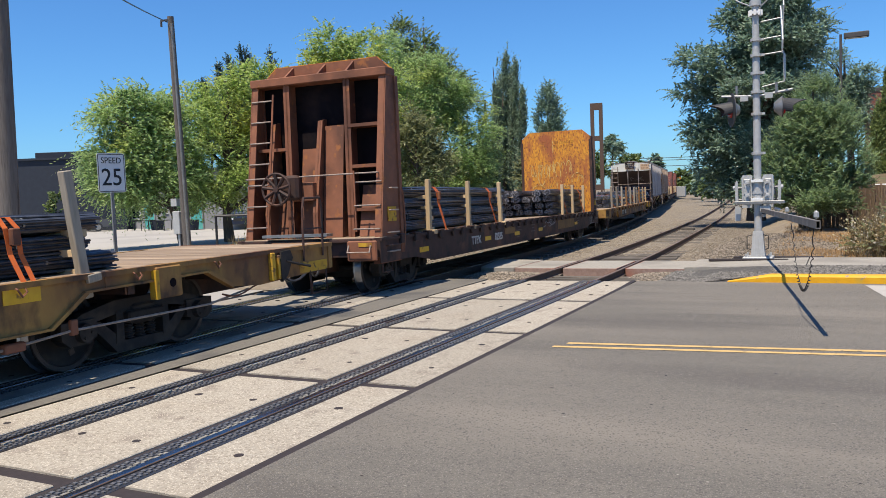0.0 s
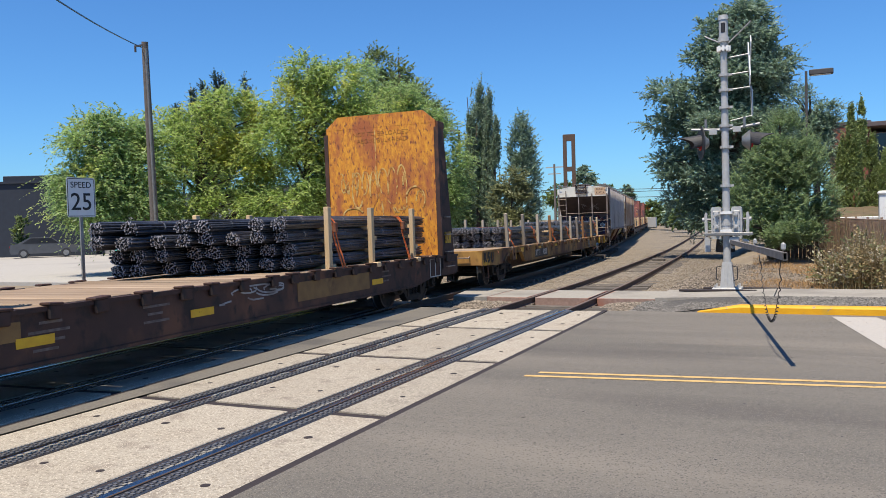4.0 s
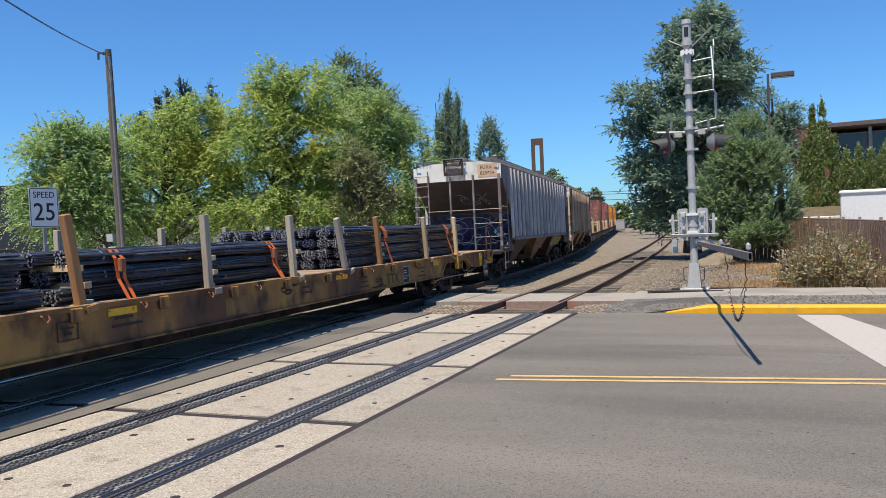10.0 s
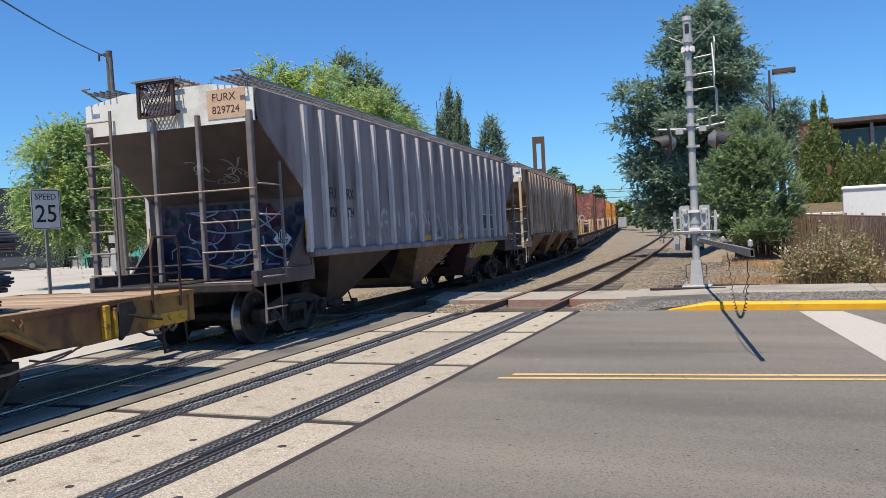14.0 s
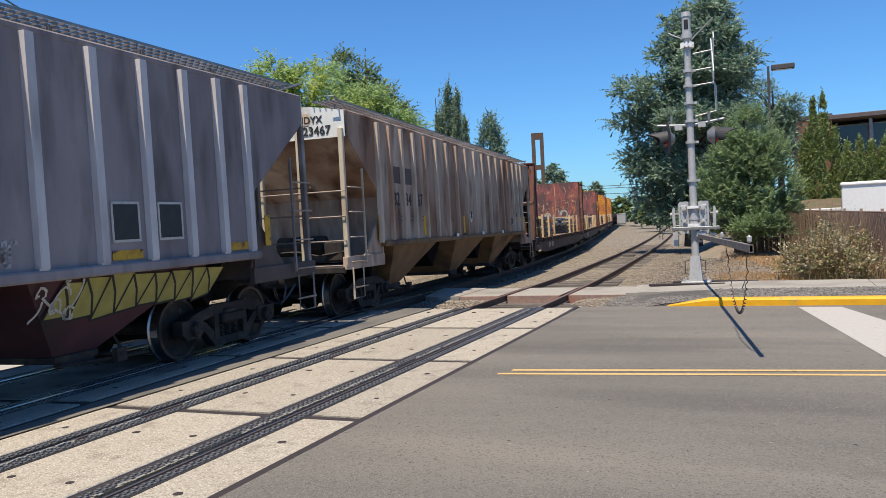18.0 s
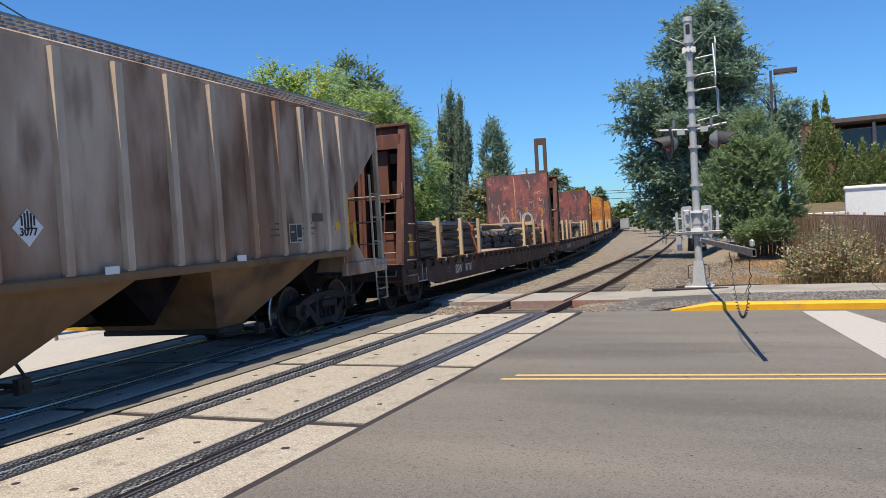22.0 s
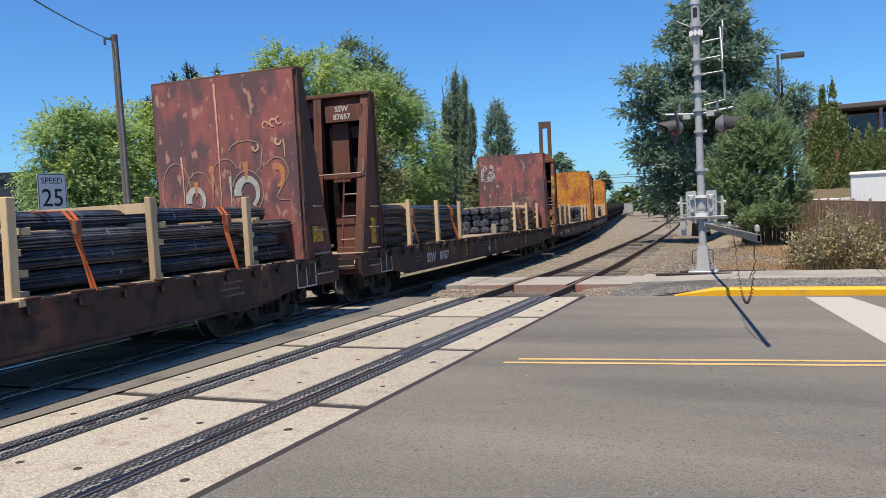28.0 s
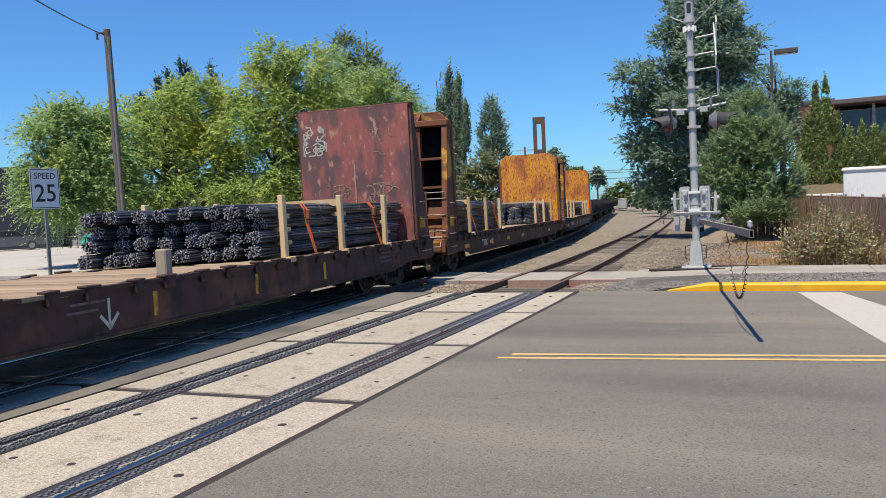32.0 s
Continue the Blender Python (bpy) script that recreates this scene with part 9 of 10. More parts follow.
part("conduit", MB().tube([(0.34, 0.06, 1.18), (0.37, 0.02, 1.35), (0.36, 0.0, 1.50), (0.31, 0.02, 1.60)], 0.018, n=6), RUBBER, sig, "black bent cable")
part("cross_bar", MB().box((0.045, -0.16, 1.235), (1.02, 0.06, 0.07), bev=0.01), GALV, sig, "horizontal galvanised bar")
part("mast_sleeve", MB().cyl((0, 0, 1.24), (0, 0, 1.70), 0.105, n=16), SILVER, sig, smooth=True)
for z in (1.30, 1.70):
    part("mast_clamp", MB().cyl((0, 0, z - 0.03), (0, 0, z + 0.03), 0.135, n=16).box((0, -0.12, z), (0.24, 0.05, 0.05)), SIGN_WHITE, sig, "white bolted clamp")
part("lower_bracket", MB().box((0.16, -0.08, 1.10), (0.22, 0.14, 0.13), bev=0.015).cyl((0.34, -0.1, 1.1), (0.46, -0.1, 1.06), 0.035, n=8), SILVER, sig)
ARM0, ARM1 = Vector((0.10, -0.15, 1.06)), Vector((1.43, -9.40, 1.20))
d = (ARM1 - ARM0)
tgt = d.to_track_quat("Y", "Z").to_matrix().to_4x4()
tgt.translation = ARM0
Larm = d.length
m = MB()
for x in (-0.020, 0.020):
    m.box((x, Larm / 2, 0), (0.007, Larm, 0.086))
m.box((0, Larm / 2, 0.0395), (0.034, Larm, 0.007)).box((0, Larm / 2, -0.0395), (0.034, Larm, 0.007))
ARM_GREY = mat("weathered_grey_arm", (0.20, 0.185, 0.17), (0.14, 0.128, 0.118), scale=7, rough=0.7, c3=(0.27, 0.25, 0.235), s3=2.5)
ARM_BAND = mat("faded_arm_band", (0.30, 0.275, 0.255), (0.23, 0.205, 0.19), scale=9, rough=0.6)
arm = part("gate_arm", m, ARM_GREY, sig, "grey hollow gate arm stub lowered over the lane", tgt)
for k in range(12):
    y = 0.6 + k * (Larm - 1.0) / 12
    part("arm_band", MB().box((-0.0250, y, 0), (0.002, 0.36, 0.084)), ARM_BAND, arm, "faded pale band")
    part("arm_band", MB().box((0, y, 0.0445), (0.046, 0.36, 0.002)), ARM_BAND, arm, "faded pale band")
for y in (Larm * 0.62, Larm * 0.985):
    part("arm_lamp", MB().box((0, y, 0.105), (0.05, 0.08, 0.09), bev=0.02), SILVER, arm, "small white arm lamp")
m = MB()
pts = []
for k in range(150):
    f = k / 149
    y = Larm * (0.70 + 0.26 * f)
    z = -0.07 - 0.80 * math.sin(math.pi * f) ** 0.55
    a = k * 1.15
    pts.append((0.014 * math.cos(a), y, z + 0.014 * math.sin(a)))
m.tube(pts, 0.0055, n=4)
part("coiled_cord", m, SIGN_BLACK, arm, "black coiled cable hanging in a loop")
part("broken_brace", MB().box((0.0, 0.35, -0.1), (0.05, 0.9, 0.05)), GALV, arm)

# relay case far down the track, and a grey case beside the mast
def cabinet(x, y, w, dpt, h, material, label):
    c = standing("equipment_case", label, "equipment case", x, y, GROUND_Z - 0.03)
    part("case_body", MB().box((0, 0, h / 2 + 0.1), (w, dpt, h), bev=0.02), material, c)
    part("case_roof", MB().box((0, 0, h + 0.13), (w + 0.08, dpt + 0.08, 0.07), bev=0.02), material, c)
    part("case_door", MB().box((-w * 0.24, -dpt / 2 - 0.008, h / 2 + 0.1), (w * 0.44, 0.015, h - 0.12)), material, c)
    part("case_door", MB().box((w * 0.24, -dpt / 2 - 0.008, h / 2 + 0.1), (w * 0.44, 0.015, h - 0.12)), material, c)
    part("footing", MB().box((0, 0, 0.05), (w * 0.9, dpt * 0.9, 0.14)), SIDEWALK, c)


cabinet(-17.3, 128, 1.3, 0.9, 1.5, SILVER, "distant silver signal equipment case")

# speed limit sign
SGN = standing("speed_limit_sign", "white speed limit sign on a thin steel post", "road sign", -7.75, 11.3, 0, 83)
part("post", MB().box((0, 0.03, 1.2), (0.06, 0.035, 3.0)), GALV, SGN, "galvanised post")
m = MB()
w, h, r = 0.305, 0.381, 0.04
ring = [(sx * (w - r) + r * math.cos(a), sz * (h - r) + r * math.sin(a)) for sx, sz, a0 in ((1, 1, 0), (-1, 1, 90), (-1, -1, 180), (1, -1, 270)) for a in (radians(a0), radians(a0 + 45), radians(a0 + 90))]
plate = part("plate", MB().prism(ring, "y", -0.002, 0.002), SIGN_WHITE, SGN, "white sign plate", pose(0, 0, 2.43))
o = MB()
for x in (-w + 0.022, w - 0.022):
    o.box((x, -0.004, 0), (0.012, 0.003, 2 * h - 0.06))
for z in (-h + 0.022, h - 0.022):
    o.box((0, -0.004, z), (2 * w - 0.06, 0.003, 0.012))
part("border", o, SIGN_BLACK, plate)
lettering("lettering", "SPEED", 0.165, pose(0, -0.005, 0.235) @ FACE_YN, SIGN_BLACK, plate, "black word SPEED", 0.0, 1.0)
lettering("lettering", "25", 0.47, pose(0, -0.005, -0.10) @ FACE_YN, SIGN_BLACK, plate, "black number 25", 0.002, 1.0)


def pole(name, label, base, top, r0, r1, material, n=12):
    ob = standing(name, label, "utility pole", base[0], base[1], GROUND_Z - 0.05)
    v = Vector(top) - Vector((base[0], base[1], GROUND_Z - 0.05))
    part("shaft", MB().cyl((0, 0, 0), v, r0, r1, n=n), material, ob, smooth=True)
    return ob, v


p1, v1 = pole("utility_pole", "slender grey-brown utility pole with a conduit", (-18.3, 24.1), (-17.46, 23.07, 8.79), 0.17, 0.12, POLE_WOOD)
part("conduit", MB().tube([(0.16, -0.1, 0), v1 * 0.5 + Vector((0.15, -0.1, 0)), v1 * 0.97 + Vector((0.11, -0.08, 0))], 0.05, n=8), GALV, p1, "grey conduit up the pole")
part("insulator", MB().box(tuple(v1 * 0.985 + Vector((-0.2, -0.1, 0.0))), (0.4, 0.06, 0.06)).cyl(tuple(v1 * 0.985 + Vector((-0.38, -0.1, 0.0))), tuple(v1 * 0.985 + Vector((-0.38, -0.1, -0.22))), 0.04, n=8), POLE_STEEL, p1)
part("meter_box", MB().box((-0.22, -0.2, 1.2), (0.34, 0.24, 0.9), bev=0.02).box((-0.3, -0.2, 2.0), (0.3, 0.2, 0.3)).cyl((-0.2, -0.2, 0), (-0.2, -0.2, 1.0), 0.04, n=8), SILVER, p1, "weathered grey meter box")
m = MB()
A_, B_ = Vector((-17.52, 22.95, 8.57)), Vector((-10.05, 11.91, 7.23))
m.tube([A_.lerp(B_, k / 14) + Vector((0, 0, -0.1 * math.sin(math.pi * k / 14))) for k in range(15)], 0.0224, n=5)
solid("overhead_wire", m, RUBBER, "thin black overhead cable from the pole", "cable")
p2, v2 = pole("utility_pole", "thick weathered brown wooden utility pole", (-9.24, 10.08), (-8.63, 9.87, 9.39), 0.21, 0.17, POLE_WOOD, 16)
part("conduit", MB().tube([(-0.26, -0.16, 0.0), (-0.26, -0.16, 2.9)], 0.05, n=8).tube([(-0.26, -0.16, 2.9), v2 * 0.95 + Vector((-0.2, -0.13, 0))], 0.04, n=8), GALV, p2, "grey conduit strapped to the pole")
part("number_tag", MB().box((0.12, -0.19, 2.0), (0.07, 0.02, 0.4)), SIGN_WHITE, p2, "small pale tag strip")

# parking-lot lamp, street lamp and steel tower
def lot_lamp(x, y, h, label, arm=0.75, group=""):
    ob = standing("street_lamp", label, "street lamp", x, y, GROUND_Z - 0.05, 0, group)
    part("pole", MB().box((0, 0, h / 2), (0.12, 0.12, h), bev=0.01), POLE_STEEL, ob)
    part("lamp_head", MB().box((arm * 0.62, 0, h - 0.1), (arm, 0.4, 0.26), bev=0.03), POLE_STEEL, ob, "boxy lamp head")
    part("lamp_lens", MB().box((arm * 0.62, 0, h - 0.235), (arm * 0.8, 0.3, 0.02)), SIGN_WHITE, ob)


lot_lamp(4.97, 44.47, 8.91, "dark steel parking lot lamp with a boxy head", 1.1)
sl = standing("street_lamp", "cobra-head street lamp on a curved arm", "street lamp", -13.77, 44.03, GROUND_Z - 0.05)
zt_ = 7.32
part("pole", MB().cyl((0, 0, 0), (0, 0, zt_), 0.09, 0.07), POLE_STEEL, sl)
part("lamp_head", MB().tube([(0, 0, zt_ - 0.1), (-0.35, 0, zt_)], 0.03).box((-0.6, 0, zt_), (0.55, 0.25, 0.14), bev=0.05), GALV, sl)
tw = standing("steel_tower", "tall rust-brown steel frame tower with a slot", "tower", -18.35, 84.66, GROUND_Z - 0.05, 14)
h_ = 10.88
for x in (-0.45, 0.45):
    part("column", MB().box((x, 0, h_ / 2), (0.40, 0.55, h_), bev=0.02), RAIL_RUST, tw)
for z, q in ((h_ - 0.35, 0.7), (h_ - 3.7, 0.5), (2.0, 0.6)):
    part("crossbeam", MB().box((0, 0, z), (0.62, 0.5, q)), RAIL_RUST, tw)

for x, y, h in ((-23.35, 95.88, 8.6),):
    pp = standing("power_pole", "distant wooden power pole with cross-arms", "utility pole", x, y, GROUND_Z - 0.05, 0, "distant power poles")
    part("shaft", MB().cyl((0, 0, 0), (0, 0, h), 0.16, 0.12), POLE_WOOD, pp)
    part("cross_arm", MB().box((0, 0, h - 0.4), (2.2, 0.12, 0.14)).box((0, 0, h - 1.2), (1.6, 0.12, 0.12)), SILVER, pp)
for z in (6.36, 6.74, 5.40):
    m = MB()
    m.tube([(-37.7 + k * 6.0, 136, z - 0.5 * math.sin(math.pi * k / 8)) for k in range(9)], 0.045, n=4)
    solid("overhead_wire", m, RUBBER, "distant overhead power line", "cable", "distant wires")

# brown slatted fence along the right of way
SLAT = mat("fence_slat", (0.33, 0.225, 0.17), (0.26, 0.175, 0.13), scale=8, rough=0.75, stretch=(6, 6, 0.6), vary=0.16)
FENCE_WOOD = mat("fence_board", (0.17, 0.115, 0.075), (0.11, 0.075, 0.05), scale=8, rough=0.85, stretch=(5, 5, 0.4), vary=0.2)
fence = thing("slat_fence", "brown plastic-slatted chain-link fence", "fence", M=pose(7.35, 20.6, GROUND_Z - 0.05, 0, 0, 4.6))
FL = 26.0
slat_me = MB().box((0, 0, 0.82), (0.014, 0.085, 1.52)).mesh("slat", SLAT)
for k in range(int(FL / 0.09)):
    part("slat", slat_me, None, fence, M=pose(rng.uniform(-0.006, 0.006), -2.0 + k * 0.09, 0, rng.uniform(-0.5, 0.5), 0, rng.uniform(-6, 6)))
for k in range(11):
    part("post", MB().cyl((0.05, -2.0 + k * FL / 10, -0.2), (0.05, -2.0 + k * FL / 10, 1.68), 0.035, n=8), SLAT, fence)
m = MB().cyl((0.02, -2.0, 1.6), (0.02, FL - 2.0, 1.6), 0.022, n=8)
for k in range(130):
    for s in (-1, 1):
        m.cyl((-0.012, -2.0 + k * FL / 130, 0.8 - s * 0.75), (-0.012, -2.0 + k * FL / 130 + 0.9, 0.8 + s * 0.75), 0.0035, n=3, caps=False)
part("wire_mesh", m, SLAT, fence, "thin brown chain-link wire")
wf = thing("board_fence", "old brown wooden board fence behind the pine", "fence", M=pose(3.5, 35.3, GROUND_Z - 0.05, 0, 0, -5))
bd_me = MB().box((0, 0, 0.95), (0.14, 0.025, 1.9)).mesh("board", FENCE_WOOD)
for k in range(18):
    part("board", bd_me, None, wf, M=pose(k * 0.15, rng.uniform(-0.01, 0.01), rng.uniform(-0.04, 0.02), 0, rng.uniform(-1, 1), 0))
for z in (0.5, 1.5):
    part("rail", MB().box((1.3, 0.04, z), (2.75, 0.05, 0.09)), FENCE_WOOD, wf)

tr_ = thing("box_trailer", "white box trailer parked behind the fence", "trailer", M=pose(7.32, 32.91, GROUND_Z - 0.05, 0, 0, -6))
part("box", MB().box((3.2, 3.0, 1.65), (6.4, 6.0, 1.7), bev=0.03), SIGN_WHITE, tr_, "white trailer box")
part("roof_edge", MB().box((3.2, 3.0, 2.50), (6.5, 6.1, 0.16), bev=0.06), SIGN_WHITE, tr_)
part("end_panel", MB().box((0.0, 3.0, 1.6), (0.05, 5.7, 1.6)), GALV, tr_, "grey side panel")
for x in (1.2, 5.0):
    part("wheel", MB().cyl((x, 0.2, 0.4), (x, 0.5, 0.4), 0.4, n=18), RUBBER, tr_)
BANK = mat("dry_bank", (0.17, 0.125, 0.075), (0.11, 0.085, 0.05), scale=2.5, rough=0.95, bump=0.8, bscale=12, c4=(0.10, 0.11, 0.05), s4=1.2)
bank = MB()
bn_ = 26
bank.add([(3.0 + 1.4 * i, 41.5 + 2.6 * j, GROUND_Z + (0.0, 0.5, 1.2, 1.8, 2.0)[j] + (0.16 * noise.noise((i * 0.7, j * 0.9, 2.0)) if j else -0.2)) for j in range(5) for i in range(bn_)], [(j * bn_ + i, j * bn_ + i + 1, (j + 1) * bn_ + i + 1, (j + 1) * bn_ + i) for j in range(4) for i in range(bn_ - 1)])
solid("earth_bank", bank, BANK, "dry tan earth bank below the office building", "ground", kind="structure", smooth=True)
lw = thing("low_wall", "low pale concrete wall at the foot of the bank", "wall", M=pose(5.0, 40.6, GROUND_Z - 0.05))
part("wall_body", MB().box((6, 0, 0.75), (12, 0.2, 1.5), bev=0.02), SIDEWALK, lw)
part("coping", MB().box((6, 0, 1.55), (12.1, 0.3, 0.12), bev=0.02), SIGN_WHITE, lw, "pale coping")

# brick office building behind the arborvitae
BRICK = mat("red_brick", (0.24, 0.085, 0.055), (0.17, 0.06, 0.042), scale=14, rough=0.85, c3=(0.28, 0.12, 0.08), s3=0.6)
GLASS_DARK = mat("dark_window", (0.03, 0.035, 0.045), (0.02, 0.024, 0.03), scale=2, rough=0.08, bump=0.0, spec=0.6)
ROOF_EDGE = mat("roof_fascia", (0.13, 0.105, 0.105), (0.10, 0.08, 0.08), scale=4, rough=0.7)
ob_ = thing("office_building", "two-storey brick building with a flat overhanging roof", "building", M=pose(6.59, 71.65, GROUND_Z - 0.05, 0, 0, -6))
H_ = 8.67
part("wall", MB().box((1.4, 3, H_ / 2), (2.8, 6, H_)), BRICK, ob_, "red brick wall")
part("wall", MB().box((12.8, 5, H_ / 2 - 0.3), (20, 6, H_ - 0.6)), BRICK, ob_, "red brick wall")
part("roof", MB().box((12.0, 3.6, H_ - 0.12), (20.5, 8.0, 0.36), bev=0.03), ROOF_EDGE, ob_, "flat overhanging roof with a pinkish fascia")
part("roof", MB().box((1.4, 3, H_ + 0.1), (3.0, 6.2, 0.25)), ROOF_EDGE, ob_)
for k in range(7):
    wn_ = part("window", MB().box((4.2 + 2.7 * k, 1.97, H_ - 1.75), (2.3, 0.06, 2.1)), GLASS_DARK, ob_, "large dark window")
    part("frame", MB().box((4.2 + 2.7 * k, 1.93, H_ - 0.68), (2.4, 0.06, 0.07)).box((4.2 + 2.7 * k, 1.93, H_ - 2.82), (2.4, 0.06, 0.07)).box((4.2 + 2.7 * k - 1.17, 1.93, H_ - 1.75), (0.07, 0.06, 2.1)), GALV, wn_)
for x in (5.6, 11.0, 16.4):
    part("column", MB().box((x, 0.4, H_ / 2 - 0.2), (0.22, 0.22, H_ - 0.4)), GALV, ob_, "thin steel roof column")

# buildings and parked cars across the lot
GREY_WALL = mat("grey_stucco", (0.30, 0.30, 0.31), (0.26, 0.26, 0.27), scale=3, rough=0.9, bump=0.2)
DARK_WALL = mat("dark_blue_grey_wall", (0.026, 0.034, 0.050), (0.021, 0.027, 0.041), scale=3, rough=0.8, bump=0.1)
TEAL = mat("teal_door_paint", (0.10, 0.42, 0.38), (0.08, 0.36, 0.33), scale=4, rough=0.5)


def window_unit(parent, x, y, z, w, h):
    wd = part("window", MB().box((x, y + 0.02, z), (w, 0.05, h)), GLASS_DARK, parent, "dark window in a white frame")
    fr = MB()
    for s in (-1, 1):
        fr.box((x + s * w / 2, y - 0.02, z), (0.09, 0.08, h + 0.1))
        fr.box((x, y - 0.02, z + s * h / 2), (w + 0.1, 0.08, 0.09))
    part("window_frame", fr, SIGN_WHITE, wd)


b1 = thing("low_building", "long grey stucco building with teal doors", "building", M=pose(-46.5, 46.8, GROUND_Z - 0.05, 0, 0, -17))
part("wall", MB().box((13, 4, 2.1), (34, 8, 4.2)), GREY_WALL, b1, "grey stucco wall")
part("roof", MB().box((13, 4, 4.26), (34.5, 8.5, 0.14)), DARK_WALL, b1)
for x in (3.9, 10.9):
    dr = part("door", MB().box((x, -0.03, 1.15), (1.55, 0.06, 2.3)), TEAL, b1, "teal painted door")
    part("door_frame", MB().box((x - 0.84, -0.04, 1.2), (0.12, 0.1, 2.5)).box((x + 0.84, -0.04, 1.2), (0.12, 0.1, 2.5)).box((x, -0.04, 2.42), (1.8, 0.1, 0.12)), GREY_WALL, dr)
for x, z, w, h in ((1.6, 1.45, 1.4, 1.1), (6.4, 1.85, 0.8, 1.1), (15.5, 1.6, 1.4, 1.2), (19.0, 1.6, 1.4, 1.2)):
    window_unit(b1, x, -0.02, z, w, h)
b2 = thing("dark_building", "dark blue-grey flat-roofed commercial building", "building", M=pose(-45.2, 45.6, GROUND_Z - 0.05, 0, 0, 28))
part("wall", MB().box((-14, 6, 2.9), (28, 12, 5.8)), DARK_WALL, b2, "plain dark wall")
part("parapet", MB().box((-14, 6, 5.85), (28.3, 12.3, 0.16)), DARK_WALL, b2)
part("roof_unit", MB().box((-7, 6, 6.3), (4.2, 2.0, 0.8), bev=0.04), DARK_WALL, b2, "dark rooftop unit")

CAR_GREY = mat("grey_car_paint", (0.13, 0.135, 0.15), (0.11, 0.115, 0.125), scale=3, rough=0.25, bump=0, metal=0.35)
CAR_NAVY = mat("navy_car_paint", (0.03, 0.045, 0.09), (0.025, 0.04, 0.08), scale=3, rough=0.25, bump=0, metal=0.4)


def parked_car(x, y, rz, paint_m, label, tall=0.0):
    c = thing("parked_car", label, "car", "parked cars", M=pose(x, y, GROUND_Z + 0.08, 0, 0, rz))
    prof = [(-2.25, 0.35), (-2.3, 0.62), (-2.2, 0.86), (-1.15, 0.98 + tall * 0.2), (-0.5, 1.42 + tall), (0.95, 1.44 + tall), (1.75, 1.02 + tall * 0.6), (2.2, 0.95 + tall * 0.3), (2.28, 0.55), (2.2, 0.3)]
    body = MB().prism(prof, "y", -0.82, 0.82)
    part("body", body, paint_m, c)
    for s in (-1, 1):
        gl = [(-0.95, 1.02 + tall * 0.3), (-0.48, 1.36 + tall), (0.9, 1.38 + tall), (1.45, 1.02 + tall * 0.5)]
        part("side_glass", MB().prism(gl, "y", s * 0.822, s * 0.835), GLASS_DARK, c, "dark side windows")
        for xw in (-1.42, 1.38):
            wl = part("wheel", MB().cyl((xw, s * 0.70, 0.33), (xw, s * 0.87, 0.33), 0.33, n=20), RUBBER, c)
            part("rim", MB().cyl((xw, s * 0.865, 0.33), (xw, s * 0.885, 0.33), 0.2, n=14), GALV, wl)
        part("headlight", MB().box((-2.27, s * 0.6, 0.72), (0.06, 0.3, 0.12)), SIGN_WHITE, c)
        part("tail_light", MB().box((2.24, s * 0.62, 0.82), (0.05, 0.26, 0.14)), LENS_RED, c)
    part("windscreen", MB().add([(-1.12, -0.7, 1.01 + tall * 0.2), (-1.12, 0.7, 1.01 + tall * 0.2), (-0.53, 0.66, 1.41 + tall), (-0.53, -0.66, 1.41 + tall)], [(0, 1, 2, 3)]), GLASS_DARK, c)
    part("grille", MB().box((-2.29, 0, 0.66), (0.04, 0.9, 0.2)), SIGN_BLACK, c)


parked_car(-46.4, 42.0, 228, CAR_GREY, "dark grey hatchback parked by the dark building", 0.05)
parked_car(-57.5, 38.4, 24, CAR_GREY, "dark grey saloon parked by the dark building", 0.0)
parked_car(-31.2, 42.6, 128, CAR_NAVY, "dark blue pickup parked by the grey building", 0.35)
b3 = thing("white_shed", "small building with a pale gabled roof", "building", M=pose(-26.5, 52.5, GROUND_Z - 0.05, 0, 0, 20))
part("wall", MB().box((0, 0, 1.2), (6, 4, 2.4)), GREY_WALL, b3)
part("roof", MB().prism([(-2.2, 2.4), (2.2, 2.4), (0, 3.3)], "x", -3.3, 3.3), SIGN_WHITE, b3, "pale gabled roof")
# planters, tables and chairs in front of the grey building
for k, (x, y) in enumerate(((-39.6, 43.2), (-35.0, 41.9))):
    pl = thing("planter", "dark pot with a spiky green plant", "planter", "planters", M=pose(x, y, GROUND_Z + 0.08))
    part("pot", MB().cyl((0, 0, 0), (0, 0, 0.7), 0.4, 0.5, n=14), DARK_WALL, pl)
    v, _c = leaf_cloud(np.random.default_rng(90 + k), [(0, 0, 1.3, 0.6, 0.7)], 400, 0.16, up=1.5, sag=0.2, reach=0.4)
    part("plant", leaf_mesh(v, LEAF_DARKER), None, pl)
sh = thing("wall_shrub", "small green shrub against the dark wall", "shrub", M=pose(-47.6, 41.0, GROUND_Z - 0.05))
v, _c = leaf_cloud(np.random.default_rng(97), [(0, 0, 1.9, 0.55, 0.7), (0.2, 0, 2.6, 0.4, 0.5), (-0.1, 0, 1.0, 0.35, 0.5)], 1400, 0.10, up=0.8, sag=0.1, reach=0.4)
part("foliage", leaf_mesh(v, LEAF_DARKER), None, sh)
part("stem", MB().cyl((0, 0, 0), (0.1, 0, 2.6), 0.05, 0.02, n=6), BARK, sh)
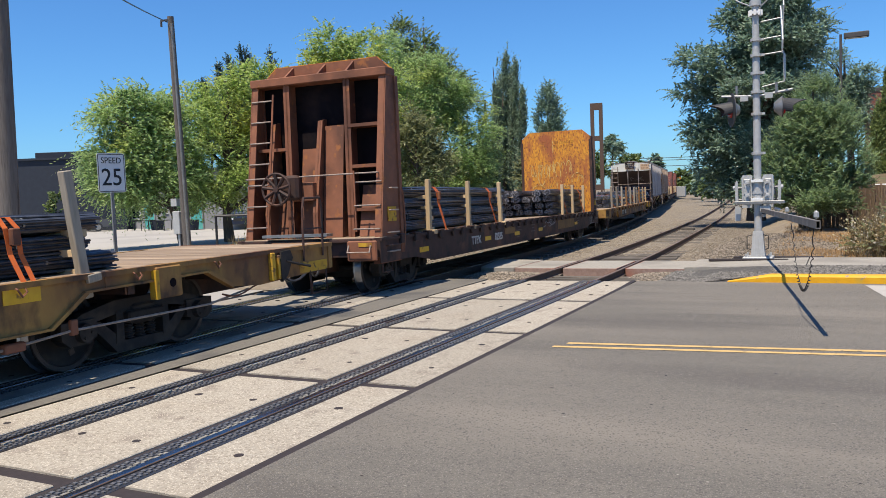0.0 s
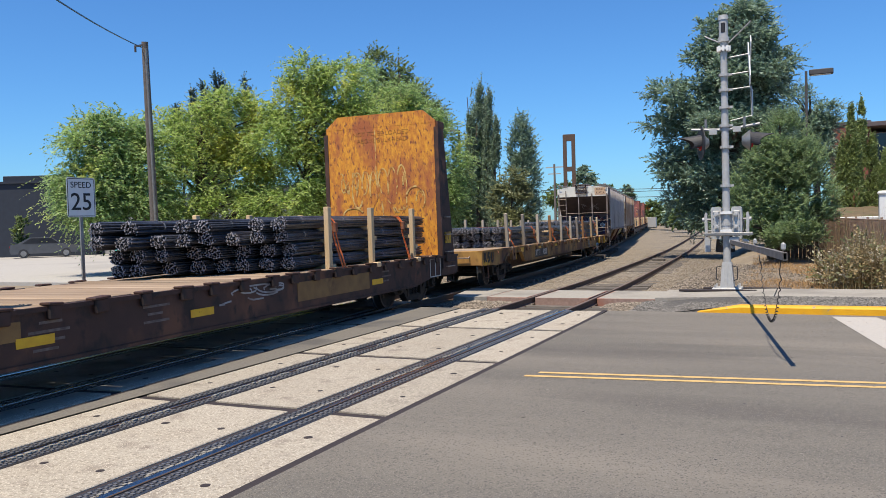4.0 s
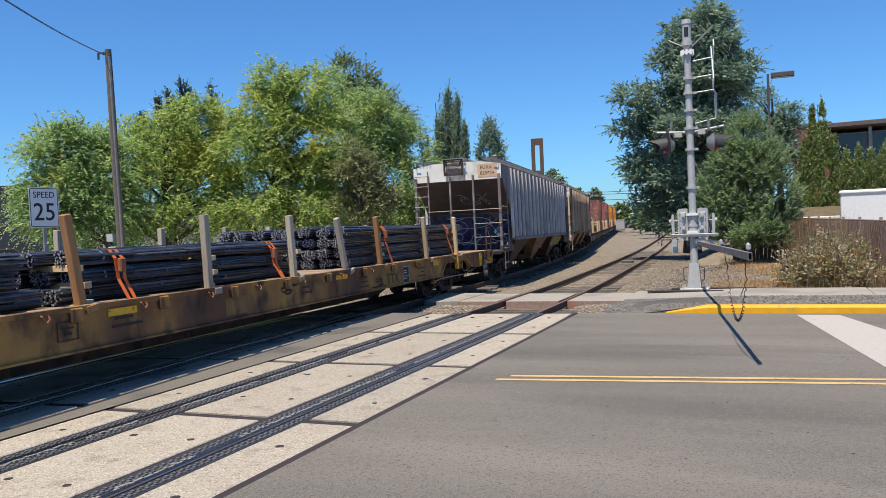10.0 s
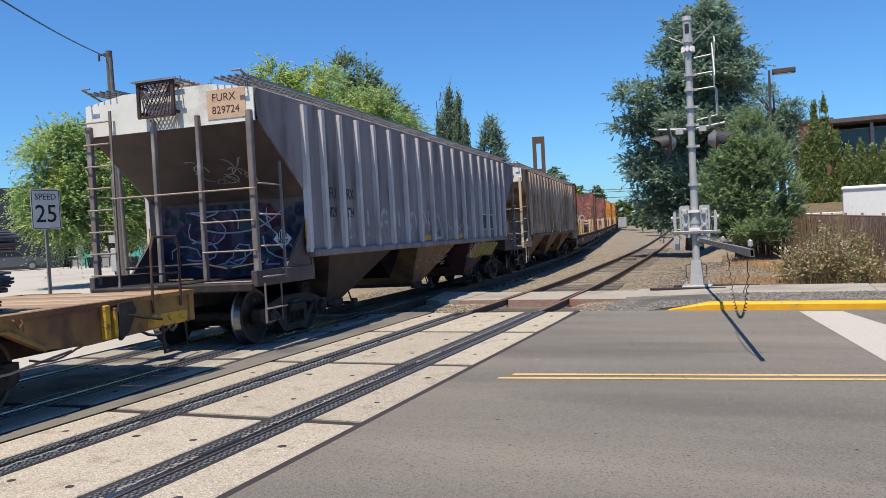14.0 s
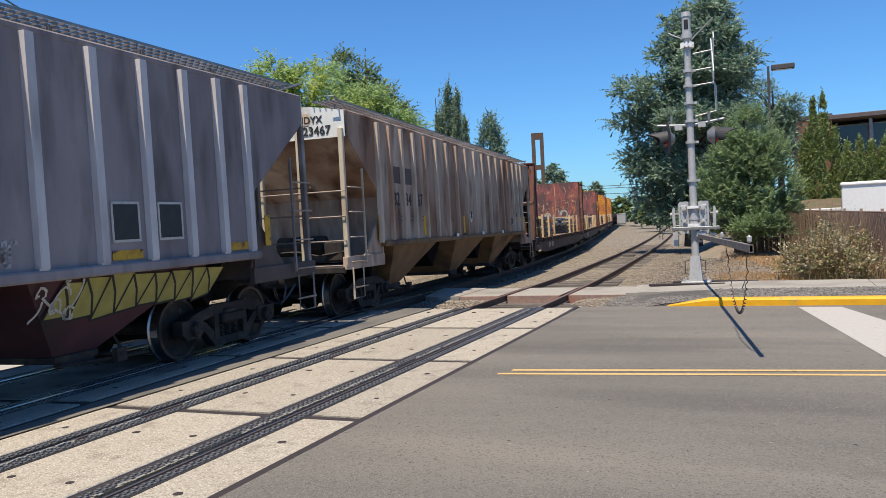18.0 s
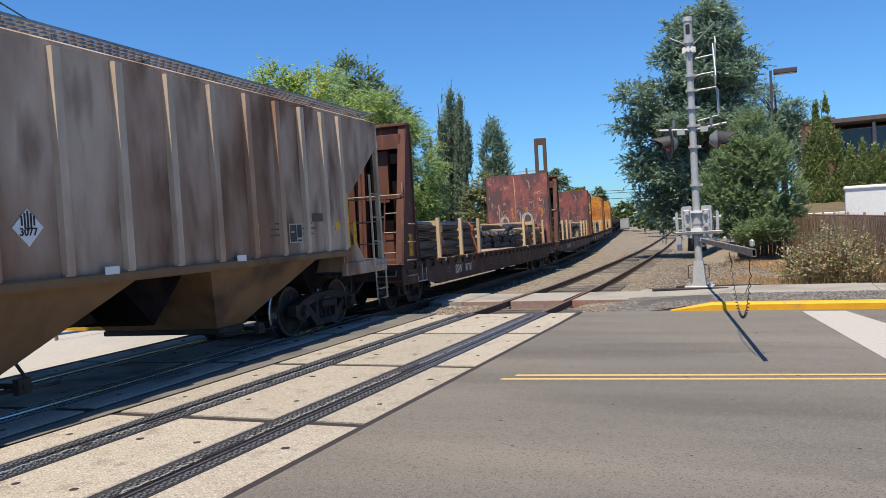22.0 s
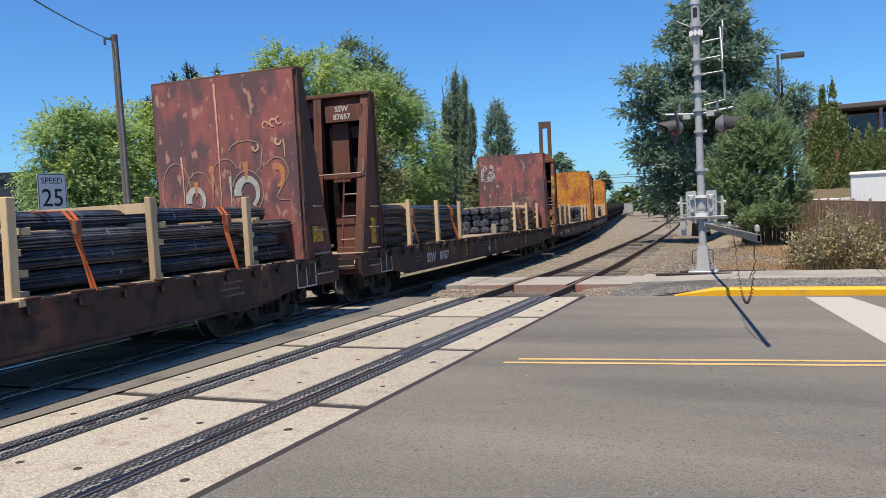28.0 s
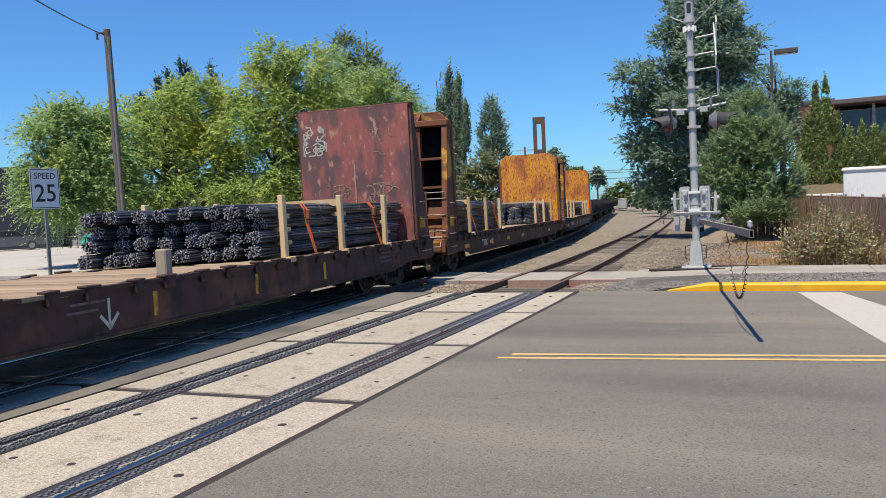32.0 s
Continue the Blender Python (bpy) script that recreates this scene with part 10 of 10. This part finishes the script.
for k in range(3):
    tb = thing("cafe_table", "small black outdoor table", "table", "outdoor tables", M=pose(-42.0 + 2.1 * k, 43.3 - 0.6 * k, GROUND_Z + 0.08))
    part("tabletop", MB().box((0, 0, 0.72), (0.8, 0.8, 0.04)), SIGN_BLACK, tb)
    for sx in (-1, 1):
        for sy in (-1, 1):
            part("leg", MB().box((sx * 0.35, sy * 0.35, 0.36), (0.04, 0.04, 0.72)), SIGN_BLACK, tb)
hr = thing("hoop_rail", "black steel hoop rail at the lot's edge", "railing", M=pose(-17.3, 24.7, GROUND_Z + 0.0, 0, 0, 30))
part("hoop", MB().tube([(0, 0, 0), (0, 0, 1.35), (2.4, 0, 1.35), (2.4, 0, 0)], 0.05, n=8), SIGN_BLACK, hr)

# grit, chips and flecks lying on the street
rgd = np.random.default_rng(17)
for cnt, sz, mt_, lb in ((110, 0.010, RUBBER, "small dark flecks and chips on the asphalt"), (200, 0.008, SIDEWALK, "small pale stone chips on the asphalt"), (90, 0.008, TAR, "small dark chips on the asphalt")):
    fx, fy = 1.9 + 7.0 * rgd.random(cnt), 0.6 + 14.0 * rgd.random(cnt)
    ang, a_, b_ = rgd.random(cnt) * 6.28, sz * (0.5 + 1.8 * rgd.random(cnt) ** 2), sz * (0.4 + 0.7 * rgd.random(cnt))
    base = np.array([(-1, -0.7, 0), (0.2, -1, 0), (1, 0.1, 0), (-0.1, 1, 0), (0, 0, 0.5)])
    V = base[None] * np.stack([a_, b_, b_], 1)[:, None]
    V = np.stack([V[..., 0] * np.cos(ang)[:, None] * 1.6 - V[..., 1] * np.sin(ang)[:, None], V[..., 0] * np.sin(ang)[:, None] * 0.7 + V[..., 1] * np.cos(ang)[:, None], V[..., 2]], -1) + np.stack([fx, fy, np.full(cnt, 0.002)], 1)[:, None]
    me = bpy.data.meshes.new("grit")
    me.from_pydata(V.reshape(-1, 3), [], [tuple(int(j) + 5 * k for j in f) for k in range(cnt) for f in ((0, 1, 4), (1, 2, 4), (2, 3, 4), (3, 0, 4))])
    me.materials.append(mt_)
    tagged(new("grit", me), lb, "grit", kind="stuff")
sc_ = thing("timber_scrap", "short dark timber scrap lying on the track", "timber", M=pose(-1.75, 40.5, -0.40, 0, 0, -30))
part("scrap", MB().box((0, 0, 0), (0.75, 0.16, 0.12), bev=0.02), TIE, sc_)

# weeds, dry grass and scattered stones
def blades(rg, n, xs, ys, hgt, lean, wdt, z0):
    p = np.stack([xs, ys, np.full(n, z0)], 1)
    h = hgt * (0.4 + 0.9 * rg.random(n))
    az = rg.random(n) * 6.28
    tip = p + np.stack([np.cos(az) * h * lean * rg.random(n), np.sin(az) * h * lean * rg.random(n), h], 1)
    sd = np.stack([np.cos(az + 1.57), np.sin(az + 1.57), 0 * az], 1) * wdt
    return np.stack([p - sd, p + sd, tip + sd * 0.15, tip - sd * 0.15], 1).reshape(-1, 3)


rg = np.random.default_rng(5)
n = 34000
yy = 19.2 + 22 * rg.random(n) ** 1.5
xx = 3.35 + (3.3 - 0.03 * (yy - 19)) * rg.random(n) ** 0.62 - 0.9 * np.maximum(0, (yy - 24) / 22)
keep = np.array([noise.noise((x * 1.1, y * 0.7, 0.3)) + 0.25 * noise.noise((x * 5, y * 4, 2.3)) > -0.05 for x, y in zip(xx, yy)])
xx, yy = xx[keep], yy[keep]
tagged(part("dry_grass", leaf_mesh(blades(rg, len(xx), xx, yy, 0.11, 1.6, 0.004, GROUND_Z - 0.05), DRY_GRASS), None), "dry orange-tan grass along the fence", "grass", kind="stuff")
for k, (x, y, rr_, h, nn) in enumerate(((5.75, 20.6, 0.45, 1.0, 150), (6.10, 21.0, 0.42, 1.55, 190), (6.50, 20.5, 0.45, 1.25, 160), (5.5, 22.2, 0.5, 0.95, 130), (6.85, 20.0, 0.4, 0.75, 120), (6.25, 22.4, 0.45, 1.45, 150), (6.75, 21.4, 0.40, 1.40, 150))):
    wd = thing("weed_clump", "tall straw-coloured weed clump with pale seed heads", "weeds", "weed clumps", M=pose(x, y, GROUND_Z - 0.04))
    a = rg.random(nn) * 6.28
    q = rr_ * np.sqrt(rg.random(nn))
    part("stem", leaf_mesh(blades(rg, nn, q * np.cos(a), q * np.sin(a), h, 0.45, 0.006, 0.0), WEED), None, wd)
    for nm_, cnt, sz, mt_ in (("leaf", 300, 0.050, LEAF_DULL), ("dry_leaf", 700, 0.042, WEED), ("seed_head", 480, 0.030, SEED)):
        v, _c = leaf_cloud(rg, [(0, 0, h * 0.45, rr_, h * 0.45)], cnt, sz, long=1.6, shell=0.1, per=6, reach=0.3, up=0.6, sag=0.1, gap=-0.1, grain=3.0, tilt=1.0)
        tagged(part(nm_, leaf_mesh(v, mt_), None, wd), kind="stuff")
for k, (x, y) in enumerate(((-16.4, 25.4), (-16.0, 26.3))):
    wd = thing("weed_clump", "dry tuft of weeds at the lot's edge", "weeds", "weed clumps", M=pose(x, y, GROUND_Z - 0.04))
    a = rg.random(300) * 6.28
    q = 0.6 * np.sqrt(rg.random(300))
    part("stem", leaf_mesh(blades(rg, 300, q * np.cos(a), q * np.sin(a), 0.5, 0.7, 0.012, 0.0), WEED), None, wd)


def stones(name, label, n, place, size, material, seed):
    r = np.random.default_rng(seed)
    ico = np.array([(0, 0, 1), (0.9, 0, 0.3), (0.28, 0.85, 0.3), (-0.72, 0.53, 0.3), (-0.72, -0.53, 0.3), (0.28, -0.85, 0.3), (0, 0, -0.5)])
    fc = [(0, 1, 2), (0, 2, 3), (0, 3, 4), (0, 4, 5), (0, 5, 1), (6, 2, 1), (6, 3, 2), (6, 4, 3), (6, 5, 4), (6, 1, 5)]
    P = place(r, n)
    n = len(P)
    s = size * (0.5 + r.random((n, 1, 1)) ** 2 * 1.3)
    V = ico[None] * (0.75 + 0.5 * r.random((n, 7, 3))) * s
    a = r.random(n) * 6.28
    c, si = np.cos(a), np.sin(a)
    V = np.stack([V[..., 0] * c[:, None] - V[..., 1] * si[:, None], V[..., 0] * si[:, None] + V[..., 1] * c[:, None], V[..., 2] * 0.7], -1) + P[:, None]
    F = (np.array(fc)[None] + 7 * np.arange(n)[:, None, None]).reshape(-1, 3)
    me = bpy.data.meshes.new(name)
    me.from_pydata(V.reshape(-1, 3), [], F.tolist())
    me.materials.append(material)
    tagged(new(name, me), label, "gravel", kind="stuff")


def strip_place(r, n):
    x = 1.9 + 7.3 * r.random(n)
    y = ROAD_Y1 + 0.1 + 2.0 * r.random(n)
    z = np.where(x < 3.0, -0.03, 0.10)
    z = np.where((x >= 2.6) & (x < 4.0), -0.03 + 0.13 * (x - 2.6) / 1.4, z)
    ok = ~((np.abs(np.abs(x) - 0.7525) < 0.09)) & ~((x > 3.0) & (y < ROAD_Y1 + 0.25))
    return np.stack([x, y, z], 1)[ok]


def bed_place(r, n):
    y = 19.5 + 42 * r.random(n) ** 2
    cx = np.array([0.5 * (main_x(float(q)) + train_x(float(q))) + 0.4 for q in y])
    x = cx + (r.random(n) * 2 - 1) * 5.4
    return np.stack([x, y, np.array([GROUND_Z - 0.06 + bed_z(float(q)) for q in y])], 1)


STONE_PALE = mat("mixed_stone", (0.28, 0.235, 0.185), (0.15, 0.125, 0.10), scale=5, rough=0.95, bump=0.4, bscale=60, island=0.55)
stones("gravel", "loose dark gravel behind the kerb", 26000, strip_place, 0.017, STONE_DARK, 3)
def heap_z(x, y):
    """Height of the gravel that is banked against the footway beside the rails."""
    f = min(1.0, max(0.0, (y - ROAD_Y1 - 0.9) / 1.6))
    side = 0.0 if abs(x) < 0.86 else 1.0 if x > 0 else 0.8
    return 0.15 * f * side * (1 - 0.4 * math.exp(-abs(abs(x) - 0.86) * 3))


heap = MB()
ys_ = [ROAD_Y1 + 0.05 + 0.26 * k for k in range(12)]
for xs_ in ([-2.9 + 0.2 * k for k in range(11)], [0.88 + 0.2 * k for k in range(10)]):
    for xa, xb in zip(xs_[:-1], xs_[1:]):
        for ya, yb in zip(ys_[:-1], ys_[1:]):
            heap.add([(q, w, GROUND_Z - 0.09 + bed_z(w) + heap_z(q, w)) for q, w in ((xa, ya), (xb, ya), (xb, yb), (xa, yb))], [(0, 1, 2, 3)])
solid("gravel_bank", heap, BALLAST, "gravel banked up against the footway beside the rails", "gravel", kind="structure")


def gap_place(r, n):
    x = -2.9 + 5.6 * r.random(n)
    y = ROAD_Y1 + 0.03 + 3.0 * r.random(n)
    ok = np.abs(np.abs(x) - 0.7525) > 0.08
    return np.stack([x, y, np.array([GROUND_Z - 0.085 + bed_z(float(q)) + heap_z(float(p), float(q)) for p, q in zip(x, y)])], 1)[ok]


stones("gravel", "mixed tan and white stones between the street and the footway", 17000, gap_place, 0.024, STONE_PALE, 6)
def yard_place(r, n):
    x, y = 1.7 + 3.2 * r.random(n) ** 1.2, 19.9 + 12 * r.random(n) ** 1.3
    return np.stack([x, y, np.full(n, GROUND_Z - 0.045)], 1)


stones("gravel", "loose stones strewn over the dry ground by the signal", 9000, yard_place, 0.022, STONE_PALE, 8)
stones("gravel", "loose tan ballast stones beside the rails", 60000, bed_place, 0.021, STONE, 4)


motions()
